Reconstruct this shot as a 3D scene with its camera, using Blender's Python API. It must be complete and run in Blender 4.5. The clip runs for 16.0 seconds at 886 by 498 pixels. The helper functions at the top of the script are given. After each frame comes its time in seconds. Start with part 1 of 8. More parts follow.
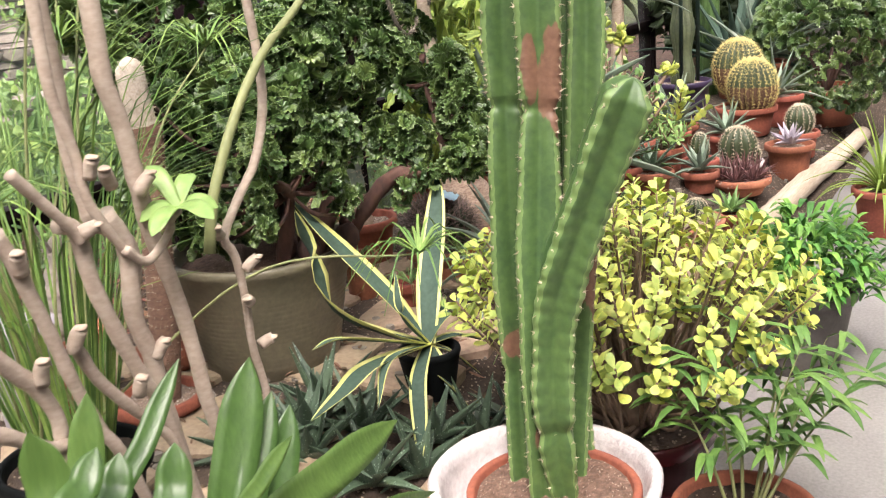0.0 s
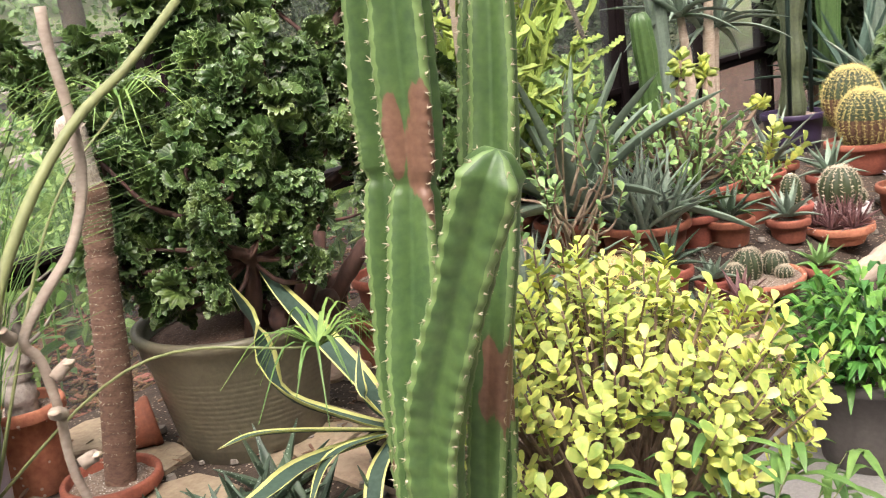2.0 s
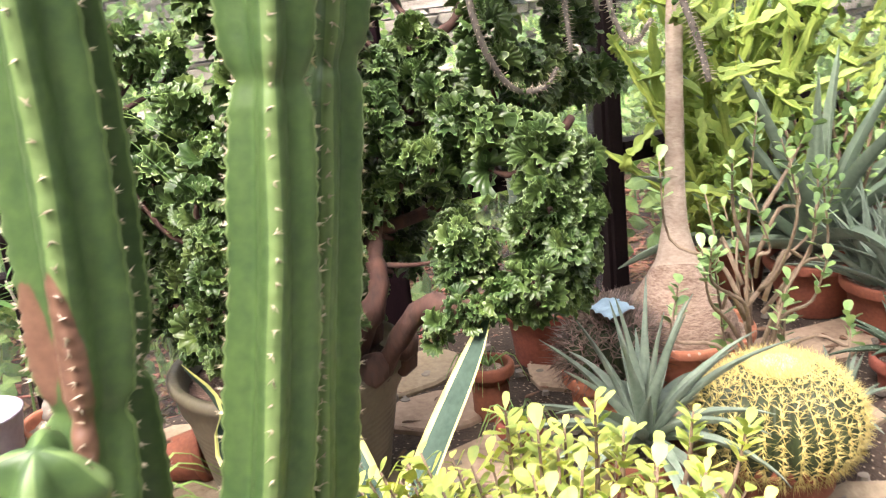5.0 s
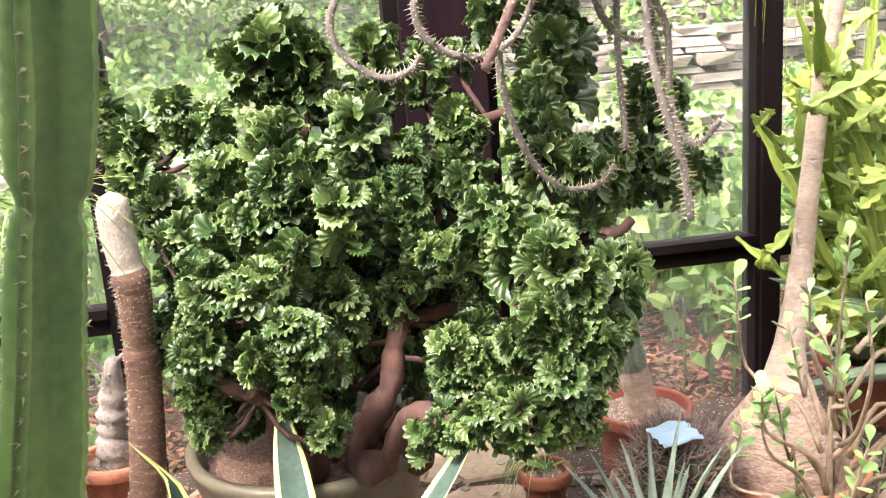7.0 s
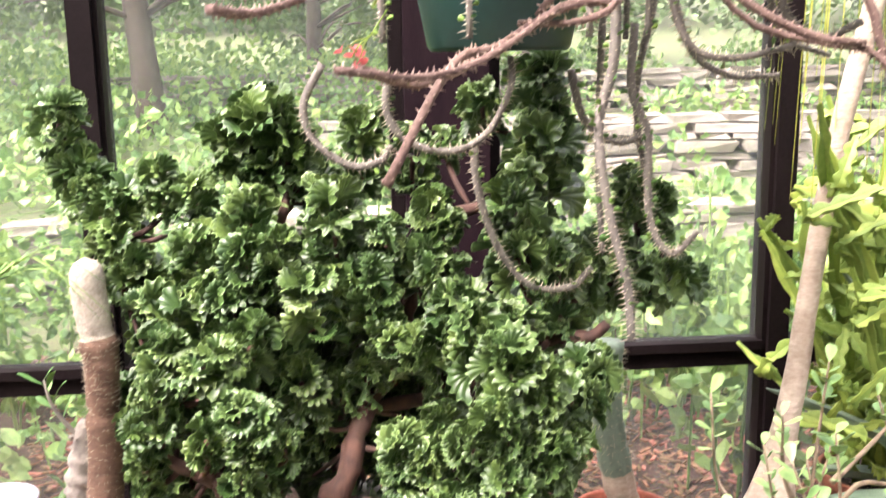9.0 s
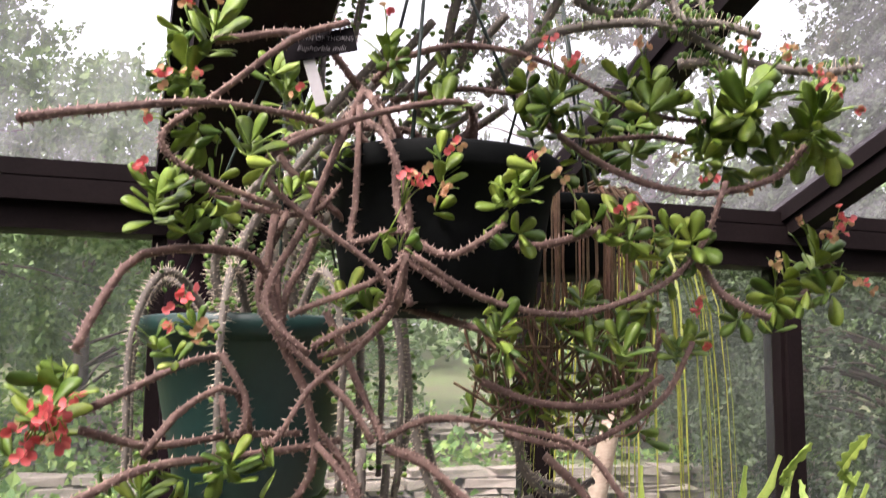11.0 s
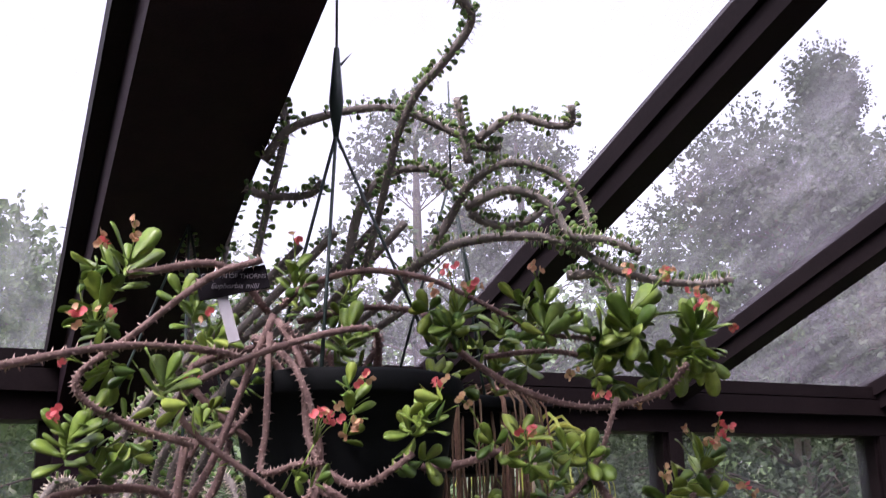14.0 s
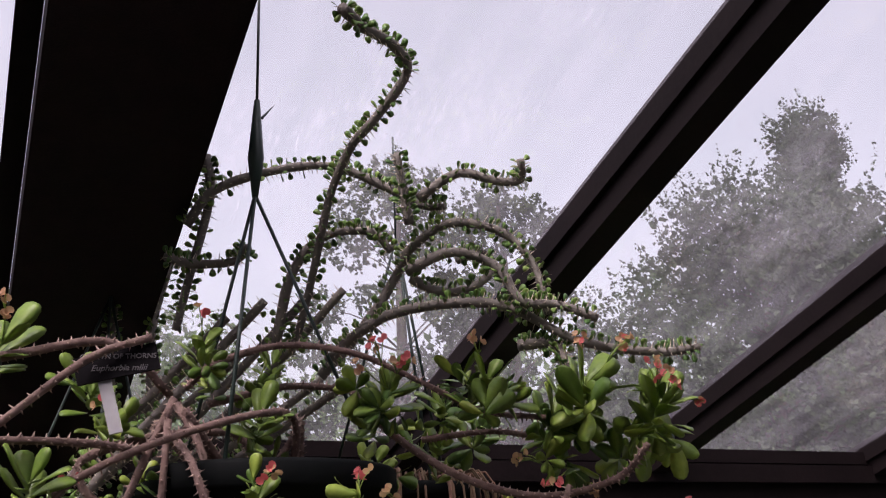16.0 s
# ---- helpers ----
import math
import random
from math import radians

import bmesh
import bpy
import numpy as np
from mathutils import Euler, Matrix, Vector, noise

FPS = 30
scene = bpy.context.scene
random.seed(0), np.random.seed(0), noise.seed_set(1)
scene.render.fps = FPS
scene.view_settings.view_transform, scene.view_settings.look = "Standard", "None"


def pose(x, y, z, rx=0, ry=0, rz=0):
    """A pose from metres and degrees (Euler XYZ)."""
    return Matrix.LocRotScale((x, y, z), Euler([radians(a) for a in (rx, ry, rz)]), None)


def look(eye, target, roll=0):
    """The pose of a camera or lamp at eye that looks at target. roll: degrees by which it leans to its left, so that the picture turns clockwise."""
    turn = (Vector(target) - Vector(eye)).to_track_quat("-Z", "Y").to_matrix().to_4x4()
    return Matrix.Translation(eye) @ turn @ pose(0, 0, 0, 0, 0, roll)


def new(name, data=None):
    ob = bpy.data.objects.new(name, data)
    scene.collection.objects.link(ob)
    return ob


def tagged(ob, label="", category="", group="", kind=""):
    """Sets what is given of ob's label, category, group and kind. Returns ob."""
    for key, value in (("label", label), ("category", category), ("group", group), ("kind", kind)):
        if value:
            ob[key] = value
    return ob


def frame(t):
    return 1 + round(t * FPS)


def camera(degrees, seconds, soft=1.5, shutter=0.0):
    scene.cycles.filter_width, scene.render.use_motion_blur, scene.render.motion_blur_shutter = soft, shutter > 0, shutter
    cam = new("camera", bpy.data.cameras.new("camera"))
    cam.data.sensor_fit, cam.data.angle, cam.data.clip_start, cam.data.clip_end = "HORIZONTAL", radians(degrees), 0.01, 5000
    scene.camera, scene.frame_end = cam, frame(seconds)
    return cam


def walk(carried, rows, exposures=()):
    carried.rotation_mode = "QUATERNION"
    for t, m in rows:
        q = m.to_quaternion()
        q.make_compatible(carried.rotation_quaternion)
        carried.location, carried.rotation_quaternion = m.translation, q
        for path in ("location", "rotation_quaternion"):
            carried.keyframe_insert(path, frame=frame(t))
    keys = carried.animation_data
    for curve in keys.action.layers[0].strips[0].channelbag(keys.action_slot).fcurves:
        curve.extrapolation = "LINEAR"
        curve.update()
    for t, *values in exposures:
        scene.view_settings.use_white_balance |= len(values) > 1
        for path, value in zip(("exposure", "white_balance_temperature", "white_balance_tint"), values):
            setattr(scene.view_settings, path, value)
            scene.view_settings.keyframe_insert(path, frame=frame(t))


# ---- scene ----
cam = camera(48.0, 16.0, soft=1.1, shutter=0.4)
PATH = [
    (0, (-2.68, 0.437, 1.53), (-1.056, 1.457, 0.96), -5.1),
    (0.5, (-2.549, 0.417, 1.521), (-0.939, 1.473, 0.98), -6.2),
    (1, (-2.393, 0.337, 1.515), (-0.831, 1.475, 1.001), -7.3),
    (1.5, (-2.237, 0.257, 1.503), (-0.731, 1.48, 1.015), -8.0),
    (2, (-2.095, 0.241, 1.502), (-0.636, 1.52, 1.014), -7.1),
    (2.5, (-1.943, 0.215, 1.528), (-0.555, 1.562, 1.017), -6.8),
    (3, (-1.756, 0.21, 1.522), (-0.462, 1.642, 0.998), -6.7),
    (5.5, (-0.834, 0.262, 1.672), (-0.175, 2.061, 1.095), -6.3),
    (6, (-0.63, 0.233, 1.677), (-0.147, 2.097, 1.138), -6.4),
    (6.5, (-0.5, 0.246, 1.685), (-0.12, 2.142, 1.172), -5.5),
    (7, (-0.37, 0.255, 1.724), (-0.094, 2.171, 1.219), -4.3),
    (7.5, (-0.27, 0.272, 1.742), (-0.071, 2.202, 1.259), -3.0),
    (8, (-0.216, 0.284, 1.753), (-0.057, 2.223, 1.288), -1.8),
    (8.5, (-0.202, 0.289, 1.755), (-0.053, 2.232, 1.305), -1.1),
    (9, (-0.177, 0.288, 1.773), (-0.001, 2.243, 1.391), -0.9),
    (9.5, (-0.128, 0.287, 1.837), (0.164, 2.253, 1.616), -0.3),
    (10, (-0.115, 0.285, 1.903), (0.326, 2.236, 1.877), 0.3),
    (12.5, (-0.166, 0.25, 2.051), (0.511, 2.078, 2.5), -0.2),
    (13, (-0.174, 0.23, 2.043), (0.538, 2.041, 2.506), -0.8),
    (13.5, (-0.183, 0.218, 2.073), (0.572, 2.006, 2.556), -1.2),
    (14, (-0.187, 0.209, 2.111), (0.613, 1.964, 2.641), -1.3),
    (14.5, (-0.17, 0.194, 2.129), (0.651, 1.923, 2.71), -1.8),
    (15, (-0.141, 0.211, 2.144), (0.696, 1.928, 2.739), -2.1),
    (15.5, (-0.113, 0.265, 2.169), (0.74, 1.971, 2.769), -2.5),
    (16, (-0.042, 0.317, 2.159), (0.764, 2.024, 2.811), -2.6),
]

# the stops by which the clip's own exposure drifts
EXPOSURES = [(0.0, 0.85, 6800, 20), (3.2, 0.95, 6800, 20), (5.5, 1.6, 6800, 24), (6.5, 1.77, 6800, 24), (8.5, 1.88, 6750, 24), (9.6, 1.7, 6800, 23), (10.2, 1.2, 6800, 23), (12.3, 0.65, 6250, 33), (14.0, 0.3, 6050, 36), (15.0, -0.15, 6350, 34), (16.0, -0.32, 6450, 33)]
walk(cam, [(t, look(eye, target, roll)) for t, eye, target, roll in PATH], EXPOSURES)

# ---- sky and sun: bright overcast ----
world = bpy.data.worlds.new("overcast_sky")
scene.world = world
world.use_nodes = True
wt = world.node_tree
sky = wt.nodes.new("ShaderNodeTexSky")
sky.sky_type, sky.sun_disc = "NISHITA", False
sky.sun_elevation, sky.sun_rotation = radians(58), radians(238)
sky.air_density, sky.dust_density, sky.ozone_density = 1.0, 6.0, 1.0
pale = wt.nodes.new("ShaderNodeHueSaturation")
pale.inputs["Saturation"].default_value = 0.3
pale.inputs["Value"].default_value = 2.6
background = wt.nodes["Background"]
background.inputs["Strength"].default_value = 0.15
wt.links.new(sky.outputs[0], pale.inputs["Color"])
wt.links.new(pale.outputs[0], background.inputs["Color"])
sun_data = bpy.data.lights.new("sun", "SUN")
sun_data.energy, sun_data.angle, sun_data.color = 1.4, radians(10), (1.0, 0.96, 0.9)
sun = new("sun", sun_data)
# the same bearing as the sky's sun
SUN_WAY = Vector((math.sin(radians(238)) * math.cos(radians(58)), math.cos(radians(238)) * math.cos(radians(58)), math.sin(radians(58))))
sun.matrix_world = look(SUN_WAY * 20, (0, 0, 0))


# ---- materials ----
def material(name, col, col2=None, scale=8.0, rough=0.6, bump=0.25, fine=60.0, island=0.0, piece=0.0, gloss=0.5,
             through_light=0.0, stretch=(1, 1, 1), speck=None, metal=0.0):
    """A surface of two colours mixed at two scales, with fine relief. island / piece: variation from one loose piece / object to the next."""
    m = bpy.data.materials.new(name)
    m.use_nodes = True
    nt = m.node_tree
    node, link = nt.nodes.new, nt.links.new
    bsdf = nt.nodes["Principled BSDF"]
    col2 = col2 or tuple(c * 0.7 for c in col)
    coord = node("ShaderNodeTexCoord")
    mapping = node("ShaderNodeMapping")
    mapping.inputs["Scale"].default_value = stretch
    link(coord.outputs["Object"], mapping.inputs["Vector"])
    big, small = node("ShaderNodeTexNoise"), node("ShaderNodeTexNoise")
    big.inputs["Scale"].default_value, big.inputs["Detail"].default_value = scale, 4
    small.inputs["Scale"].default_value, small.inputs["Detail"].default_value = fine, 3
    for n in (big, small):
        link(mapping.outputs[0], n.inputs["Vector"])
    ramp = node("ShaderNodeValToRGB")
    ramp.color_ramp.elements[0].position, ramp.color_ramp.elements[1].position = 0.34, 0.66
    ramp.color_ramp.elements[0].color, ramp.color_ramp.elements[1].color = (*col2, 1), (*col, 1)
    add = node("ShaderNodeMath")
    add.operation = "MULTIPLY_ADD"
    add.inputs[1].default_value, add.inputs[2].default_value = 0.5, 0.0
    link(small.outputs["Fac"], add.inputs[0])
    half = node("ShaderNodeMath")
    half.operation = "MULTIPLY_ADD"
    half.inputs[1].default_value = 0.5
    link(big.outputs["Fac"], half.inputs[0])
    link(add.outputs[0], half.inputs[2])
    link(half.outputs[0], ramp.inputs["Fac"])
    out = ramp.outputs["Color"]
    if island or piece:
        hsv = node("ShaderNodeHueSaturation")
        span = island or piece
        geo = node("ShaderNodeNewGeometry" if island else "ShaderNodeObjectInfo")
        value = node("ShaderNodeMapRange")
        value.inputs["To Min"].default_value, value.inputs["To Max"].default_value = 1 - span, 1 + span
        link(geo.outputs["Random Per Island" if island else "Random"], value.inputs["Value"])
        hue = node("ShaderNodeMapRange")
        hue.inputs["To Min"].default_value, hue.inputs["To Max"].default_value = 0.5 + span * 0.06, 0.5 - span * 0.06
        link(geo.outputs["Random Per Island" if island else "Random"], hue.inputs["Value"])
        link(value.outputs[0], hsv.inputs["Value"])
        link(hue.outputs[0], hsv.inputs["Hue"])
        link(out, hsv.inputs["Color"])
        out = hsv.outputs["Color"]
    if speck:
        cells = node("ShaderNodeTexVoronoi")
        cells.inputs["Scale"].default_value = speck[1]
        link(coord.outputs["Object"], cells.inputs["Vector"])
        cut = node("ShaderNodeMath")
        cut.operation = "LESS_THAN"
        cut.inputs[1].default_value = speck[2]
        link(cells.outputs["Distance"], cut.inputs[0])
        mix = node("ShaderNodeMixRGB")
        mix.inputs["Color2"].default_value = (*speck[0], 1)
        link(cut.outputs[0], mix.inputs["Fac"])
        link(out, mix.inputs["Color1"])
        out = mix.outputs["Color"]
    link(out, bsdf.inputs["Base Color"])
    bsdf.inputs["Roughness"].default_value = rough
    bsdf.inputs["Metallic"].default_value = metal
    bsdf.inputs["Specular IOR Level"].default_value = gloss
    relief = node("ShaderNodeBump")
    relief.inputs["Strength"].default_value, relief.inputs["Distance"].default_value = bump, 0.01
    link(half.outputs[0], relief.inputs["Height"])
    link(relief.outputs[0], bsdf.inputs["Normal"])
    if through_light:
        thin = node("ShaderNodeBsdfTranslucent")
        link(out, thin.inputs["Color"])
        blend = node("ShaderNodeMixShader")
        blend.inputs["Fac"].default_value = through_light
        link(bsdf.outputs[0], blend.inputs[1])
        link(thin.outputs[0], blend.inputs[2])
        link(blend.outputs[0], nt.nodes["Material Output"].inputs["Surface"])
    return m


def glass_material(name, haze, tone=(0.8, 0.82, 0.82), wet=0.0):
    """A thin, weathered pane: clear, with gloss, and a film of pale dirt in upright streaks."""
    m = bpy.data.materials.new(name)
    m.use_nodes = True
    nt = m.node_tree
    node, link = nt.nodes.new, nt.links.new
    nt.nodes.remove(nt.nodes["Principled BSDF"])
    clear, shine, dirt = node("ShaderNodeBsdfTransparent"), node("ShaderNodeBsdfGlossy"), node("ShaderNodeBsdfTranslucent")
    clear.inputs["Color"].default_value = (0.95, 0.97, 0.95, 1)
    shine.inputs["Roughness"].default_value = 0.03
    dirt.inputs["Color"].default_value = (*tone, 1)
    facing, power, fresnel = node("ShaderNodeLayerWeight"), node("ShaderNodeMath"), node("ShaderNodeMath")
    power.operation, fresnel.operation = "POWER", "MULTIPLY_ADD"
    power.inputs[1].default_value = 5
    fresnel.inputs[1].default_value, fresnel.inputs[2].default_value = 0.5, 0.04
    link(facing.outputs["Facing"], power.inputs[0])
    link(power.outputs[0], fresnel.inputs[0])
    coord, mapping, streak = node("ShaderNodeTexCoord"), node("ShaderNodeMapping"), node("ShaderNodeTexNoise")
    mapping.inputs["Scale"].default_value = (5, 1.2, 0.9)
    streak.inputs["Scale"].default_value, streak.inputs["Detail"].default_value = 2.5, 5
    link(coord.outputs["Object"], mapping.inputs["Vector"])
    link(mapping.outputs[0], streak.inputs["Vector"])
    film = node("ShaderNodeMapRange")
    film.inputs["From Min"].default_value, film.inputs["From Max"].default_value = 0.35, 0.75
    film.inputs["To Min"].default_value, film.inputs["To Max"].default_value = haze * 0.5, haze * 1.6
    link(streak.outputs["Fac"], film.inputs["Value"])
    a, b = node("ShaderNodeMixShader"), node("ShaderNodeMixShader")
    # runs of drops and lime, in patches
    drops, patch, run, cover, sum_up = node("ShaderNodeTexNoise"), node("ShaderNodeTexNoise"), node("ShaderNodeMapRange"), node("ShaderNodeMapRange"), node("ShaderNodeMath")
    fall = node("ShaderNodeMapping")
    fall.inputs["Scale"].default_value = (14, 3.5, 3.5)
    link(coord.outputs["Object"], fall.inputs["Vector"])
    drops.inputs["Scale"].default_value, drops.inputs["Detail"].default_value = 9, 3
    link(fall.outputs[0], drops.inputs["Vector"])
    patch.inputs["Scale"].default_value, patch.inputs["Detail"].default_value = 1.7, 3
    link(coord.outputs["Object"], patch.inputs["Vector"])
    run.inputs["From Min"].default_value, run.inputs["From Max"].default_value = 0.5, 0.72
    run.inputs["To Max"].default_value = wet
    cover.inputs["From Min"].default_value, cover.inputs["From Max"].default_value = 0.48, 0.68
    link(drops.outputs["Fac"], run.inputs["Value"])
    link(patch.outputs["Fac"], cover.inputs["Value"])
    sum_up.operation = "MULTIPLY_ADD"
    link(run.outputs[0], sum_up.inputs[0])
    link(cover.outputs[0], sum_up.inputs[1])
    link(film.outputs[0], sum_up.inputs[2])
    link(sum_up.outputs[0], a.inputs["Fac"])
    link(clear.outputs[0], a.inputs[1])
    link(dirt.outputs[0], a.inputs[2])
    link(fresnel.outputs[0], b.inputs["Fac"])
    link(a.outputs[0], b.inputs[1])
    link(shine.outputs[0], b.inputs[2])
    link(b.outputs[0], nt.nodes["Material Output"].inputs["Surface"])
    return m



def scarred(name, skin, cork, spots):
    """A copy of a skin with ragged corky wounds round the given (centre, radii)."""
    m = skin.copy()
    m.name = name
    nt = m.node_tree
    node, link = nt.nodes.new, nt.links.new
    bsdf = nt.nodes["Principled BSDF"]
    below = bsdf.inputs["Base Color"].links[0].from_socket
    coord, rough = node("ShaderNodeTexCoord"), node("ShaderNodeTexNoise")
    rough.inputs["Scale"].default_value, rough.inputs["Detail"].default_value = 26, 6
    streak = node("ShaderNodeTexNoise")
    streak.inputs["Scale"].default_value, streak.inputs["Detail"].default_value = 90, 4
    drawn = node("ShaderNodeVectorMath")
    drawn.operation = "MULTIPLY"
    drawn.inputs[1].default_value = (1, 1, 0.3)
    link(coord.outputs["Object"], drawn.inputs[0])
    link(drawn.outputs[0], rough.inputs["Vector"])
    link(coord.outputs["Object"], streak.inputs["Vector"])
    tone = node("ShaderNodeMixRGB")
    tone.inputs["Color1"].default_value, tone.inputs["Color2"].default_value = (*cork[0], 1), (*cork[1], 1)
    link(streak.outputs["Fac"], tone.inputs["Fac"])
    for centre, radii in spots:
        away, size, length = node("ShaderNodeVectorMath"), node("ShaderNodeVectorMath"), node("ShaderNodeVectorMath")
        away.operation, size.operation, length.operation = "SUBTRACT", "DIVIDE", "LENGTH"
        away.inputs[1].default_value, size.inputs[1].default_value = centre, radii
        link(coord.outputs["Object"], away.inputs[0])
        link(away.outputs[0], size.inputs[0])
        link(size.outputs[0], length.inputs[0])
        edge, cut = node("ShaderNodeMath"), node("ShaderNodeMapRange")
        edge.operation = "MULTIPLY_ADD"
        edge.inputs[1].default_value = 1.7
        link(rough.outputs["Fac"], edge.inputs[0])
        link(length.outputs["Value"], edge.inputs[2])
        cut.inputs["From Min"].default_value, cut.inputs["From Max"].default_value = 1.92, 1.84
        link(edge.outputs[0], cut.inputs["Value"])
        mix = node("ShaderNodeMixRGB")
        link(cut.outputs[0], mix.inputs["Fac"])
        link(below, mix.inputs["Color1"])
        link(tone.outputs[0], mix.inputs["Color2"])
        below = mix.outputs[0]
    link(below, bsdf.inputs["Base Color"])
    return m


M = {}
M["frame"] = material("dark_bronze_frame", (0.0115, 0.0078, 0.0080), (0.0065, 0.0045, 0.0047), 6, 0.6, 0.08, 90, gloss=0.06)
M["beam"] = material("stained_timber_beam", (0.016, 0.008, 0.010), (0.008, 0.004, 0.006), 5, 0.6, 0.2, 50, stretch=(6, 6, 0.6), gloss=0.08)
M["glass"] = glass_material("window_glass", 0.058)
M["roof_glass"] = glass_material("roof_glass", 0.037, (0.82, 0.80, 0.86), 0.12)
M["concrete"] = material("concrete_path", (0.34, 0.325, 0.31), (0.23, 0.22, 0.21), 3, 0.85, 0.25, 90)
M["soil"] = material("bed_soil", (0.065, 0.043, 0.029), (0.025, 0.017, 0.012), 14, 0.95, 0.9, 120, speck=((0.30, 0.24, 0.18), 60, 0.22))
M["flag"] = material("sandstone_flag", (0.38, 0.29, 0.20), (0.24, 0.17, 0.115), 7, 0.8, 0.5, 60, piece=0.2)
M["plaster"] = material("plaster_wall", (0.20, 0.195, 0.18), (0.14, 0.135, 0.125), 2, 0.9, 0.2, 60)
M["terracotta"] = material("terracotta", (0.31, 0.095, 0.052), (0.19, 0.056, 0.035), 9, 0.8, 0.25, 90, piece=0.15)
M["terra_old"] = material("terracotta_limed", (0.50, 0.20, 0.11), (0.30, 0.10, 0.06), 7, 0.85, 0.35, 60, speck=((0.55, 0.42, 0.34), 35, 0.16))
M["green_pot"] = material("olive_glazed_pot", (0.14, 0.125, 0.08), (0.085, 0.077, 0.052), 6, 0.42, 0.15, 60)
M["white_pot"] = material("pebbled_white_pot", (0.58, 0.55, 0.54), (0.42, 0.39, 0.385), 30, 0.6, 0.9, 75)
M["lilac_pot"] = material("pale_lilac_pot", (0.42, 0.38, 0.43), (0.32, 0.29, 0.34), 10, 0.5, 0.15, 60)
M["maroon"] = material("maroon_plastic", (0.075, 0.012, 0.016), (0.04, 0.008, 0.01), 8, 0.25, 0.1, 60)
M["grey_pot"] = material("grey_resin_pot", (0.13, 0.12, 0.11), (0.09, 0.08, 0.075), 8, 0.6, 0.2, 60)
M["purple_pot"] = material("dark_purple_pot", (0.05, 0.035, 0.075), (0.03, 0.02, 0.045), 8, 0.35, 0.1, 60)
M["black_pot"] = material("black_plastic", (0.006, 0.007, 0.007), (0.004, 0.005, 0.005), 8, 0.65, 0.1, 60, gloss=0.06)
M["teal_pot"] = material("dark_green_plastic", (0.007, 0.034, 0.029), (0.005, 0.025, 0.021), 8, 0.4, 0.08, 60)
M["grit"] = material("gritty_potting_soil", (0.34, 0.26, 0.20), (0.10, 0.07, 0.05), 60, 0.95, 0.9, 160, speck=((0.55, 0.5, 0.45), 110, 0.25))
M["brown_grit"] = material("brown_gravelly_soil", (0.20, 0.12, 0.085), (0.07, 0.042, 0.03), 60, 0.95, 0.9, 160, speck=((0.34, 0.26, 0.2), 110, 0.2))
M["crest"] = material("crest_leaf", (0.088, 0.15, 0.036), (0.026, 0.06, 0.018), 12, 0.32, 0.3, 90, island=0.35, through_light=0.12)
M["crest_edge"] = material("crest_leaf_margin", (0.23, 0.34, 0.13), (0.14, 0.24, 0.085), 20, 0.45, 0.2, 90, island=0.3, through_light=0.15)
M["crest_bark"] = material("crest_stem", (0.10, 0.045, 0.032), (0.03, 0.016, 0.012), 12, 0.85, 0.9, 50, stretch=(1, 1, 0.4))
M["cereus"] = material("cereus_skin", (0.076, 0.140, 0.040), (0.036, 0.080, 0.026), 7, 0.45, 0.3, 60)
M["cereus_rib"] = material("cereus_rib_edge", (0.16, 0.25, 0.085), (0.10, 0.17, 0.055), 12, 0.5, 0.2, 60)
M["dark_rib"] = material("dusky_green_skin", (0.085, 0.105, 0.05), (0.04, 0.052, 0.028), 14, 0.6, 0.5, 60)
M["spine"] = material("pale_spine", (0.62, 0.55, 0.42), (0.42, 0.34, 0.24), 40, 0.6, 0.1, 90)
M["gold_spine"] = material("golden_spine", (0.72, 0.62, 0.24), (0.52, 0.41, 0.14), 30, 0.5, 0.1, 90, island=0.15)
M["dark_spine"] = material("dusky_spine", (0.30, 0.22, 0.18), (0.10, 0.07, 0.06), 30, 0.6, 0.1, 90, island=0.5)
M["barrel"] = material("barrel_skin", (0.040, 0.060, 0.020), (0.022, 0.032, 0.012), 12, 0.55, 0.2, 80)
M["barrel_base"] = material("corky_barrel_base", (0.15, 0.08, 0.045), (0.07, 0.035, 0.022), 22, 0.9, 0.9, 80)
M["wool"] = material("white_wool", (0.62, 0.56, 0.48), (0.42, 0.35, 0.28), 40, 0.95, 0.9, 160)
M["old_cactus"] = material("corky_cactus_base", (0.25, 0.145, 0.10), (0.12, 0.068, 0.05), 22, 0.9, 0.9, 80, stretch=(1, 1, 2.5))
M["agave"] = material("agave_leaf", (0.062, 0.105, 0.078), (0.036, 0.066, 0.05), 10, 0.7, 0.12, 70, gloss=0.2)
M["cream"] = material("cream_margin", (0.60, 0.60, 0.22), (0.50, 0.52, 0.17), 20, 0.5, 0.1, 70)
M["aloe"] = material("grey_green_aloe", (0.22, 0.285, 0.215), (0.13, 0.18, 0.135), 9, 0.5, 0.15, 60, piece=0.2, island=0)
M["aloe_blue"] = material("blue_green_aloe", (0.20, 0.27, 0.19), (0.13, 0.19, 0.135), 6, 0.45, 0.12, 60, piece=0.15)
M["aloe_dark"] = material("spotted_dark_aloe", (0.075, 0.12, 0.07), (0.04, 0.07, 0.045), 10, 0.5, 0.2, 70, piece=0.25, speck=((0.25, 0.32, 0.25), 90, 0.2))
M["strap"] = material("glossy_strap_leaf", (0.085, 0.165, 0.04), (0.05, 0.11, 0.025), 5, 0.34, 0.15, 30, piece=0.2, through_light=0.2, stretch=(6, 6, 0.6))
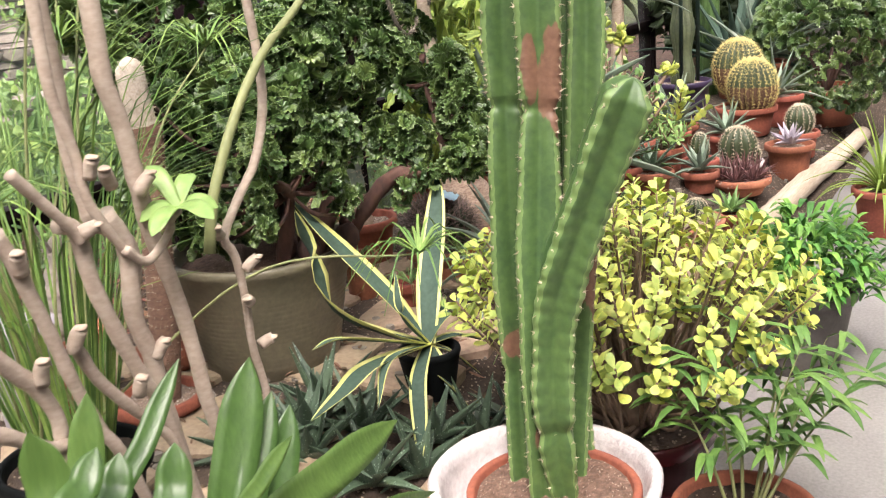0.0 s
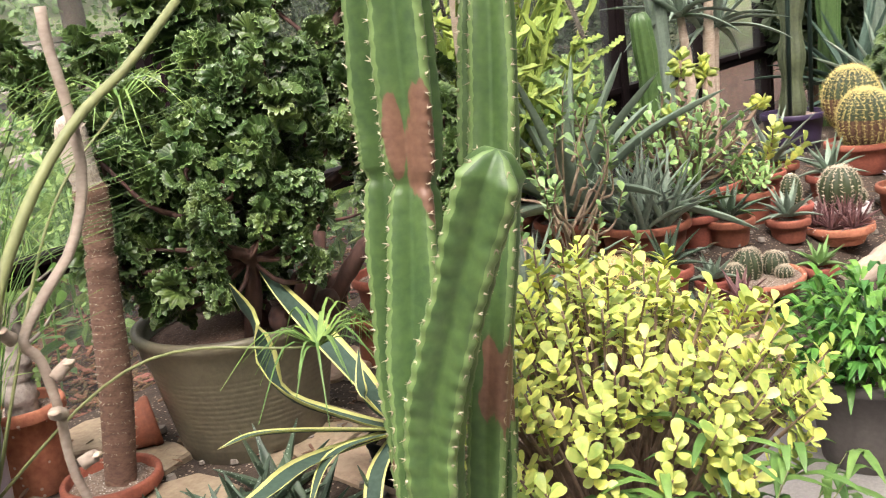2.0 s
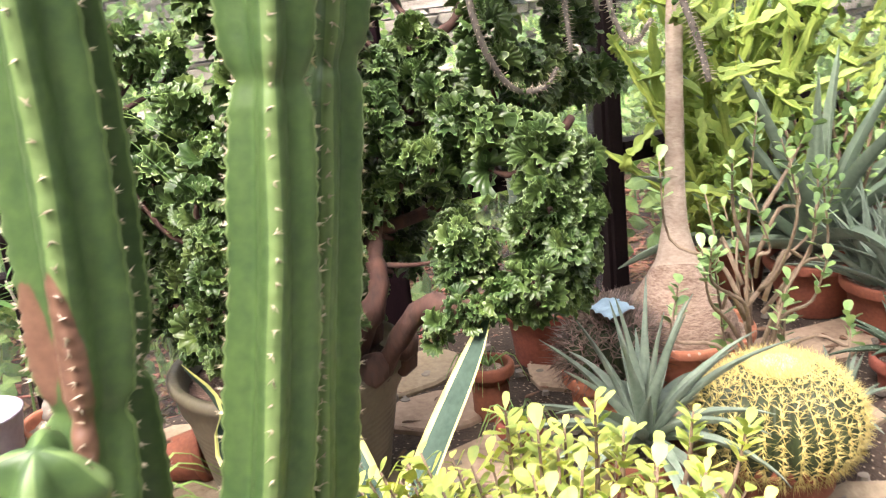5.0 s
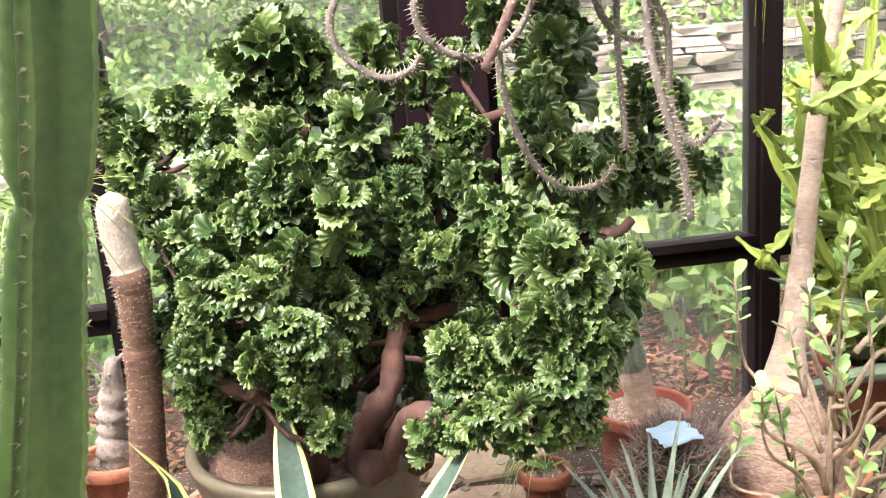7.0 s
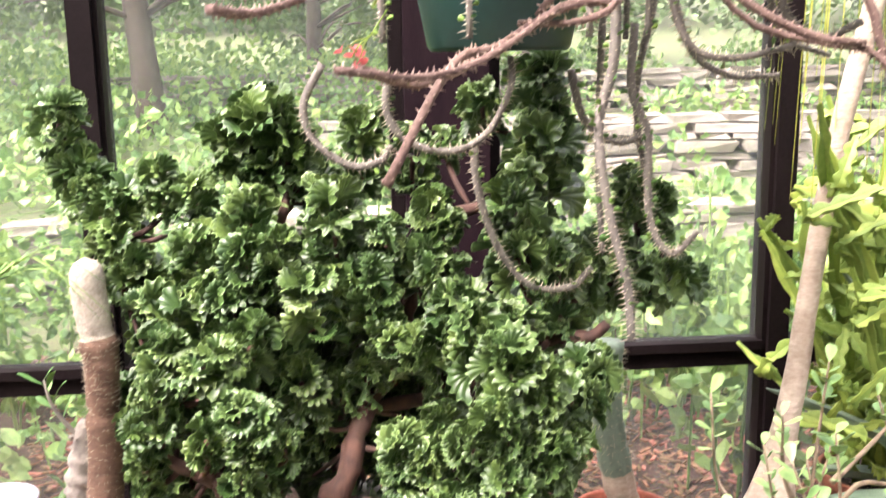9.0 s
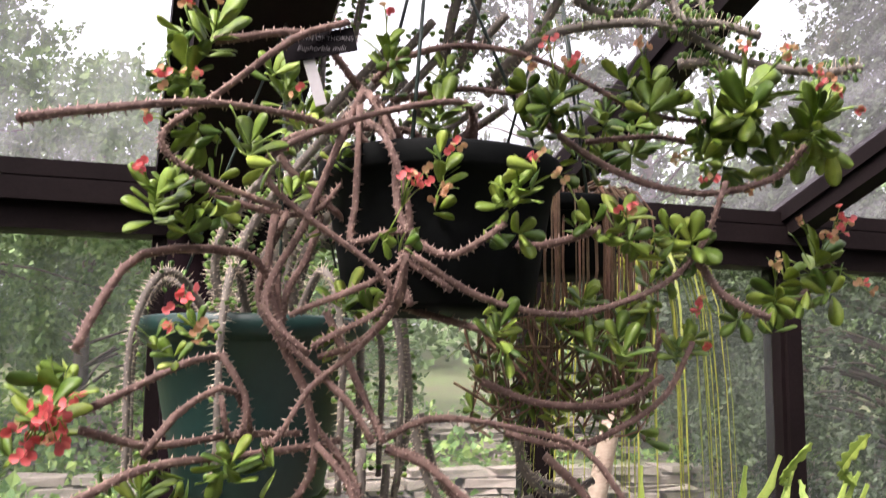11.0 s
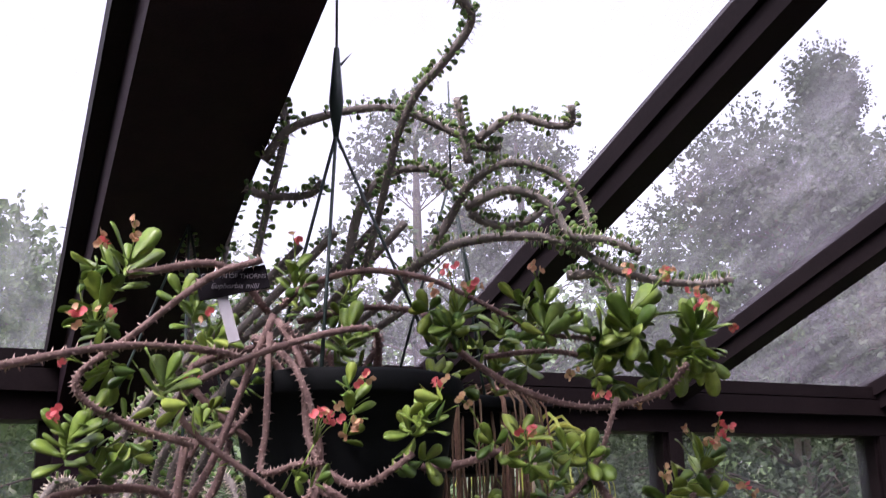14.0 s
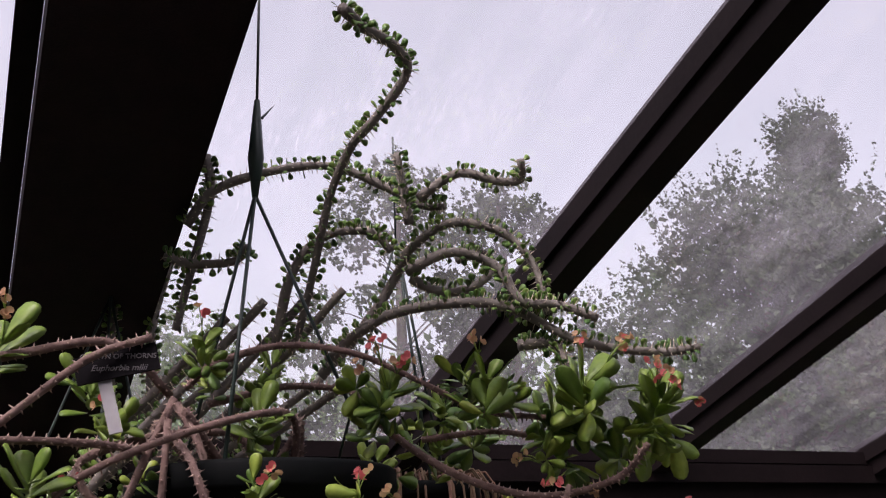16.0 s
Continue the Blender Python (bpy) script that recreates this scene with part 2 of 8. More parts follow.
M["papyrus"] = material("papyrus_leaf", (0.17, 0.30, 0.07), (0.10, 0.20, 0.045), 10, 0.5, 0.1, 60, island=0.4, through_light=0.2)
M["jade_gold"] = material("golden_jade_leaf", (0.74, 0.74, 0.20), (0.38, 0.54, 0.13), 9, 0.38, 0.12, 60, island=0.32, through_light=0.32)
M["jade"] = material("jade_leaf", (0.28, 0.44, 0.15), (0.17, 0.32, 0.10), 10, 0.36, 0.12, 60, island=0.3, through_light=0.1)
M["jade_stem"] = material("jade_stem", (0.26, 0.18, 0.12), (0.15, 0.10, 0.07), 15, 0.85, 0.6, 60)
M["pale_stem"] = material("pale_twisting_stem", (0.34, 0.26, 0.18), (0.19, 0.135, 0.09), 15, 0.8, 0.5, 60)
M["willow"] = material("willow_leaf", (0.15, 0.30, 0.07), (0.09, 0.20, 0.045), 8, 0.45, 0.2, 60, island=0.3, through_light=0.25)
M["lush"] = material("lush_leaf", (0.14, 0.36, 0.06), (0.07, 0.22, 0.035), 8, 0.4, 0.2, 60, island=0.4, through_light=0.25)
M["young_leaf"] = material("bright_young_leaf", (0.30, 0.44, 0.14), (0.20, 0.34, 0.10), 8, 0.4, 0.12, 60, through_light=0.3)
M["tan_bark"] = material("smooth_tan_bark", (0.40, 0.335, 0.27), (0.27, 0.21, 0.165), 9, 0.75, 0.35, 70, stretch=(1, 1, 2))
M["green_bark"] = material("young_green_bark", (0.22, 0.24, 0.10), (0.15, 0.17, 0.07), 9, 0.6, 0.25, 60)
M["pony"] = material("ponytail_bark", (0.50, 0.41, 0.32), (0.32, 0.24, 0.18), 12, 0.9, 0.8, 60, stretch=(1, 1, 2.2))
M["caudex"] = material("cracked_caudex", (0.46, 0.35, 0.27), (0.19, 0.12, 0.085), 30, 0.95, 1.0, 80, stretch=(1, 1, 3.2))
M["grey_bark"] = material("grey_warty_bark", (0.34, 0.30, 0.26), (0.20, 0.17, 0.15), 20, 0.9, 0.9, 70)
M["dragon"] = material("yellow_green_euphorbia", (0.36, 0.46, 0.10), (0.22, 0.34, 0.06), 7, 0.5, 0.2, 60, island=0.25, through_light=0.15)
M["thorn_stem"] = material("thorny_brown_stem", (0.215, 0.135, 0.112), (0.095, 0.055, 0.046), 14, 0.85, 0.7, 90)
M["thorn"] = material("dark_thorn", (0.40, 0.28, 0.23), (0.22, 0.14, 0.11), 40, 0.7, 0.1, 90)
M["thorn_leaf"] = material("crown_of_thorns_leaf", (0.24, 0.36, 0.055), (0.11, 0.20, 0.03), 9, 0.38, 0.12, 60, island=0.5, through_light=0.22)
M["flower"] = material("coral_red_flower", (0.74, 0.19, 0.18), (0.62, 0.11, 0.10), 20, 0.5, 0.1, 60, island=0.25, through_light=0.3)
M["faded"] = material("faded_bract", (0.50, 0.36, 0.17), (0.46, 0.22, 0.13), 20, 0.6, 0.1, 60, island=0.4, through_light=0.3)
M["pink"] = material("pink_petal", (0.72, 0.36, 0.55), (0.62, 0.26, 0.45), 20, 0.5, 0.1, 60, through_light=0.3)
M["ala"] = material("spiny_grey_stem", (0.20, 0.175, 0.15), (0.12, 0.105, 0.09), 20, 0.85, 0.6, 90)
M["ala_leaf"] = material("tiny_round_leaf", (0.16, 0.30, 0.06), (0.10, 0.21, 0.04), 12, 0.4, 0.1, 60, island=0.4, through_light=0.25)
M["yellow_strand"] = material("drooping_yellow_strap", (0.40, 0.42, 0.07), (0.22, 0.27, 0.045), 10, 0.5, 0.1, 60, island=0.4, through_light=0.3)
M["dry"] = material("dry_brown_stem", (0.24, 0.145, 0.085), (0.11, 0.065, 0.042), 20, 0.9, 0.5, 70, island=0.4)
M["log"] = material("bleached_log", (0.50, 0.43, 0.34), (0.33, 0.26, 0.19), 6, 0.85, 0.6, 40, stretch=(0.3, 3, 3))
M["dyckia"] = material("maroon_bromeliad", (0.20, 0.085, 0.085), (0.10, 0.045, 0.05), 15, 0.5, 0.2, 60, island=0.4)
M["sign"] = material("black_engraved_plate", (0.008, 0.007, 0.008), (0.006, 0.005, 0.006), 10, 0.7, 0.05, 60, gloss=0.03)
M["letter"] = material("engraved_letters", (0.11, 0.10, 0.105), (0.07, 0.065, 0.068), 10, 0.6, 0.05, 60)
M["clear_stake"] = material("pale_plastic_stake", (0.36, 0.35, 0.35), (0.28, 0.27, 0.27), 10, 0.3, 0.05, 60)
M["cord"] = material("dark_green_hanger", (0.012, 0.03, 0.022), (0.008, 0.02, 0.015), 20, 0.5, 0.1, 60)
M["mask"] = material("pale_blue_fabric", (0.44, 0.64, 0.76), (0.38, 0.56, 0.68), 10, 0.8, 0.3, 200)
M["chip"] = material("bark_chip", (0.34, 0.165, 0.09), (0.13, 0.06, 0.036), 14, 0.9, 0.5, 60, island=0.55)
M["mulch"] = material("bark_mulch", (0.075, 0.032, 0.018), (0.025, 0.012, 0.008), 10, 0.95, 0.9, 50, speck=((0.24, 0.13, 0.085), 30, 0.22))
M["meadow"] = material("garden_ground", (0.085, 0.13, 0.04), (0.10, 0.085, 0.055), 0.9, 0.95, 0.8, 6)
M["garden_leaf"] = material("garden_leaf", (0.22, 0.35, 0.10), (0.12, 0.23, 0.06), 5, 0.5, 0.15, 30, island=0.45, through_light=0.3)
M["tree_leaf"] = material("tree_leaf", (0.05, 0.08, 0.032), (0.028, 0.048, 0.018), 3, 0.6, 0.15, 20, island=0.2, through_light=0.3)
M["light_leaf"] = material("light_tree_leaf", (0.115, 0.19, 0.055), (0.06, 0.115, 0.032), 3, 0.55, 0.15, 20, island=0.25, through_light=0.4)
M["tree_bark"] = material("dark_tree_bark", (0.10, 0.075, 0.06), (0.05, 0.038, 0.03), 6, 0.95, 0.9, 30)
M["stone"] = material("dry_stone", (0.30, 0.26, 0.22), (0.15, 0.13, 0.11), 5, 0.9, 0.7, 30, piece=0.22)
M["hill"] = material("far_woodland", (0.17, 0.25, 0.105), (0.10, 0.16, 0.065), 0.4, 1.0, 1.0, 3)


# ---- mesh helpers ----
def bed_height(x, y):
    """The planting bed rises from the path towards the glass."""
    def step(v, a, b):
        v = min(1.0, max(0.0, (v - a) / (b - a)))
        return v * v * (3 - 2 * v)
    return step(y, 1.35, 2.1) * 0.30


def bezier(points, count):
    """A smooth curve through the points."""
    p = [Vector(v) for v in points]
    p = [2 * p[0] - p[1], *p, 2 * p[-1] - p[-2]]
    spans, out = len(p) - 3, []
    for i in range(count + 1):
        s = min(i / count * spans, spans - 1e-6)
        k, u = int(s), s - int(s)
        a, b, c, d = p[k:k + 4]
        out.append(0.5 * (2 * b + (c - a) * u + (2 * a - 5 * b + 4 * c - d) * u * u + (3 * b - a - 3 * c + d) * u ** 3))
    return out


class Shape:
    """Vertices and faces that grow piece by piece into one mesh; slot is the material slot of the faces."""

    def __init__(self):
        self.verts, self.faces, self.slots = [], [], []

    def add(self, verts, faces, slot=0):
        n = len(self.verts)
        self.verts.extend(tuple(v) for v in verts)
        self.faces.extend(tuple(i + n for i in f) for f in faces)
        self.slots.extend([slot] * len(faces))

    def box(self, lo, hi, slot=0, turn=None):
        v = [Vector((x, y, z)) for x in (lo[0], hi[0]) for y in (lo[1], hi[1]) for z in (lo[2], hi[2])]
        if turn:
            v = [turn @ p for p in v]
        self.add(v, [(0, 1, 3, 2), (4, 6, 7, 5), (0, 4, 5, 1), (2, 3, 7, 6), (0, 2, 6, 4), (1, 5, 7, 3)], slot)

    def lathe(self, profile, sides=32, centre=(0, 0, 0), slot=0, wobble=0.0):
        """A turned form from (radius, height) pairs."""
        v, f = [], []
        for r, z in profile:
            for k in range(sides):
                a = 2 * math.pi * k / sides
                rr = r * (1 + wobble * noise.noise((math.cos(a) * 2, math.sin(a) * 2, z * 9)))
                v.append((centre[0] + rr * math.cos(a), centre[1] + rr * math.sin(a), centre[2] + z))
        for i in range(len(profile) - 1):
            for k in range(sides):
                a, b = i * sides + k, i * sides + (k + 1) % sides
                f.append((a, b, b + sides, a + sides))
        f.append(tuple(range(sides - 1, -1, -1)))
        f.append(tuple(range((len(profile) - 1) * sides, len(profile) * sides)))
        self.add(v, f, slot)

    def tube(self, path, radius, sides=7, slot=0, section=None, lumps=0.0):
        """A tapering rod along a path. radius: a number, or a function of 0..1; section: radius factor of an angle."""
        path = [Vector(p) for p in path]
        r_at = radius if callable(radius) else (lambda s: radius)
        n, v, f = len(path), [], []
        side = None
        for i, p in enumerate(path):
            d = (path[min(i + 1, n - 1)] - path[max(i - 1, 0)]).normalized()
            if side is None:
                side = d.cross(Vector((0.31, 0.95, 0.1))).normalized()
            side = (side - d * side.dot(d)).normalized()
            other = d.cross(side)
            r = r_at(i / (n - 1))
            if lumps:
                r *= 1 + lumps * noise.noise(p * 45)
            for k in range(sides):
                a = 2 * math.pi * k / sides
                rr = r * (section(a) if section else 1)
                v.append(p + side * (rr * math.cos(a)) + other * (rr * math.sin(a)))
        for i in range(n - 1):
            for k in range(sides):
                a, b = i * sides + k, i * sides + (k + 1) % sides
                f.append((a, b, b + sides, a + sides))
        f.append(tuple(range(sides - 1, -1, -1)))
        f.append(tuple(range((n - 1) * sides, n * sides)))
        self.add(v, f, slot)

    def spike(self, p, d, length, width, slot=0):
        d = Vector(d).normalized()
        a = d.orthogonal().normalized() * width
        b = d.cross(a)
        p = Vector(p)
        self.add([p + a, p - a * 0.5 + b * 0.87, p - a * 0.5 - b * 0.87, p + d * length], [(0, 1, 3), (1, 2, 3), (2, 0, 3)], slot)

    def paddle(self, p, d, up, length, width, thick=0.2, slot=0, bend=0.0):
        """A small plump leaf."""
        p, d = Vector(p), Vector(d).normalized()
        side = d.cross(Vector(up))
        side = side.normalized() if side.length > 1e-4 else d.orthogonal().normalized()
        up = side.cross(d)
        v = [p]
        for s, w, h in ((0.14, 0.30, 0.0), (0.40, 0.74, 0.03), (0.67, 1.0, 0.06), (0.87, 0.84, 0.06), (0.97, 0.45, 0.03)):
            c = p + d * (length * s) + up * (length * (h + bend * s * s))
            hw, ht = side * (width * w / 2), up * (width * thick * w / 2)
            v += [c - hw, c - ht, c + hw, c + ht * 0.4]
        v.append(p + d * length + up * (length * bend))
        f = [(0, 2, 1), (0, 3, 2), (0, 4, 3), (0, 1, 4)]
        for r in (1, 5, 9, 13):
            f += [(r + k, r + (k + 1) % 4, r + 4 + (k + 1) % 4, r + 4 + k) for k in range(4)]
        f += [(17, 18, 21), (18, 19, 21), (19, 20, 21), (20, 17, 21)]
        self.add(v, f, slot)

    def blade(self, path, width, up, thick=0.006, channel=0.25, margin=None, slot=0):
        """A long leaf along a path; width: a function of 0..1; channel: how deep its trough; margin: (share, slot) of an edge stripe."""
        path = [Vector(p) for p in path]
        n, up = len(path), Vector(up)
        cols = [-1, -0.7, 0, 0.7, 1] if margin else [-1, -0.5, 0, 0.5, 1]
        v, f, slots = [], [], []
        for i, p in enumerate(path):
            d = (path[min(i + 1, n - 1)] - path[max(i - 1, 0)]).normalized()
            side = d.cross(up)
            side = side.normalized() if side.length > 1e-3 else d.orthogonal().normalized()
            nor = side.cross(d)
            w = width(i / (n - 1)) / 2
            for c in cols:
                v.append(p + side * (w * c) + nor * (channel * w * c * c))
            for c in cols:
                t = thick * (1 - c * c) * min(1, w / 0.01) + 0.0006
                v.append(p + side * (w * c) + nor * (channel * w * c * c - t))
        for i in range(n - 1):
            a, b = i * 10, (i + 1) * 10
            for k in range(4):
                s = margin[1] if margin and k in (0, 3) else slot
                f.append((a + k, a + k + 1, b + k + 1, b + k))
                f.append((a + 5 + k + 1, a + 5 + k, b + 5 + k, b + 5 + k + 1))
                slots += [s, s]
            f += [(a + 4, a + 9, b + 9, b + 4), (a + 5, a, b, b + 5)]
            slots += [margin[1] if margin else slot] * 2
        m = len(self.verts)
        self.verts.extend(tuple(q) for q in v)
        self.faces.extend(tuple(q + m for q in g) for g in f)
        self.slots.extend(slots)

    def mesh(self, name, mats, smooth=True):
        me = bpy.data.meshes.new(name)
        me.from_pydata(self.verts, [], self.faces)
        for m in mats:
            me.materials.append(m)
        me.polygons.foreach_set("material_index", self.slots)
        me.polygons.foreach_set("use_smooth", [smooth] * len(self.faces))
        me.update()
        return me


def part(name, shape, mats, parent=None, label="", kind="", smooth=True):
    """One mesh object, under a thing or under a part."""
    mats = mats if isinstance(mats, (list, tuple)) else [mats]
    ob = new(name, shape.mesh(name, mats, smooth) if isinstance(shape, Shape) else shape)
    if parent:
        ob.parent = parent
    return tagged(ob, label, kind=kind)


def thing(name, place, label, category, group="", turn=0.0):
    """The Empty at a thing's base; its parts are built round its origin."""
    ob = new(name)
    ob.empty_display_size = 0.05
    ob.matrix_world = pose(*place, 0, 0, turn)
    return tagged(ob, label, category, group)


def around(rng, tilt=1.0):
    """A random direction, flattened towards the level by tilt."""
    a = rng.uniform(0, 2 * math.pi)
    z = rng.uniform(-1, 1) * tilt
    r = math.sqrt(max(0.0, 1 - z * z))
    return Vector((r * math.cos(a), r * math.sin(a), z))


# ---- the greenhouse ----
EAVE, GLAZED, WALL_Y, RAIL = 2.415, 2.635, 3.29, 0.854
SLOPE = 0.30
POSTS = [-4.3, -3.2, -2.1, -0.935, 0.115, 1.17, 2.14, 3.2, 4.3, 5.4, 6.5, 7.6]


def structure(name, label, category):
    return tagged(new(name), label, category, kind="structure")


def build_setting():
    s = Shape()
    s.box((-5, -1.6, -0.15), (8.6, 1.46, 0))
    tagged(part("floor", s, M["concrete"]), "pale grey worn concrete path beside the bed", "floor", kind="structure")
    # the raised bed, one sheet of dark soil
    s, nx, ny = Shape(), 110, 24
    v, f = [], []
    for j in range(ny + 1):
        for i in range(nx + 1):
            x, y = -5 + 13.6 * i / nx, 1.4 + 1.84 * j / ny
            v.append((x, y, bed_height(x, y) + 0.012 * noise.noise((x * 4, y * 4, 0)) * (j > 0) + (0.003 if j else -0.05)))
    for j in range(ny):
        for i in range(nx):
            a = j * (nx + 1) + i
            f.append((a, a + 1, a + nx + 2, a + nx + 1))
    s.add(v, f)
    bed = tagged(part("bed_ground", s, M["soil"]), "dark planting bed with gravel and stone flags", "ground", kind="structure")
    rng = random.Random(4)
    for row in range(5):
        x = -3.5 + rng.uniform(0, 0.3)
        while x < 1.3:
            w, d = rng.uniform(0.28, 0.5), rng.uniform(0.24, 0.32)
            y = 1.72 + row * 0.33 + rng.uniform(-0.03, 0.03)
            if y < 3.05:
                s, n = Shape(), 9
                ring = []
                for k in range(n):
                    a = 2 * math.pi * k / n + rng.uniform(-0.15, 0.15)
                    r = rng.uniform(0.85, 1.05)
                    c = max(abs(math.cos(a)), abs(math.sin(a)))
                    ring.append((w / 2 * math.cos(a) / c ** 0.6 * r, d / 2 * math.sin(a) / c ** 0.6 * r))
                s.add([(a, b, -0.03) for a, b in ring] + [(a, b, 0.016) for a, b in ring] + [(a * 0.94, b * 0.94, 0.024) for a, b in ring],
                      [(k, (k + 1) % n, n + (k + 1) % n, n + k) for k in range(n)] + [(n + k, n + (k + 1) % n, 2 * n + (k + 1) % n, 2 * n + k) for k in range(n)] + [tuple(range(2 * n, 3 * n))])
                ob = part("flagstone", s, M["flag"], bed, smooth=False)
                e = 0.05
                tilt_y = math.degrees(math.atan((bed_height(x, y + e) - bed_height(x, y - e)) / (2 * e)))
                ob.matrix_world = pose(x, y, bed_height(x, y), tilt_y, rng.uniform(-1.5, 1.5), rng.uniform(-8, 8))
            x += w + rng.uniform(0.03, 0.09)

    # the glazed wall
    wall = structure("wall_north", "dark bronze framed greenhouse wall with clear panes", "wall")
    for i, x in enumerate(POSTS):
        s = Shape()
        if i == 4:
            for lo, hi in ((x - 0.175, x - 0.135), (x + 0.12, x + 0.157)):
                t = Shape()
                t.box((lo, WALL_Y, -0.05), (hi, WALL_Y + 0.1, EAVE))
                part("mullion", t, M["frame"], wall, smooth=False)
            s.box((x - 0.133, WALL_Y - 0.06, -0.05), (x + 0.118, WALL_Y + 0.09, EAVE + 0.12))
            part("post", s, M["beam"], wall, "plum-brown stained timber post", smooth=False)
            continue
        s.box((x - 0.045, WALL_Y, -0.05), (x + 0.045, WALL_Y + 0.1, EAVE))
        s.box((x - 0.03, WALL_Y - 0.02, -0.05), (x + 0.03, WALL_Y - 0.002, EAVE))
        part("mullion", s, M["frame"], wall, smooth=False)
    for i in range(len(POSTS) - 1):
        lo = POSTS[i] + (0.159 if i == 4 else 0.047)
        hi = POSTS[i + 1] - (0.177 if i == 3 else 0.047)
        s = Shape()
        s.box((lo, WALL_Y + 0.004, RAIL - 0.085), (hi, WALL_Y + 0.09, RAIL - 0.006))
        s.box((lo, WALL_Y - 0.014, RAIL - 0.03), (hi, WALL_Y + 0.002, RAIL))
        part("rail", s, M["frame"], wall, smooth=False)
        s = Shape()
        s.box((lo, WALL_Y + 0.004, -0.05), (hi, WALL_Y + 0.09, 0.13))
        part("sill", s, M["frame"], wall, smooth=False)
        for za, zb in ((0.132, RAIL - 0.087), (RAIL - 0.004, EAVE - 0.002)):
            s = Shape()
            s.box((lo + 0.002, WALL_Y + 0.045, za), (hi - 0.002, WALL_Y + 0.051, zb))
            pane = part("pane", s, M["glass"], wall, smooth=False)
            pane.visible_shadow = False
    s = Shape()
    s.box((-5, WALL_Y - 0.02, EAVE + 0.002), (8.6, WALL_Y + 0.12, GLAZED - 0.07))
    s.box((-5, WALL_Y - 0.05, GLAZED - 0.14), (8.6, WALL_Y - 0.022, GLAZED - 0.075))
    s.box((-5, WALL_Y - 0.035, GLAZED - 0.068), (8.6, WALL_Y + 0.11, GLAZED - 0.02))
    part("header", s, M["frame"], wall, "dark stepped eaves beam", smooth=False)

    # the sloping roof: rafters, purlin and panes
    def slope_box(s, x0, x1, y0, y1, top, depth):
        """A bar along the roof's fall, its top that far under the glass."""
        v = []
        for x in (x0, x1):
            for y in (y0, y1):
                z = GLAZED + SLOPE * (WALL_Y - y) - top
                v += [(x, y, z - depth), (x, y, z)]
        s.add(v, [(0, 1, 3, 2), (4, 6, 7, 5), (0, 4, 5, 1), (2, 3, 7, 6), (0, 2, 6, 4), (1, 5, 7, 3)])

    rafters = structure("ceiling_rafters", "dark sloping roof rafters under the glazing", "rafters")
    for i, x in enumerate(POSTS):
        if i == 4:
            for lo, hi in ((x - 0.175, x - 0.135), (x + 0.137, x + 0.159)):
                s = Shape()
                slope_box(s, lo, hi, -1.35, WALL_Y + 0.1, -0.01, 0.09)
                part("glazing_bar", s, M["frame"], rafters, smooth=False)
            continue
        s = Shape()
        slope_box(s, x - 0.05, x + 0.05, -1.35, WALL_Y + 0.1, 0.012, 0.055)
        slope_box(s, x - 0.036, x + 0.036, -1.35, WALL_Y + 0.1, 0.064, 0.06)
        slope_box(s, x - 0.03, x + 0.03, -1.35, WALL_Y + 0.1, -0.02, 0.03)
        part("rafter", s, M["frame"], rafters, smooth=False)
    beam = Shape()
    slope_box(beam, POSTS[4] - 0.133, POSTS[4] + 0.135, -1.35, WALL_Y + 0.09, 0.0, 0.215)
    tagged(part("ceiling_beam", beam, M["beam"], smooth=False), "heavy dark stained timber roof beam", "beam", kind="structure")
    panes = Shape()
    edges = [-5.0, *POSTS, 8.6]
    for a, b in zip(edges, edges[1:]):
        lo = a + (0.161 if a == POSTS[4] else 0.032)
        hi = b - (0.177 if b == POSTS[4] else 0.032)
        slope_box(panes, lo, hi, -1.35, WALL_Y + 0.1, 0.0, 0.006)
    roof = tagged(part("ceiling", panes, M["roof_glass"], smooth=False), "weathered clear roof glazing with dirt streaks", "roof glazing", kind="structure")
    roof.visible_shadow = False
    # plain walls that close the house
    s = Shape()
    s.box((-5.15, -1.6, -0.15), (8.75, -1.36, 4.1))
    tagged(part("wall_south", s, M["plaster"], smooth=False), "plain plastered house wall", "wall", kind="structure")
    for name, x in (("wall_west", -5.1), ("wall_east", 8.65)):
        s = Shape()
        y0, y1 = -1.355, WALL_Y + 0.1
        z0, z1 = GLAZED + SLOPE * (WALL_Y - y0) + 0.01, GLAZED + SLOPE * (WALL_Y - y1) + 0.01
        s.add([(x - 0.045, y0, -0.15), (x - 0.045, y1, -0.15), (x - 0.045, y1, z1), (x - 0.045, y0, z0),
               (x + 0.045, y0, -0.15), (x + 0.045, y1, -0.15), (x + 0.045, y1, z1), (x + 0.045, y0, z0)],
              [(0, 1, 2, 3), (7, 6, 5, 4), (0, 4, 5, 1), (1, 5, 6, 2), (2, 6, 7, 3), (3, 7, 4, 0)])
        tagged(part(name, s, M["plaster"], smooth=False), "plain end wall of the greenhouse", "wall", kind="structure")


build_setting()


# ---- the garden outside ----
def garden_height(x, y):
    far = max(0.0, y - 3.4)
    z = 0.02 + 0.10 * min(far, 2.2)
    for at, rise in ((6.3, 0.45), (8.6, 0.4), (11.5, 0.4)):
        z += rise / (1 + math.exp(-(y - at - 0.35) * 14))
    return z + 0.09 * max(0.0, y - 14) + 0.05 * noise.noise((x * 0.4, y * 0.4, 0))


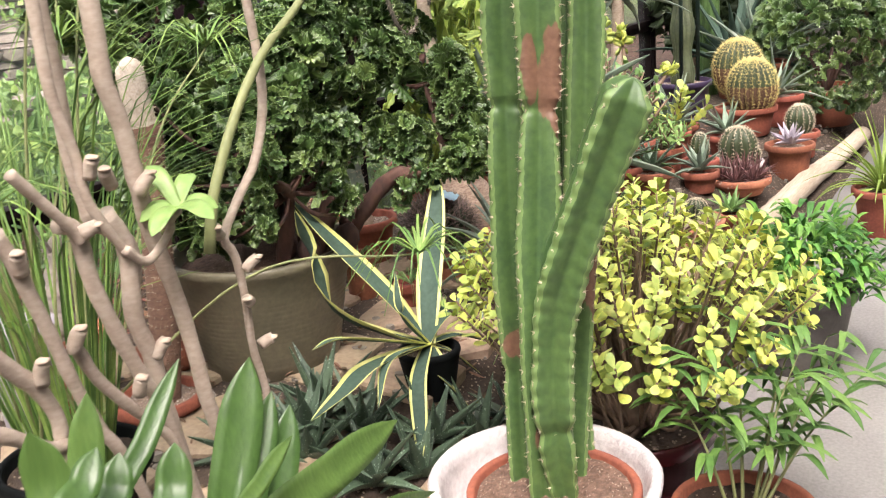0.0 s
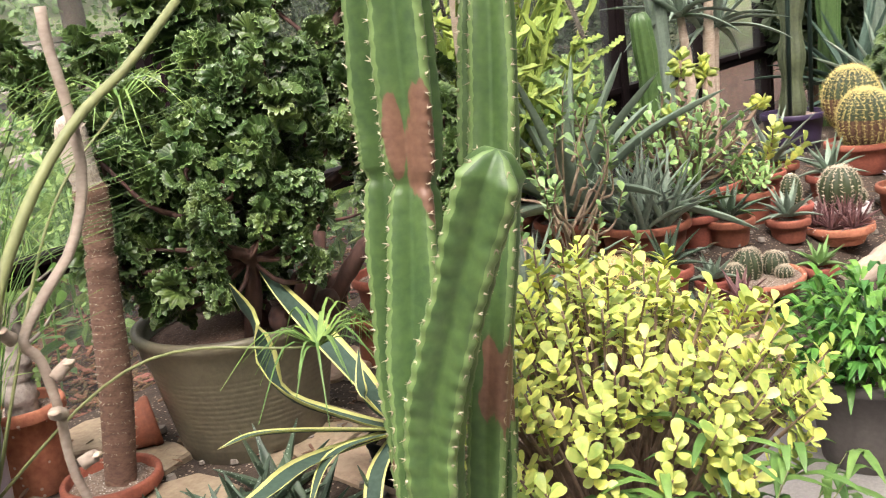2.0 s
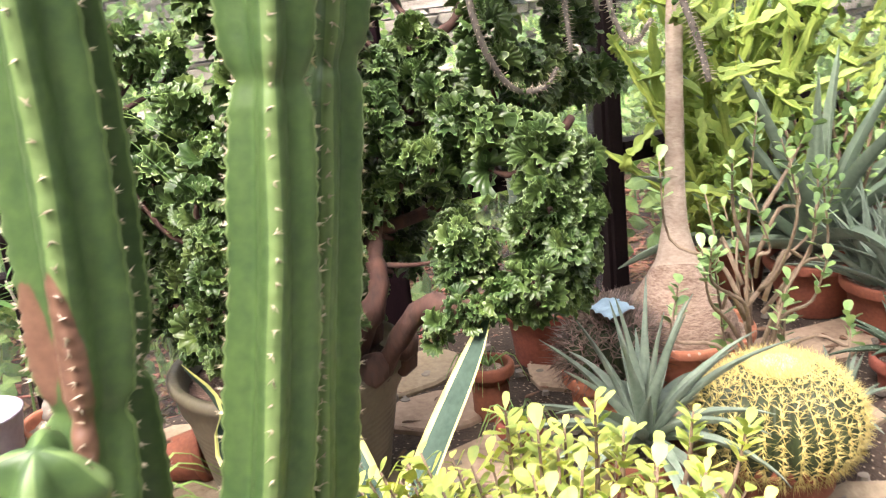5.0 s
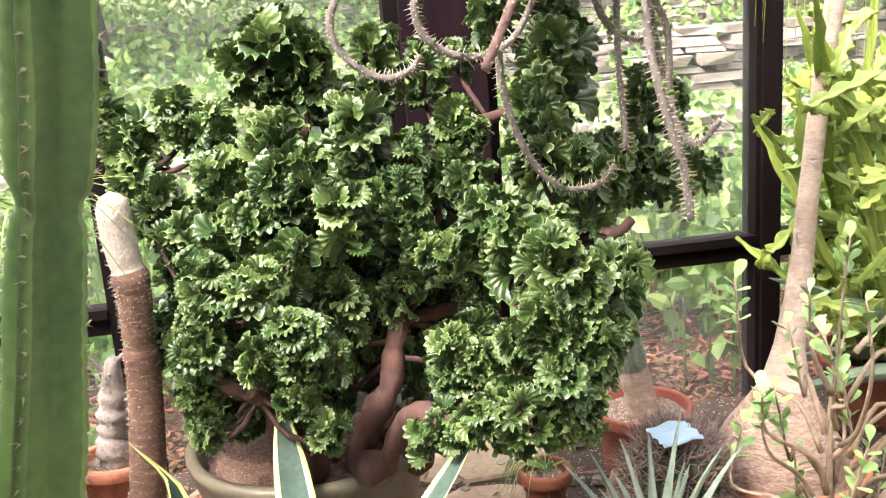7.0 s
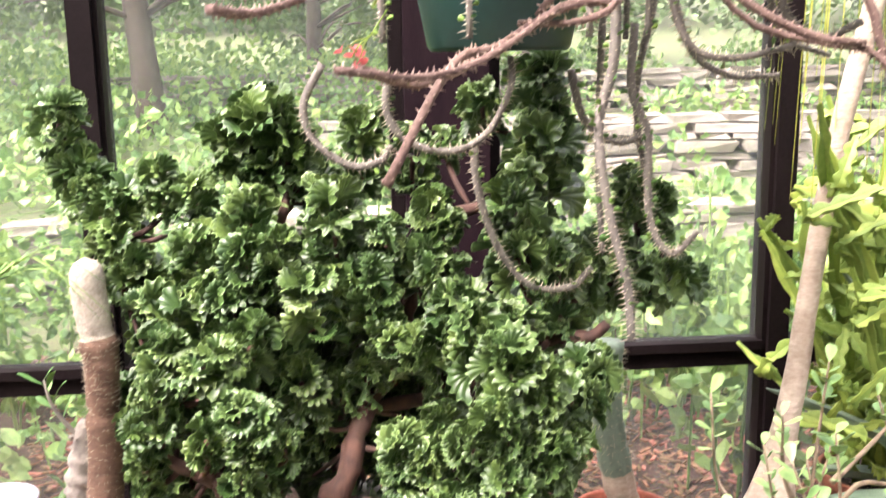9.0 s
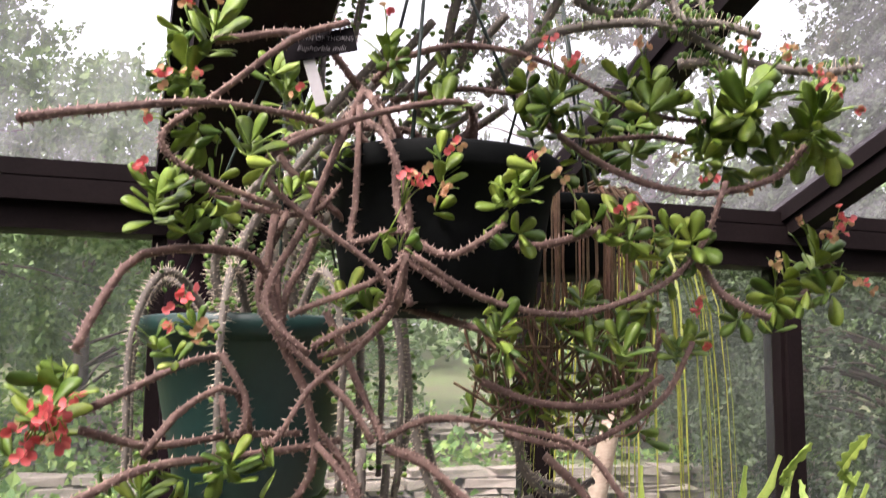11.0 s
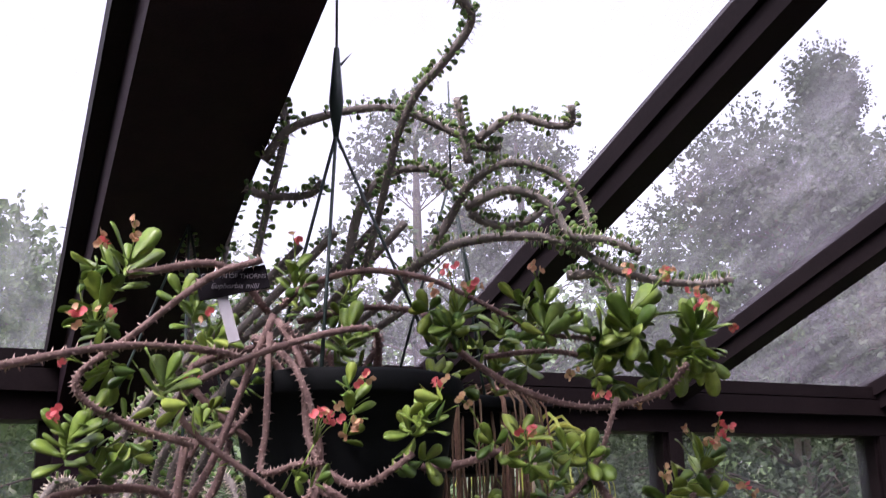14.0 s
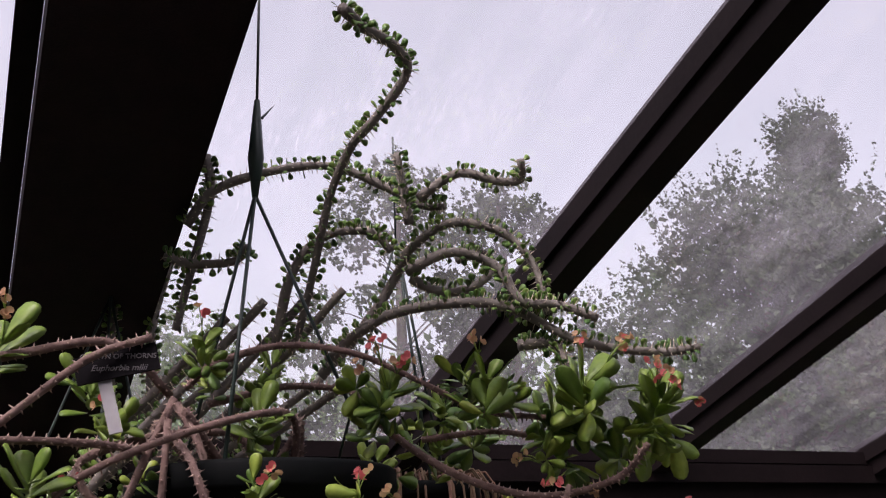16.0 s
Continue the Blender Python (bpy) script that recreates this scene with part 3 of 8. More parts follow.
def build_garden():
    ys = [3.38 + 0.14 * k for k in range(66)] + [12.8 + 1.6 ** k for k in range(1, 12)]
    xs = [-160, -90, -50, -30, -20] + [-14 + 0.5 * k for k in range(65)] + [22, 32, 50, 90, 160]
    s, v, f = Shape(), [], []
    for y in ys:
        for x in xs:
            v.append((x, y, garden_height(x, y) if y < 60 else garden_height(0, 60)))
    n = len(xs)
    mulch = []
    for j in range(len(ys) - 1):
        for i in range(n - 1):
            a = j * n + i
            f.append((a, a + 1, a + n + 1, a + n))
            mulch.append(0 if ys[j] < 5.6 else 1)
    s.add(v, f)
    s.slots = mulch
    tagged(part("ground", s, [M["mulch"], M["meadow"]]), "mulched garden rising to grassy terraces", "ground", kind="structure")
    # dry stone terrace walls, stone by stone
    rng = random.Random(9)
    blocks = []
    for _ in range(8):
        b = Shape()
        v = [Vector((sx, sy, sz)) for sx in (-0.5, 0.5) for sy in (-0.5, 0.5) for sz in (-0.5, 0.5)]
        v = [p * rng.uniform(0.66, 1.0) for p in v]
        b.add(v, [(0, 1, 3, 2), (4, 6, 7, 5), (0, 4, 5, 1), (2, 3, 7, 6), (0, 2, 6, 4), (1, 5, 7, 3)])
        blocks.append(b.mesh("stone", [M["stone"]], False))
    for at, rise, x0, x1 in ((6.3, 0.52, -3.4, 6.5), (8.6, 0.48, -1.0, 7.5), (11.5, 0.48, -5.0, 6.0)):
        wall = tagged(new("terrace_wall"), "low dry-stone garden terrace wall of flat sandstone", "stone wall")
        wall.location = (0, at, garden_height(0, at - 0.3))
        z = 0.0
        while z < rise:
            h = rng.uniform(0.05, 0.12)
            x = x0 + rng.uniform(0, 0.3)
            while x < x1:
                w = rng.uniform(0.18, 0.85)
                ob = part("stone", rng.choice(blocks), None, wall)
                ob.matrix_local = Matrix.LocRotScale((x + w / 2, 0.17 + z * 0.25 + rng.uniform(-0.08, 0.06), z + h / 2), Euler((0, rng.uniform(-0.05, 0.05), rng.uniform(-0.12, 0.12))), (w * 1.06, 0.4, h * rng.uniform(0.95, 1.15)))
                x += w
            z += h


def leaf_cloud(shape, centre, radius, count, size, rng, slot=0, droop=0.0, fine=False):
    """A ragged clump of small leaves."""
    for _ in range(count):
        d = around(rng)
        p = Vector(centre) + Vector((d.x * radius[0], d.y * radius[1], d.z * radius[2])) * rng.uniform(0.35, 1.0) ** 0.6
        out = (d + around(rng) * 0.9 + Vector((0, 0, -droop))).normalized()
        side = out.cross(around(rng)).normalized()
        l, w = size * rng.uniform(0.6, 1.3), size * rng.uniform(0.3, 0.5)
        nor = out.cross(side)
        if fine:
            q = [p, p + out * l * 0.3 + side * w * 0.8, p + out * l * 0.65 + side * w * 0.75 + nor * w * 0.2, p + out * l, p + out * l * 0.65 - side * w * 0.75 + nor * w * 0.2, p + out * l * 0.3 - side * w * 0.8]
            mid = [p + out * l * 0.32 - nor * w * 0.25, p + out * l * 0.66 - nor * w * 0.1]
            shape.add(q + mid, [(0, 1, 6), (1, 2, 7, 6), (2, 3, 7), (0, 6, 5), (6, 7, 4, 5), (7, 3, 4)], slot)
            continue
        shape.add([p, p + out * l * 0.5 + side * w + nor * w * 0.3, p + out * l, p + out * l * 0.5 - side * w + nor * w * 0.3], [(0, 1, 2), (0, 2, 3)], slot)


def build_tree(place, height, spread, seed, label, leaf=0.08, bare=0.3, clumps=44, count=260, narrow=False, foliage="tree_leaf", girth=0.022):
    rng = random.Random(seed)
    ob = thing("tree", place, label, "tree", "garden trees")
    trunk, crown = Shape(), Shape()
    lean = Vector((rng.uniform(-0.06, 0.06), rng.uniform(-0.06, 0.06), 0))
    axis = bezier([Vector((0, 0, -0.2)), lean * height + Vector((0, 0, height * 0.4)), lean * height * 1.5 + Vector((0, 0, height * 0.92))], 14)
    r0 = height * girth
    trunk.tube(axis, lambda s: r0 * (1.15 - s), 9, lumps=0.15)
    for k in range(clumps):
        s = bare + (1 - bare) * (k + rng.random()) / clumps
        base = axis[min(14, int(s * 14))]
        a = rng.uniform(0, 2 * math.pi)
        reach = spread * ((1.05 - s) if narrow else math.sin(math.pi * min(1, 0.25 + 0.75 * (s - bare) / (1 - bare) * 0.93))) * rng.uniform(0.55, 1.1)
        tip = base + Vector((math.cos(a) * reach, math.sin(a) * reach, height * rng.uniform(0.0, 0.10)))
        trunk.tube(bezier([base, (base + tip) / 2 + Vector((0, 0, 0.12 * reach)), tip], 6), lambda u: r0 * 0.26 * (1.1 - u) * (1.1 - s), 5)
        size = spread * rng.uniform(0.22, 0.36)
        flat = 0.9 if narrow else 0.65
        leaf_cloud(crown, tip, (size * 0.7, size * 0.7, size * flat * 0.7), count // 4, leaf * 1.6, rng, droop=0.3)
        # leafy sprigs that stand out of each clump
        for _ in range(count // 32):
            d = around(rng)
            root = tip + Vector((d.x, d.y, d.z * flat)) * size * rng.uniform(0.45, 0.95)
            d = (d * 0.7 + Vector((0, 0, 0.75)) + around(rng) * 0.35).normalized()
            long = size * rng.uniform(0.25, 0.55)
            for q in range(16):
                leaf_cloud(crown, root + d * (long * (q / 15 - 0.2)), (0.02, 0.02, 0.02), 1, leaf * (1.35 - 0.5 * q / 15), rng)
    part("trunk", trunk, M["tree_bark"], ob)
    part("crown", crown, M[foliage], ob, kind="stuff", smooth=False)
    return ob


build_garden()


# ---- pots ----
def pot_profile(radius, height, lip=0.02, wall=0.012, taper=0.72, lip_height=0.035, foot=True):
    """Outside up to the rolled lip, then down inside."""
    r0 = radius * taper
    return [(r0 * 0.96, 0), (r0, 0.006), (r0 + (radius - lip - r0) * 0.5, height * 0.45), (radius - lip, height - lip_height - 0.004),
            (radius - 0.003, height - lip_height), (radius, height - lip_height + 0.005), (radius, height - 0.006), (radius - 0.004, height),
            (radius - wall - 0.004, height), (radius - wall - 0.006, height - 0.006), (radius - wall - 0.012, height - 0.05), (radius * 0.8, height - 0.055)]


def add_pot(ob, radius, height, mat, soil="grit", at=(0, 0, 0), label="", below=0.03, **shape):
    s = Shape()
    s.lathe([(r, z) for r, z in pot_profile(radius, height, **shape)], 40, at, wobble=0.006)
    pot = part("pot", s, mat, ob, label)
    s = Shape()
    rng = random.Random(int(radius * 9999))
    rings, n = 5, 22
    v, f = [(at[0], at[1], at[2] + height - below + 0.008)], []
    for i in range(1, rings + 1):
        for k in range(n):
            a, r = 2 * math.pi * k / n, (radius - 0.016) * i / rings
            v.append((at[0] + r * math.cos(a), at[1] + r * math.sin(a), at[2] + height - below + rng.uniform(-0.004, 0.006)))
    f += [(0, 1 + k, 1 + (k + 1) % n) for k in range(n)]
    for i in range(rings - 1):
        f += [(1 + i * n + k, 1 + (i + 1) * n + k, 1 + (i + 1) * n + (k + 1) % n, 1 + i * n + (k + 1) % n) for k in range(n)]
    s.add(v, f)
    # loose grit
    for _ in range(int(260 * radius)):
        a, r = rng.uniform(0, 6.28), (radius - 0.03) * math.sqrt(rng.random())
        p = Vector((at[0] + r * math.cos(a), at[1] + r * math.sin(a), at[2] + height - below + 0.003))
        q = rng.uniform(0.003, 0.008)
        s.add([p + Vector((q, 0, 0)), p + Vector((-q * 0.6, q, 0)), p + Vector((-q * 0.5, -q, 0)), p + Vector((0, 0, q * 1.2))], [(0, 1, 3), (1, 2, 3), (2, 0, 3)])
    part("soil", s, M[soil], pot)
    return pot


def local(base, points):
    return [Vector(p) - Vector(base) for p in points]


# ---- the crested euphorbia in the large olive pot ----
def joined(a, b):
    n = len(a.verts)
    return a.verts + b.verts, a.faces + [tuple(i + n for i in f) for f in b.faces], a.slots + b.slots


def add_fan(s, p, way, open_to, size, rng, wrap=(0.9, 1.9), ruffle=0.2):
    """One cockscomb crest: a ribbed fan with a ruffled rim and a thin pale margin, open towards open_to."""
    way = way.normalized()
    side = way.cross(open_to)
    side = side.normalized() if side.length > 0.05 else way.orthogonal().normalized()
    nor = side.cross(way)
    if nor.dot(open_to) < 0:
        nor, side = -nor, -side
    half, lobes, ph = rng.uniform(*wrap), rng.randint(7, 11), rng.uniform(0, 6.28)
    broad, flare, skew = 0.86 - 0.15 * half, rng.uniform(-0.05, 0.28), rng.uniform(-0.3, 0.3)
    rows, nu = (0.0, 0.3, 0.58, 0.83, 0.976, 1.0), 36
    m = len(s.verts)
    for t in rows:
        for i in range(nu + 1):
            u = 2 * i / nu - 1
            wave = math.sin(lobes * math.pi * u + ph)
            a = u * half * (0.55 + 0.45 * t)
            r = size * (0.07 + broad * t ** 1.2 + flare * t ** 5) * (1 + ruffle * wave * t * t)
            h = size * (t ** 0.85 * (1 - 0.12 * u * u - 0.28 * u ** 6 + 0.5 * skew * u) + 0.05 * t ** 3 * math.cos(lobes * math.pi * u + ph) - max(0.0, flare) * 0.8 * t ** 6)
            s.verts.append(tuple(p + way * h + side * (r * math.sin(a)) + nor * (size * broad * 0.5 * t - r * math.cos(a))))
    n = nu + 1
    for j in range(5):
        for i in range(nu):
            a = m + j * n + i
            s.faces.append((a, a + 1, a + n + 1, a + n))
            s.slots.append(1 if j == 4 else 0)


# crest columns: tip, run of the stalk below it in x and z, radius
BACK_CRESTS = [(-0.87, 2.75, 1.69, -0.01, -0.11, 0.054), (-0.85, 2.75, 1.55, 0.03, -0.11, 0.061), (-0.82, 2.72, 1.49, 0.04, -0.12, 0.040), (-0.75, 2.70, 1.47, 0.01, -0.10, 0.054), (-0.76, 2.65, 1.37, 0.04, -0.10, 0.063),
    (-0.64, 2.68, 1.53, 0.01, -0.12, 0.041), (-0.55, 2.66, 1.50, -0.00, -0.10, 0.048), (-0.57, 2.60, 1.38, 0.04, -0.12, 0.059), (-0.41, 2.64, 1.69, 0.09, -0.24, 0.091), (-0.49, 2.66, 1.62, 0.10, -0.12, 0.056),
    (-0.32, 2.62, 1.63, -0.01, -0.15, 0.055), (-0.14, 2.70, 1.64, -0.02, -0.19, 0.053), (-0.03, 2.70, 1.60, 0.00, -0.14, 0.046), (0.05, 2.66, 1.60, -0.00, -0.07, 0.031)]
CROWN_CRESTS = [(0.26, 2.55, 1.76, -0.00, -0.11, 0.056), (0.12, 2.60, 1.70, 0.02, -0.09, 0.043), (0.27, 2.52, 1.62, -0.01, -0.12, 0.076), (0.23, 2.50, 1.54, 0.01, -0.09, 0.066), (0.16, 2.42, 1.50, 0.03, -0.14, 0.055),
    (0.17, 2.40, 1.39, 0.02, -0.12, 0.064), (0.27, 2.38, 1.37, -0.00, -0.11, 0.048), (0.36, 2.45, 1.31, -0.03, -0.09, 0.045), (0.46, 2.50, 1.50, 0.02, -0.10, 0.050), (0.53, 2.50, 1.47, -0.00, -0.11, 0.037),
    (0.41, 2.50, 1.34, 0.00, -0.12, 0.065), (0.49, 2.48, 1.30, -0.06, -0.05, 0.062), (0.60, 2.50, 1.27, -0.09, -0.05, 0.056), (0.00, 2.45, 1.48, -0.01, -0.10, 0.041)]
MIDDLE_CRESTS = [(-0.23, 2.45, 1.50, 0.02, -0.21, 0.061), (-0.15, 2.40, 1.35, 0.01, -0.12, 0.054), (-0.11, 2.42, 1.42, 0.00, -0.11, 0.040), (-0.41, 2.50, 1.48, 0.00, -0.12, 0.055), (-0.42, 2.42, 1.39, 0.02, -0.12, 0.053),
    (-0.35, 2.40, 1.41, 0.01, -0.13, 0.047), (-0.28, 2.36, 1.32, 0.02, -0.12, 0.053), (-0.47, 2.44, 1.31, 0.03, -0.13, 0.054), (-0.54, 2.46, 1.27, 0.04, -0.12, 0.059), (-0.44, 2.30, 1.18, -0.09, -0.07, 0.050),
    (-0.37, 2.33, 1.23, -0.06, -0.10, 0.050), (0.03, 2.40, 1.44, -0.01, -0.06, 0.029), (-0.03, 2.42, 1.38, 0.01, -0.10, 0.042), (0.01, 2.38, 1.34, 0.02, -0.09, 0.047)]
HEART_CRESTS = [(0.03, 2.30, 1.29, 0.02, -0.11, 0.058), (0.05, 2.25, 1.26, 0.04, -0.12, 0.064), (-0.15, 2.40, 1.27, 0.01, -0.11, 0.058), (-0.10, 2.36, 1.20, 0.00, -0.09, 0.046), (-0.04, 2.32, 1.20, -0.01, -0.10, 0.045),
    (0.01, 2.36, 1.14, 0.00, -0.10, 0.042), (-0.32, 2.40, 1.12, 0.03, -0.11, 0.047), (-0.22, 2.46, 1.07, 0.01, -0.12, 0.050), (0.29, 2.40, 1.21, -0.00, -0.08, 0.053), (0.16, 2.30, 1.24, -0.00, -0.08, 0.051),
    (-0.01, 2.30, 1.03, 0.02, -0.11, 0.045), (-0.15, 2.42, 1.11, -0.01, -0.07, 0.047), (-0.55, 2.40, 1.06, 0.02, -0.11, 0.056), (-0.57, 2.36, 1.20, -0.03, -0.06, 0.048)]
LEFT_CRESTS = [(-0.62, 2.30, 1.12, 0.03, -0.10, 0.046), (-0.65, 2.27, 1.05, 0.06, -0.07, 0.044), (-0.64, 2.30, 0.97, 0.02, -0.10, 0.039), (-0.63, 2.30, 0.87, 0.02, -0.07, 0.028), (-0.49, 2.22, 1.05, -0.00, -0.08, 0.038),
    (-0.43, 2.20, 1.10, 0.02, -0.09, 0.048), (-0.36, 2.18, 1.10, -0.02, -0.11, 0.038), (-0.41, 2.20, 0.97, -0.02, -0.08, 0.038), (-0.32, 2.18, 1.04, -0.02, -0.08, 0.021), (-0.35, 2.20, 0.88, -0.02, -0.07, 0.036),
    (-0.11, 2.15, 1.04, 0.03, -0.11, 0.049), (-0.05, 2.12, 1.02, 0.00, -0.10, 0.043), (-0.13, 2.10, 0.90, 0.01, -0.06, 0.031), (-0.17, 2.12, 0.86, 0.01, -0.06, 0.026)]
SIDE_CRESTS = [(-0.62, 2.62, 0.96, 0.01, -0.13, 0.062), (-0.58, 2.64, 1.01, 0.01, -0.12, 0.062), (-0.65, 2.68, 1.06, -0.00, -0.12, 0.062), (-0.69, 2.62, 0.96, 0.02, -0.12, 0.058), (-0.51, 2.54, 1.04, 0.01, -0.13, 0.056),
    (-0.50, 2.46, 0.93, 0.01, -0.11, 0.052), (-0.62, 2.55, 0.87, 0.02, -0.12, 0.054), (-0.75, 2.66, 1.01, 0.02, -0.12, 0.048), (-0.69, 2.70, 1.14, 0.03, -0.11, 0.059), (-0.52, 2.62, 1.15, 0.02, -0.11, 0.061)]
RIGHT_CRESTS = [(0.10, 2.10, 1.24, 0.03, -0.16, 0.060), (0.17, 2.10, 1.19, 0.01, -0.12, 0.052), (0.32, 2.25, 1.15, -0.04, -0.10, 0.062), (0.28, 2.20, 1.11, -0.04, -0.09, 0.061), (0.08, 2.04, 1.13, 0.03, -0.13, 0.052),
    (0.01, 2.05, 1.08, 0.05, -0.10, 0.042), (0.18, 2.06, 1.06, -0.00, -0.13, 0.051), (0.25, 2.12, 1.04, -0.04, -0.09, 0.043), (0.08, 2.00, 1.02, 0.03, -0.10, 0.055), (-0.02, 1.98, 0.98, 0.04, -0.10, 0.058),
    (-0.08, 2.00, 0.95, 0.02, -0.08, 0.031), (0.11, 2.02, 0.93, -0.00, -0.08, 0.051), (0.16, 2.03, 0.93, -0.00, -0.08, 0.031), (-0.12, 2.06, 0.89, 0.02, -0.05, 0.034)]


def build_crested_euphorbia():
    rng = random.Random(11)
    base = Vector((-0.404, 2.553, 0.29))
    old = Vector((-0.41, 2.40, 0.27)) - base
    ob = thing("crested_euphorbia", base, "dense dark green crested euphorbia in an olive ribbed pot", "potted plant")
    s = Shape()
    prof = [(0.20, 0), (0.205, 0.01)]
    for k in range(15):
        z = 0.06 + 0.018 * k
        r = 0.205 + 0.075 * (z / 0.45)
        prof += [(r, z), (r + 0.0025, z + 0.006), (r + 0.0025, z + 0.012)]
    prof += [(0.276, 0.36), (0.28, 0.405), (0.292, 0.42), (0.294, 0.445), (0.286, 0.452), (0.27, 0.45), (0.262, 0.43), (0.255, 0.39), (0.2, 0.385)]
    s.lathe([(r * 1.03, z * 0.89) for r, z in prof], 64)
    pot = part("pot", s, M["green_pot"], ob, "olive-grey glazed pot with turned rings")
    s = Shape()
    s.lathe([(0.262, 0.350), (0.2, 0.358), (0.1, 0.366), (0.01, 0.37)], 32, wobble=0.05)
    part("soil", s, M["brown_grit"], pot)

    def limb(name, points, count, r0, r1, sides, label=""):
        s, path = Shape(), bezier(points, count)
        s.tube(path, lambda t: r0 + (r1 - r0) * t, sides, lumps=0.55)
        part(name, s, M["crest_bark"], ob, label)
        return path

    main = limb("trunk", local(base, [(-0.31, 2.42, 0.62), (-0.26, 2.37, 0.78), (-0.21, 2.37, 0.86), (-0.19, 2.42, 0.93), (-0.16, 2.48, 0.98), (-0.12, 2.52, 1.03), (-0.08, 2.54, 1.10),
                                      (-0.06, 2.56, 1.18), (-0.04, 2.54, 1.28), (-0.04, 2.52, 1.35), (-0.01, 2.56, 1.42)]), 36, 0.033, 0.014, 11, "knotted reddish-brown trunk")
    spine = list(main[10:])
    for points, r0, r1 in (([(-0.47, 2.42, 0.62), (-0.48, 2.34, 0.85), (-0.52, 2.31, 0.91), (-0.58, 2.31, 0.95), (-0.60, 2.34, 1.06)], 0.024, 0.012),
                           ([(-0.25, 2.34, 0.66), (-0.19, 2.20, 0.85), (-0.14, 2.12, 0.88), (-0.09, 2.07, 0.87), (-0.02, 2.06, 0.86)], 0.026, 0.020),
                           ([(-0.02, 2.06, 0.86), (0.05, 2.10, 0.90), (0.10, 2.16, 1.00), (0.12, 2.20, 1.12)], 0.020, 0.014),
                           ([(-0.16, 2.48, 0.98), (-0.02, 2.52, 0.98), (0.09, 2.50, 1.02), (0.18, 2.48, 1.11), (0.26, 2.40, 1.15), (0.33, 2.36, 1.16), (0.37, 2.36, 1.19)], 0.018, 0.014),
                           ([(-0.36, 2.46, 0.66), (-0.42, 2.52, 0.95), (-0.43, 2.52, 1.20), (-0.39, 2.52, 1.28), (-0.34, 2.58, 1.42), (-0.32, 2.62, 1.50)], 0.022, 0.010),
                           ([(-0.42, 2.52, 0.95), (-0.62, 2.52, 1.05), (-0.68, 2.57, 1.14), (-0.73, 2.64, 1.26), (-0.76, 2.68, 1.37), (-0.82, 2.74, 1.47), (-0.87, 2.77, 1.60)], 0.0065, 0.0045),
                           ([(-0.02, 2.56, 1.40), (0.08, 2.60, 1.41), (0.18, 2.57, 1.46), (0.23, 2.56, 1.62)], 0.016, 0.011),
                           ([(0.20, 2.48, 1.11), (0.30, 2.50, 1.20), (0.40, 2.51, 1.24), (0.52, 2.52, 1.25)], 0.016, 0.011)):
        path = limb("branch", local(base, points), 20, r0, r1, 9)
        spine += path[8:]
    for k in range(7):
        a, s = 1.2 * k, Shape()
        s.lathe([(0.01, -0.035), (0.038, -0.012), (0.042, 0.018), (0.028, 0.042), (0.005, 0.05)], 10, old + Vector((0.12 + 0.13 * math.cos(a), -0.01 + 0.10 * math.sin(a), 0.385 + 0.01 * k)), wobble=0.35)
        part("knot", s, M["crest_bark"], ob)

    def clad(x, y, z, dx, dz, radius, curl, dense):
        """A short stalk wrapped in overlapping fans, closed by upright ones at its tip."""
        nonlocal singles
        tip = Vector((x, y, z)) - base
        foot = tip + Vector((dx, 0.035, dz))
        root = min(spine, key=lambda q: (q - foot).length + 0.9 * max(0.0, q.z - foot.z))
        if (root - foot).length > 0.03:
            limb("twig", [root, root.lerp(foot, 0.5) + around(rng) * 0.02 - Vector((0, 0, 0.02)), foot, foot.lerp(tip, 0.5)], 8, 0.007, 0.006, 6)
        axis, crest = (tip - foot).normalized(), Shape()
        own = y < 2.2
        size = min(0.08, max(0.032, radius * (0.78 if curl else 0.98)))
        rows = max(2, int((tip - foot).length / (size * 0.52)))
        for j in range(rows + 1):
            q = foot.lerp(tip, j / rows) - axis * size * 0.6
            wide = radius * (0.30 + 0.45 * math.sin(math.pi * (0.15 + 0.7 * j / rows)))
            for k in range(max(3, int(dense * wide / size * 9))):
                a = k * 2.39996 + j * 1.1 + rng.uniform(-0.3, 0.3)
                out = Matrix.Rotation(a, 3, axis) @ axis.orthogonal().normalized()
                lift = 0.45 + 0.75 * j / rows + rng.uniform(-0.2, 0.3)
                p = q + out * wide * rng.uniform(0.25, 0.75) + around(rng) * size * 0.15
                face = out * (1 if rng.random() < 0.7 else -1) + Vector((0, -0.2, 0.35)) + around(rng) * 0.35
                add_fan(crest, p, out + axis * lift + around(rng) * 0.2, face, size * rng.uniform(0.7, 1.15), rng, (1.7, 3.0) if curl else (1.3, 2.5), 0.15 if curl else 0.13)
                if own and singles < 290:
                    part("crest", crest, [M["crest"], M["crest_edge"]], ob)
                    crest, singles = Shape(), singles + 1
        for k in range(3):
            out = Matrix.Rotation(k * 2.1 + rng.uniform(0, 1), 3, axis) @ axis.orthogonal().normalized()
            add_fan(crest, tip - axis * size * 0.9 + out * size * 0.15, axis * 1.4 + out * 0.5, out, size * rng.uniform(1.0, 1.25), rng, (1.2, 2.2), 0.12)
        mass.verts, mass.faces, mass.slots = joined(mass, crest)

    mass, singles = Shape(), 0
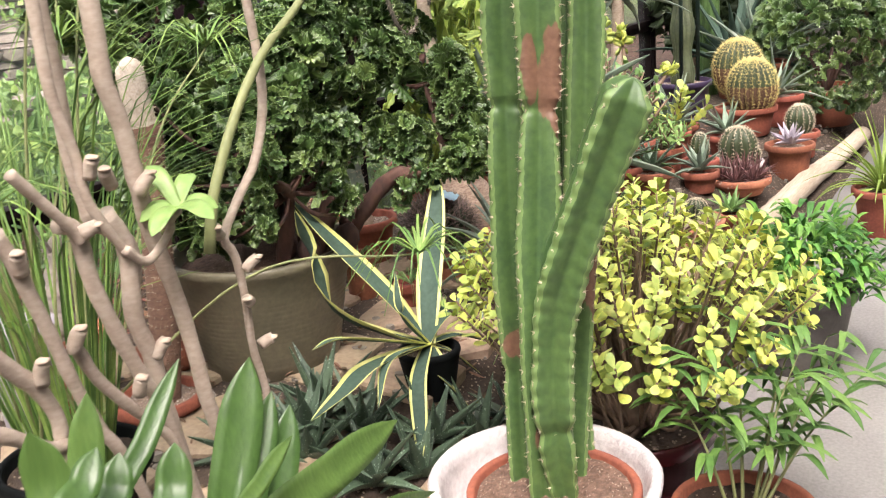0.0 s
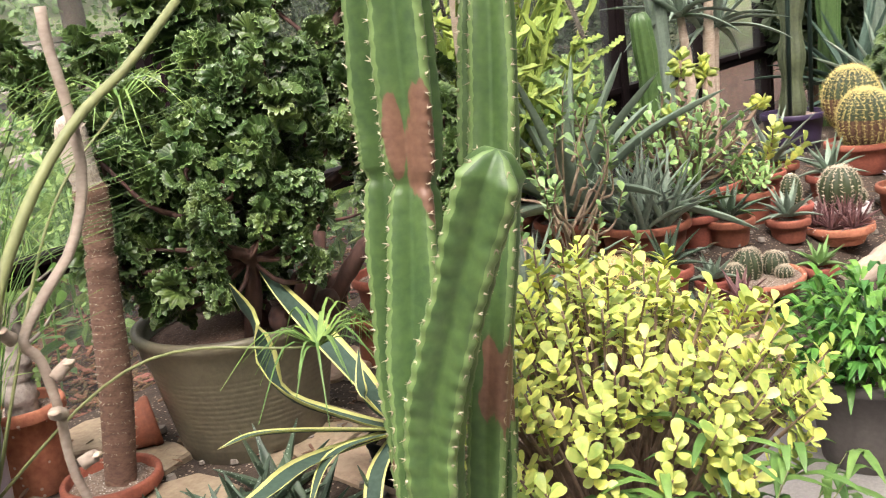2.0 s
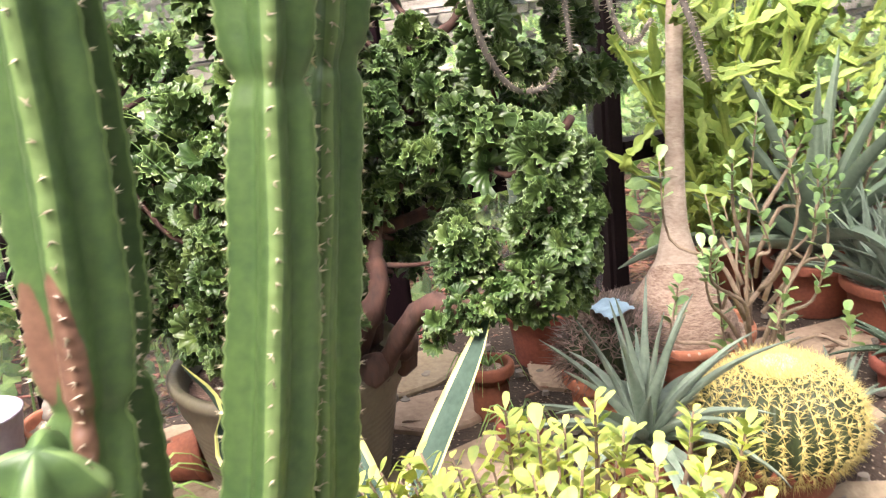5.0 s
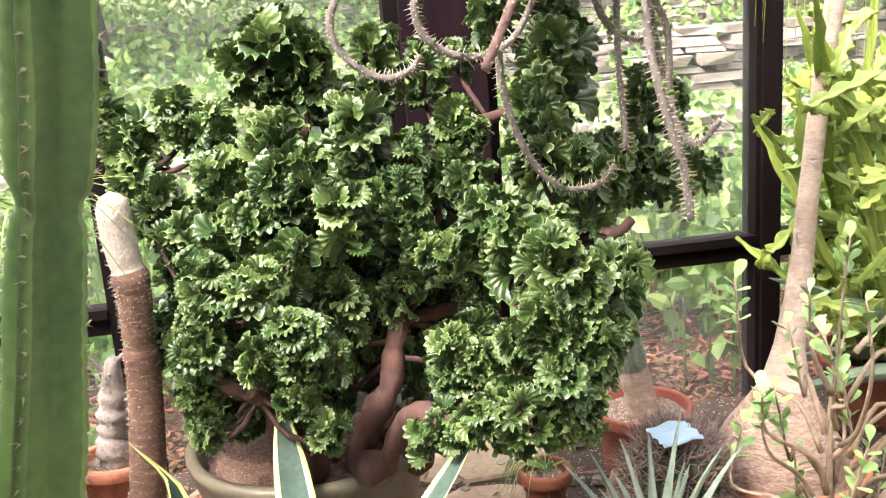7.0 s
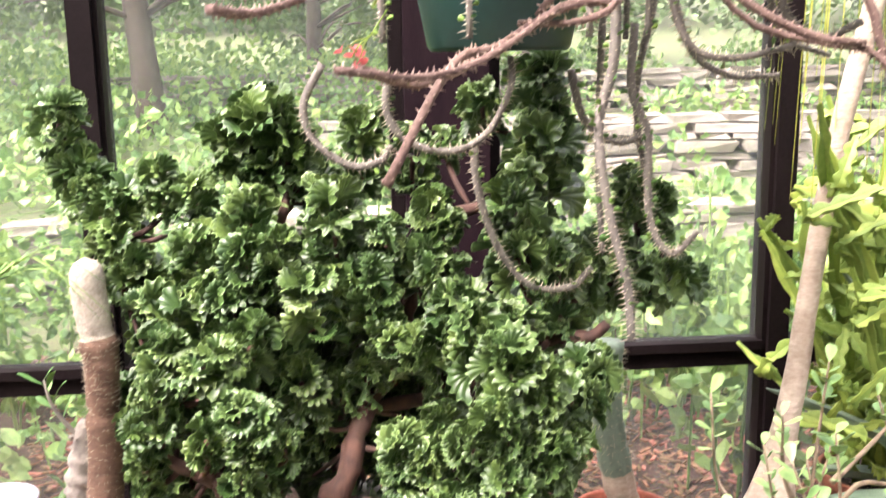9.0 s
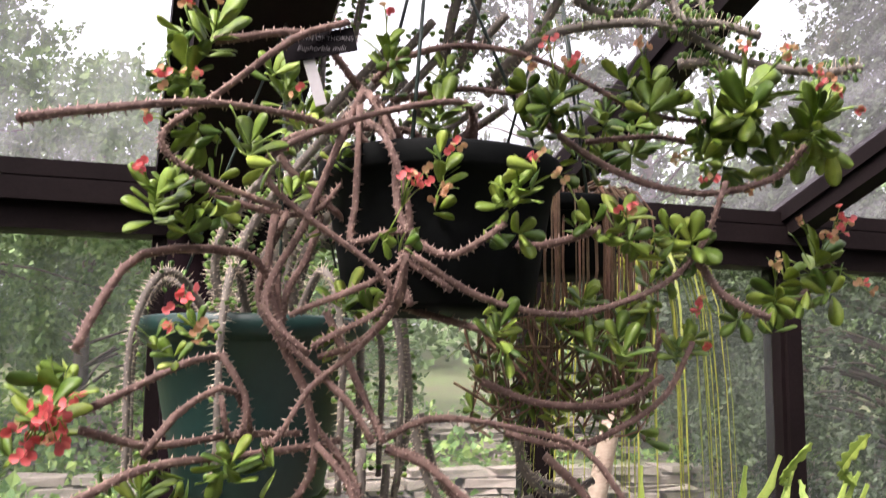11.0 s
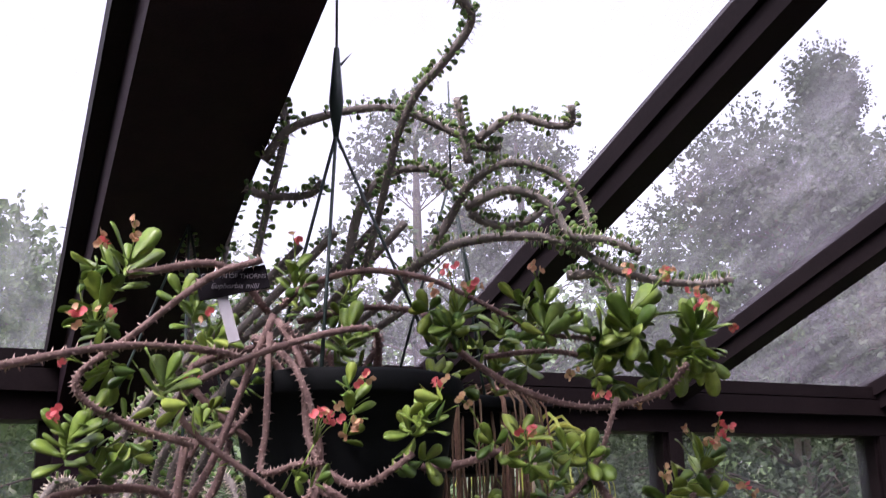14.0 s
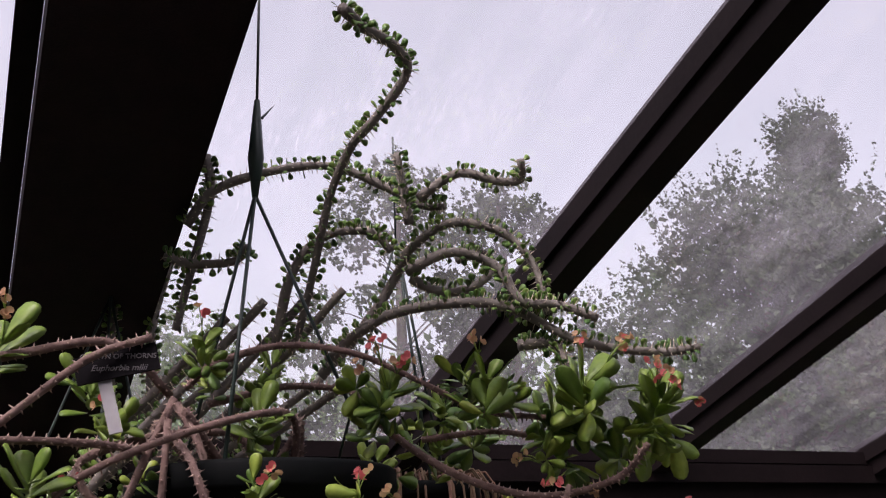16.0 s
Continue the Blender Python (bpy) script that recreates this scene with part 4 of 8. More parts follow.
    for rows, curl, dense in ((RIGHT_CRESTS, True, 1.0), (LEFT_CRESTS, True, 0.9), (SIDE_CRESTS, False, 0.9), (HEART_CRESTS, False, 1.0), (MIDDLE_CRESTS, False, 1.0), (CROWN_CRESTS, False, 1.0), (BACK_CRESTS, False, 0.9)):
        for row in rows:
            clad(*row, curl, dense)
    for x, y, z in ((-0.60, 2.55, 1.16), (-0.66, 2.58, 1.24), (-0.71, 2.63, 1.34), (-0.56, 2.52, 1.02), (-0.50, 2.46, 0.92), (-0.44, 2.40, 0.90), (-0.60, 2.50, 0.88)):
        clad(x, y, z, 0.03, -0.11, 0.058, False, 0.9)
    # the shaded heart of the bush
    for k in range(30):
        a = k * 2.4
        clad(-0.26 + 0.34 * math.cos(a) * math.sqrt(k / 30), 2.64 + 0.08 * math.sin(k * 3.7), 1.10 + 0.30 * math.sin(a) * math.sqrt(k / 30), 0.02, -0.12, 0.055, False, 0.8)
    part("crest_mass", mass, [M["crest"], M["crest_edge"]], ob, kind="stuff")


# ---- the tall columnar cactus in the white pot ----
def build_columnar_cactus():
    rng = random.Random(5)
    base = Vector((-1.08, 1.25, 0.02))
    ob = thing("columnar_cactus", base, "tall green ribbed columnar cactus in a pebbled white planter", "cactus")
    s = Shape()
    s.lathe([(0.17, 0), (0.175, 0.01), (0.205, 0.30), (0.215, 0.44), (0.232, 0.462), (0.236, 0.485), (0.228, 0.495), (0.214, 0.49), (0.208, 0.46), (0.195, 0.36), (0.1, 0.355)], 48, wobble=0.01)
    part("planter", s, M["white_pot"], ob, "pebble-textured white planter")
    add_pot(ob, 0.178, 0.10, M["terracotta"], soil="brown_grit", at=(0.015, -0.012, 0.357), below=0.018)
    s = Shape()
    s.lathe([(0.030, 0), (0.058, 0.02), (0.062, 0.05), (0.05, 0.085), (0.02, 0.10)], 9, wobble=0.4)
    chip = part("planter_stone", s, M["flag"], ob, "tan sandstone chip wedged in the planter", smooth=False)
    chip.matrix_local = pose(-0.155, 0.08, 0.36, 18, -24, 30)

    def column(points, radius, cuts=(), scars=(), ribs=4, name="column"):
        path = bezier(local(base, points), 150)
        c, sp = Shape(), Shape()
        length = sum((b - a).length for a, b in zip(path, path[1:]))

        def r_at(t):
            r = radius
            for cut in cuts:
                r *= 1 - 0.22 * math.exp(-((t - cut) / 0.013) ** 2) - 0.10 * math.exp(-((t - cut + 0.02) / 0.04) ** 2)
            r *= 0.64 + 0.36 * min(1, t / 0.3)
            r *= 1 + 0.022 * math.sin(t * length * 185) + 0.05 * math.sin(t * 17 + radius * 900)
            return r * (min(1, (1 - t) / 0.04) ** 0.5 if points[-1][2] < 2.0 else 1) + 0.004

        def star(a):
            k = abs(math.cos(ribs * a / 2))
            return 0.58 + 0.50 * k ** 1.9

        c.tube(path, r_at, ribs * 10, section=star)
        n = ribs * 10
        for i, q in enumerate(path):
            for r in range(ribs):
                at = i * n + r * 10
                out = (Vector(c.verts[at]) - q).normalized()
                along = (Vector(c.verts[i * n + (r * 10 + 1) % n]) - Vector(c.verts[i * n + (r * 10 - 1) % n])).normalized()
                bulge = 0.0014 * math.sin(i / 150 * length / 0.034 * 6.283 + r) + 0.0014 * math.sin(i * 0.31 + r * 2)
                for step, share in ((-2, 0.25), (-1, 0.6), (0, 1.0), (1, 0.6), (2, 0.25)):
                    j = i * n + (r * 10 + step) % n
                    c.verts[j] = tuple(Vector(c.verts[j]) + (out * bulge + along * (0.002 * math.sin(i * 0.23 + r * 1.7))) * share)
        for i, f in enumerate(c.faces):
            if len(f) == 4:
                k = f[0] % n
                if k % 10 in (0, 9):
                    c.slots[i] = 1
        # areoles with short pale spines along each rib
        steps = int(length / 0.034)
        for q in range(steps):
            t = (q + 0.5) / steps * 150
            i, u = int(t), t - int(t)
            for r in range(ribs):
                a = Vector(c.verts[i * n + r * 10]).lerp(Vector(c.verts[min(150, i + 1) * n + r * 10]), u)
                d = (a - path[i].lerp(path[min(150, i + 1)], u)).normalized()
                for _ in range(4):
                    sp.spike(a - d * 0.002, d + around(rng) * 0.8, rng.uniform(0.006, 0.013), 0.0016)
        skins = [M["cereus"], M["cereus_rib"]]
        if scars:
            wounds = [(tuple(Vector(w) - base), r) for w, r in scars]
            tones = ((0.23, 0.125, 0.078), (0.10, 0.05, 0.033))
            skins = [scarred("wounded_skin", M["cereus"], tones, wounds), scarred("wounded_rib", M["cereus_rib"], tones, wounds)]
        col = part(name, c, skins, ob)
        part("spine_coat", sp, M["spine"], col, kind="stuff")

    column([(-1.02, 1.33, 0.44), (-0.97, 1.35, 0.8), (-0.94, 1.355, 1.2), (-0.925, 1.355, 1.45), (-0.90, 1.33, 2.3)], 0.044, cuts=(0.17, 0.53), scars=(((-1.01, 1.31, 0.75), (0.05, 0.05, 0.03)),))
    column([(-1.07, 1.26, 0.44), (-1.055, 1.26, 0.75), (-1.01, 1.265, 1.0), (-0.975, 1.265, 1.22), (-0.962, 1.265, 1.38), (-0.95, 1.265, 1.7), (-0.93, 1.26, 2.3)], 0.045, cuts=(0.51,),
           scars=(((-1.012, 1.23, 1.32), (0.020, 0.05, 0.07)), ((-0.985, 1.22, 1.28), (0.017, 0.04, 0.11)), ((-1.06, 1.24, 0.60), (0.03, 0.05, 0.05))))
    column([(-0.97, 1.24, 0.44), (-0.88, 1.25, 0.80), (-0.795, 1.255, 1.15), (-0.745, 1.257, 1.45), (-0.715, 1.26, 1.75), (-0.68, 1.26, 2.35)], 0.043, cuts=(0.66,), scars=(((-0.855, 1.21, 0.84), (0.05, 0.05, 0.10)),))
    column([(-0.90, 1.25, 0.44), (-0.78, 1.31, 0.75), (-0.705, 1.345, 1.15), (-0.65, 1.355, 1.45), (-0.60, 1.36, 1.75), (-0.54, 1.36, 2.35)], 0.043, cuts=(0.30, 0.66), scars=(((-0.795, 1.28, 0.84), (0.045, 0.04, 0.09)),))
    column([(-1.05, 1.22, 0.44), (-1.06, 1.23, 0.65), (-1.05, 1.215, 0.87), (-1.045, 1.14, 1.08), (-1.033, 1.053, 1.295)], 0.047, cuts=(0.2,), name="arm")


# ---- rosettes ----
def rosette(ob, base, leaves, length, width, mat, rng, rise=(0.2, 1.2), droop=0.4, thick=0.008, channel=0.3, margin=None, teeth=0.0, name="leaf", at=(0, 0, 0), taper=1.0, segments=9):
    """Leaves fanning from one heart, each a mesh of its own. mat: the leaf's material, or leaf and margin."""
    mats = mat if isinstance(mat, list) else [mat]
    for k in range(leaves):
        a = k * 2.39996 + rng.uniform(-0.25, 0.25)
        f = k / max(1, leaves - 1)
        lift = rise[0] + (rise[1] - rise[0]) * f + rng.uniform(-0.12, 0.12)
        l = length * rng.uniform(0.75, 1.1)
        flat = Vector((math.cos(a), math.sin(a), 0))
        path, p, ang = [], Vector(at) + flat * 0.012, lift
        for i in range(segments + 1):
            path.append(p)
            d = flat * math.cos(ang) + Vector((0, 0, math.sin(ang)))
            p = p + d * (l / segments)
            ang -= droop * (1.2 - f) / segments * rng.uniform(0.6, 1.5) * 2
        s = Shape()
        s.blade(path, lambda t: width * (0.75 + 0.5 * math.sin(math.pi * min(1, t * 1.3 + 0.1))) * (1 - t ** 3) ** taper * (1 - 0.35 * t) + 0.0015,
                Vector((0, 0, 1)) if lift < 1.3 else -flat, thick, channel, margin)
        if teeth:
            for i in range(1, segments):
                for side in (-1, 1):
                    across = flat.cross(Vector((0, 0, 1))) * side
                    w = width * 0.5 * (1 - i / segments)
                    s.spike(path[i] + across * w, across, teeth, teeth * 0.35, len(mats) - 1)
        part(name, s, mats, ob)


def custom_leaf(ob, base, points, width, mats, up=(0, 0, 1), margin=None, thick=0.0035, channel=0.3, name="leaf", peak=0.35):
    path = bezier(local(base, points), 16)
    s = Shape()
    s.blade(path, (lambda t: width * (0.45 + 0.55 * math.sin(math.pi / 2 * t / peak) if t < peak else max(0.0, math.cos(math.pi / 2 * ((t - peak) / (1 - peak)) ** 1.5))) + 0.001) if peak > 0.5 else
            (lambda t: width * (math.sin(math.pi * (0.22 + 0.78 * t) if t > 0 else 0.7) ** 0.75 if t < 0.999 else 0.02) * (0.8 + 0.2 * math.sin(math.pi * t)) + 0.001), Vector(up), thick, channel, margin)
    part(name, s, mats, ob)


def build_variegated_agave():
    rng = random.Random(8)
    base = Vector((-0.40, 1.95, 0.27))
    ob = thing("variegated_agave", base, "variegated agave with cream-edged leaves in a black pot", "agave")
    add_pot(ob, 0.095, 0.15, M["black_pot"], lip=0.004, lip_height=0.02)
    mats, edge = [M["agave"], M["cream"]], (0.32, 1)
    heart = (-0.40, 1.95, 0.43)
    for pts, w in (([heart, (-0.43, 2.06, 0.58), (-0.45, 2.25, 0.76), (-0.46, 2.36, 0.875)], 0.090),
                   ([heart, (-0.52, 2.02, 0.50), (-0.66, 2.08, 0.62), (-0.68, 2.12, 0.80), (-0.74, 2.1, 0.92)], 0.088),
                   ([heart, (-0.30, 1.99, 0.58), (-0.15, 2.04, 0.76), (-0.055, 2.08, 0.88)], 0.080),
                   ([heart, (-0.33, 1.92, 0.50), (-0.13, 1.88, 0.48)], 0.050),
                   ([heart, (-0.31, 1.90, 0.43), (-0.17, 1.86, 0.36)], 0.042),
                   ([heart, (-0.75, 1.90, 0.51), (-0.93, 1.86, 0.52), (-1.13, 1.80, 0.55)], 0.066),
                   ([heart, (-0.57, 1.88, 0.40), (-0.66, 1.83, 0.30), (-0.72, 1.80, 0.22)], 0.050),
                   ([heart, (-0.43, 1.88, 0.34), (-0.36, 1.82, 0.18)], 0.055),
                   ([heart, (-0.72, 1.93, 0.57), (-0.89, 1.90, 0.64), (-1.00, 1.88, 0.66)], 0.036),
                   ([heart, (-0.49, 1.97, 0.55), (-0.46, 2.00, 0.67)], 0.034),
                   ([heart, (-0.32, 1.96, 0.47), (-0.23, 1.98, 0.52)], 0.030),
                   ([heart, (-0.70, 1.88, 0.51), (-0.85, 1.82, 0.45)], 0.030),
                   ([heart, (-0.35, 1.90, 0.39), (-0.28, 1.85, 0.30)], 0.034)):
        custom_leaf(ob, base, pts, w, mats, margin=edge)


# ---- cacti and succulents in small pots ----
def ribbed_ball(s, centre, radius, height, ribs, sides_per=6, sink=0.0, rows=16):
    """A ribbed globe; returns the points and outward ways of its areoles."""
    n, areoles = ribs * sides_per, []
    v, f = [], []
    for j in range(rows + 1):
        ph = -1.15 + (math.pi / 2 + 1.15) * j / rows
        for k in range(n):
            a = 2 * math.pi * k / n
            rib = 1 - 0.13 * (1 - abs(math.cos(ribs * a / 2)) ** 1.5) * (math.cos(ph) ** 0.5 if math.cos(ph) > 0 else 0)
            r = radius * max(0.0, math.cos(ph)) * rib
            z = height * math.sin(ph) - (sink * math.exp(-(r / (radius * 0.22)) ** 2))
            p = Vector((centre[0] + r * math.cos(a), centre[1] + r * math.sin(a), centre[2] + z))
            v.append(p)
            if k % sides_per == 0 and 2 <= j < rows:
                areoles.append((p, Vector((math.cos(a) * math.cos(ph), math.sin(a) * math.cos(ph), math.sin(ph) * radius / height + 0.1)).normalized()))
    for j in range(rows):
        for k in range(n):
            a, b = j * n + k, j * n + (k + 1) % n
            f.append((a, b, b + n, a + n))
    s.add(v, f)
    return areoles


def add_globe(ob, centre, radius, height, ribs, spine_mat, rng, length=0.03, per=6, width=0.0014, name="body", spread=0.9, mat="barrel", top=0, brown=0, rows=16):
    s, sp = Shape(), Shape()
    for p, d in ribbed_ball(s, centre, radius, height, ribs, sink=radius * 0.06, rows=rows):
        for _ in range(per):
            sp.spike(p - d * 0.002, d + around(rng) * spread, length * rng.uniform(0.6, 1.15), width)
    for _ in range(top):
        a, r = rng.uniform(0, 6.28), radius * 0.36 * math.sqrt(rng.random())
        p = Vector(centre) + Vector((r * math.cos(a), r * math.sin(a), height * 0.97 - 0.3 * r * r / radius))
        sp.spike(p, Vector((0, 0, 1)) + around(rng) * 0.8, length * rng.uniform(0.4, 0.9), width * 1.4)
    for i, f in enumerate(s.faces):
        s.slots[i] = 1 if f[0] < brown * ribs * 6 else 0
    body = part(name, s, [M[mat], M["barrel_base"]], ob)
    part("spine_coat", sp, M[spine_mat], body, kind="stuff")


def build_cacti():
    rng = random.Random(21)
    # the large golden barrel at the heart of the bed
    x, y = 0.63, 1.92
    ob = thing("golden_barrel_cactus", (x, y, bed_height(x, y)), "large golden barrel cactus with dense yellow spines in a terracotta bowl", "cactus")
    add_pot(ob, 0.17, 0.12, M["terracotta"], below=0.02, taper=0.8)
    add_globe(ob, (0, 0, 0.18), 0.205, 0.15, 30, "gold_spine", rng, 0.036, 11, 0.0017, top=1400, rows=22, spread=1.1)
    s = Shape()
    s.lathe([(0.055, 0.318), (0.05, 0.333), (0.03, 0.339), (0.005, 0.338)], 24, wobble=0.1)
    part("crown_wool", s, M["wool"], ob)
    # the spiny globe that a folded cloth lies on
    x, y = 0.50, 2.44
    ob = thing("spiny_barrel_cactus", (x, y, bed_height(x, y) - 0.01), "dark barrel cactus with long tangled spines in a low pot", "cactus")
    add_pot(ob, 0.14, 0.14, M["terra_old"], below=0.02, taper=0.8)
    add_globe(ob, (0, 0, 0.20), 0.13, 0.11, 18, "dark_spine", rng, 0.075, 7, 0.0027, top=90)
    # two golden barrels farther along
    ob = thing("golden_barrel_pair", (3.58, 2.05, bed_height(3.58, 2.05) - 0.02), "pair of golden barrel cacti in a large terracotta pot", "cactus")
    add_pot(ob, 0.19, 0.18, M["terracotta"], below=0.02, taper=0.75)
    add_globe(ob, (-0.05, -0.05, 0.30), 0.15, 0.175, 24, "gold_spine", rng, 0.030, 8, 0.0012, brown=10, rows=22, spread=1.0)
    add_globe(ob, (0.15, 0.09, 0.39), 0.155, 0.185, 24, "gold_spine", rng, 0.030, 8, 0.0012, brown=10, rows=22, spread=1.0)
    # small ball cacti
    for x, y, r, pr, ph, mat, lab in ((1.86, 1.92, 0.062, 0.0, 0.0, None, ""), (2.68, 1.86, 0.10, 0.14, 0.08, "white_pot", "round green ribbed cactus in a pale bowl"),
                                      (3.55, 1.72, 0.085, 0.12, 0.16, "terracotta", "grey woolly ball cactus in a terracotta pot")):
        if not mat:
            continue
        ob = thing("ball_cactus", (x, y, bed_height(x, y)), lab, "cactus", "small ball cacti")
        add_pot(ob, pr, ph, M[mat], below=0.02, taper=0.75)
        add_globe(ob, (0, 0, ph + r * 0.75), r, r * 1.15, 14, "spine", rng, 0.02, 6, 0.0018)
        if mat == "white_pot":
            add_globe(ob, (0.09, -0.06, ph + 0.02), 0.04, 0.045, 10, "spine", rng, 0.012, 4, 0.0012)
    x, y = 1.58, 1.83
    ob = thing("cactus_bowl", (x, y, bed_height(x, y)), "shallow terracotta bowl planted with five small green ball cacti", "cactus")
    add_pot(ob, 0.20, 0.07, M["terra_old"], below=0.012, taper=0.7, lip_height=0.02)
    for dx, dy, r, h in ((-0.02, 0.02, 0.06, 0.075), (0.08, -0.05, 0.055, 0.055), (-0.10, 0.04, 0.045, 0.05), (0.03, -0.11, 0.035, 0.03), (0.10, 0.06, 0.05, 0.055)):
        add_globe(ob, (dx, dy, 0.06 + h * 0.6), r, h, 13, "spine", rng, 0.012, 5, 0.0013, name="ball")
    x, y = 2.38, 1.98
    ob = thing("ribbed_cactus", (x, y, bed_height(x, y)), "small stubby green cactus in a terracotta pot", "cactus", "small ball cacti")
    add_pot(ob, 0.10, 0.10, M["terracotta"], below=0.015, taper=0.8)
    add_globe(ob, (0, 0, 0.15), 0.05, 0.09, 11, "spine", rng, 0.012, 5, 0.0015)
    # white woolly torch
    base = Vector((-0.865, 2.60, bed_height(-0.865, 2.60) - 0.05))
    ob = thing("woolly_torch_cactus", base, "white-tipped woolly column cactus with a corky brown base", "cactus")
    add_pot(ob, 0.135, 0.12, M["terracotta"], below=0.025, taper=0.8)
    path = bezier(local(base, [(-0.85, 2.59, 0.32), (-0.81, 2.58, 0.6), (-0.785, 2.585, 0.82), (-0.775, 2.57, 1.0), (-0.77, 2.565, 1.1), (-0.785, 2.57, 1.22), (-0.79, 2.572, 1.335)]), 60)

    def girth(t):
        r = (0.039 if t < 0.74 else 0.034) + 0.003 * math.sin(t * 9)
        for ring in (0.47, 0.74):
            r *= 1 - 0.22 * math.exp(-((t - ring) / 0.008) ** 2) + 0.10 * math.exp(-((t - ring + 0.03) / 0.02) ** 2)
        return r * max(0.0, 1 - max(0, (t - 0.93) / 0.07) ** 2) ** 0.5 + 0.001

    s = Shape()
    s.tube(path, girth, 44, section=lambda a: 1 + 0.03 * math.cos(22 * a))
    for i, f in enumerate(s.faces):
        s.slots[i] = 0 if (f[0] // 44) < 44 else 1
    col = part("column", s, [M["old_cactus"], M["wool"]], ob)
    sp = Shape()
    for i in range(3, 60):
        for k in range(26):
            a = Vector(s.verts[i * 44 + rng.randrange(44)])
            sp.spike(a, a - path[i] + around(rng) * 0.03, rng.uniform(0.006, 0.014), 0.0009)
    part("spine_coat", sp, M["spine"], col, kind="stuff")
    # the pale ribbed column behind the crest
    x, y = 0.56, 2.86
    base = Vector((x, y, bed_height(x, y)))
    ob = thing("grey_column_cactus", base, "leaning corky column cactus in a wide terracotta pot", "cactus")
    add_pot(ob, 0.15, 0.20, M["terracotta"], below=0.03, taper=0.75)
    path = bezier(local(base, [(0.57, 2.86, 0.47), (0.54, 2.86, 0.60), (0.50, 2.85, 0.80), (0.50, 2.85, 1.0)]), 24)
    s = Shape()
    s.tube(path, lambda t: 0.045 * (1 - 0.12 * math.sin(t * 22) ** 8), 30, section=lambda a: 1 + 0.07 * math.cos(9 * a))
    for i, f in enumerate(s.faces):
        s.slots[i] = 0 if (f[0] // 30) < 9 else 1
    col = part("column", s, [M["pony"], M["aloe"]], ob)
    sp = Shape()
    for i in range(10, 24):
        for k in range(18):
            a = Vector(s.verts[i * 30 + rng.randrange(30)])
            sp.spike(a, a - path[i] + around(rng) * 0.02, 0.02, 0.001)
    part("spine_coat", sp, M["spine"], col, kind="stuff")
    # the staked ribbed columns far along the bed
    base = Vector((4.1, 2.62, bed_height(4.1, 2.62)))
    ob = thing("staked_column_cactus", base, "tall dark ribbed cactus between green stakes, purple pot", "cactus")
    add_pot(ob, 0.20, 0.24, M["purple_pot"], below=0.03, taper=0.8)
    s = Shape()
    s.tube(bezier([(0, 0, 0.2), (0.02, 0, 0.7), (0.10, 0.02, 1.3), (0.14, 0.02, 1.9)], 30), lambda t: 0.075 + 0.012 * math.sin(t * 30), 40, section=lambda a: 0.8 + 0.2 * abs(math.cos(4.5 * a)))
    col = part("column", s, M["dark_rib"], ob, "dusky green ribbed stem")
    for q in ((-0.15, -0.04), (0.16, -0.06)):
        t = Shape()
        t.tube([(q[0], q[1], 0.2), (q[0] + 0.04, q[1], 1.9)], 0.014, 8)
        part("stake", t, M["cord"], ob)


build_crested_euphorbia()
build_columnar_cactus()
build_variegated_agave()
build_cacti()


# ---- foliage plants of the bed ----
def bush(ob, stems, leaf_mat, stem_mat, rng, leaf=(0.04, 0.02), per=14, radius=0.012, whorl=True, thick=0.28, name="foliage", rise=0.5, gap=0.02, top=1.0, singles=0):
    """Forked stems whose ends carry whorls of small plump leaves. stems: paths from the base."""
    green = Shape()
    for path in stems:
        pts, wood = bezier(path, 12), Shape()
        wood.tube(pts, lambda t: radius * (1.1 - 0.75 * t), 7, lumps=0.2)
        part("stem", wood, stem_mat, ob)
        length = sum((b - a).length for a, b in zip(pts, pts[1:]))
        for k in range(per):
            t = top - (k / per) * min(0.75, per * gap / length)
            i = min(11, max(0, int(t * 12)))
            p = pts[i].lerp(pts[i + 1], t * 12 - i)
            d = (pts[i + 1] - pts[max(0, i - 1)]).normalized()
            a = k * 2.4 + rng.uniform(-0.4, 0.4)
            side = d.orthogonal().normalized()
            side = Matrix.Rotation(a, 3, d) @ side
            out = side + d * (rise * rng.uniform(0.3, 1.6)) + Vector((0, 0, 0.15))
            l = leaf[0] * rng.uniform(0.6, 1.2)
            green.paddle(p, out, d, l, leaf[1] * l / leaf[0] * rng.uniform(0.85, 1.15), thick, bend=rng.uniform(-0.1, 0.25))
            if singles > 0 and k % 3 == 0:
                part("leaf", green, leaf_mat, ob)
                green, singles = Shape(), singles - 1
    part(name, green, leaf_mat, ob, kind="stuff", smooth=False)


def dome(rng, count, spread, height, base_z=0.0, low=0.45, fork=3, least=0.85):
    """Paths that fork from a few trunks into a rounded crown."""
    out = []
    for k in range(count):
        a, r = k * 2.39996 + rng.uniform(-0.3, 0.3), math.sqrt((k + 0.5) / count)
        root = Vector((0.05 * math.cos(a * fork), 0.05 * math.sin(a * fork), base_z))
        tip = Vector((spread[0] * r * math.cos(a), spread[1] * r * math.sin(a), base_z + height * (1 - (1 - low) * r * r) * rng.uniform(least, 1.08)))
        mid = root.lerp(tip, 0.5) + Vector((0, 0, -0.12 * height * r)) + around(rng) * 0.03
        out.append([root, mid, tip])
    return out


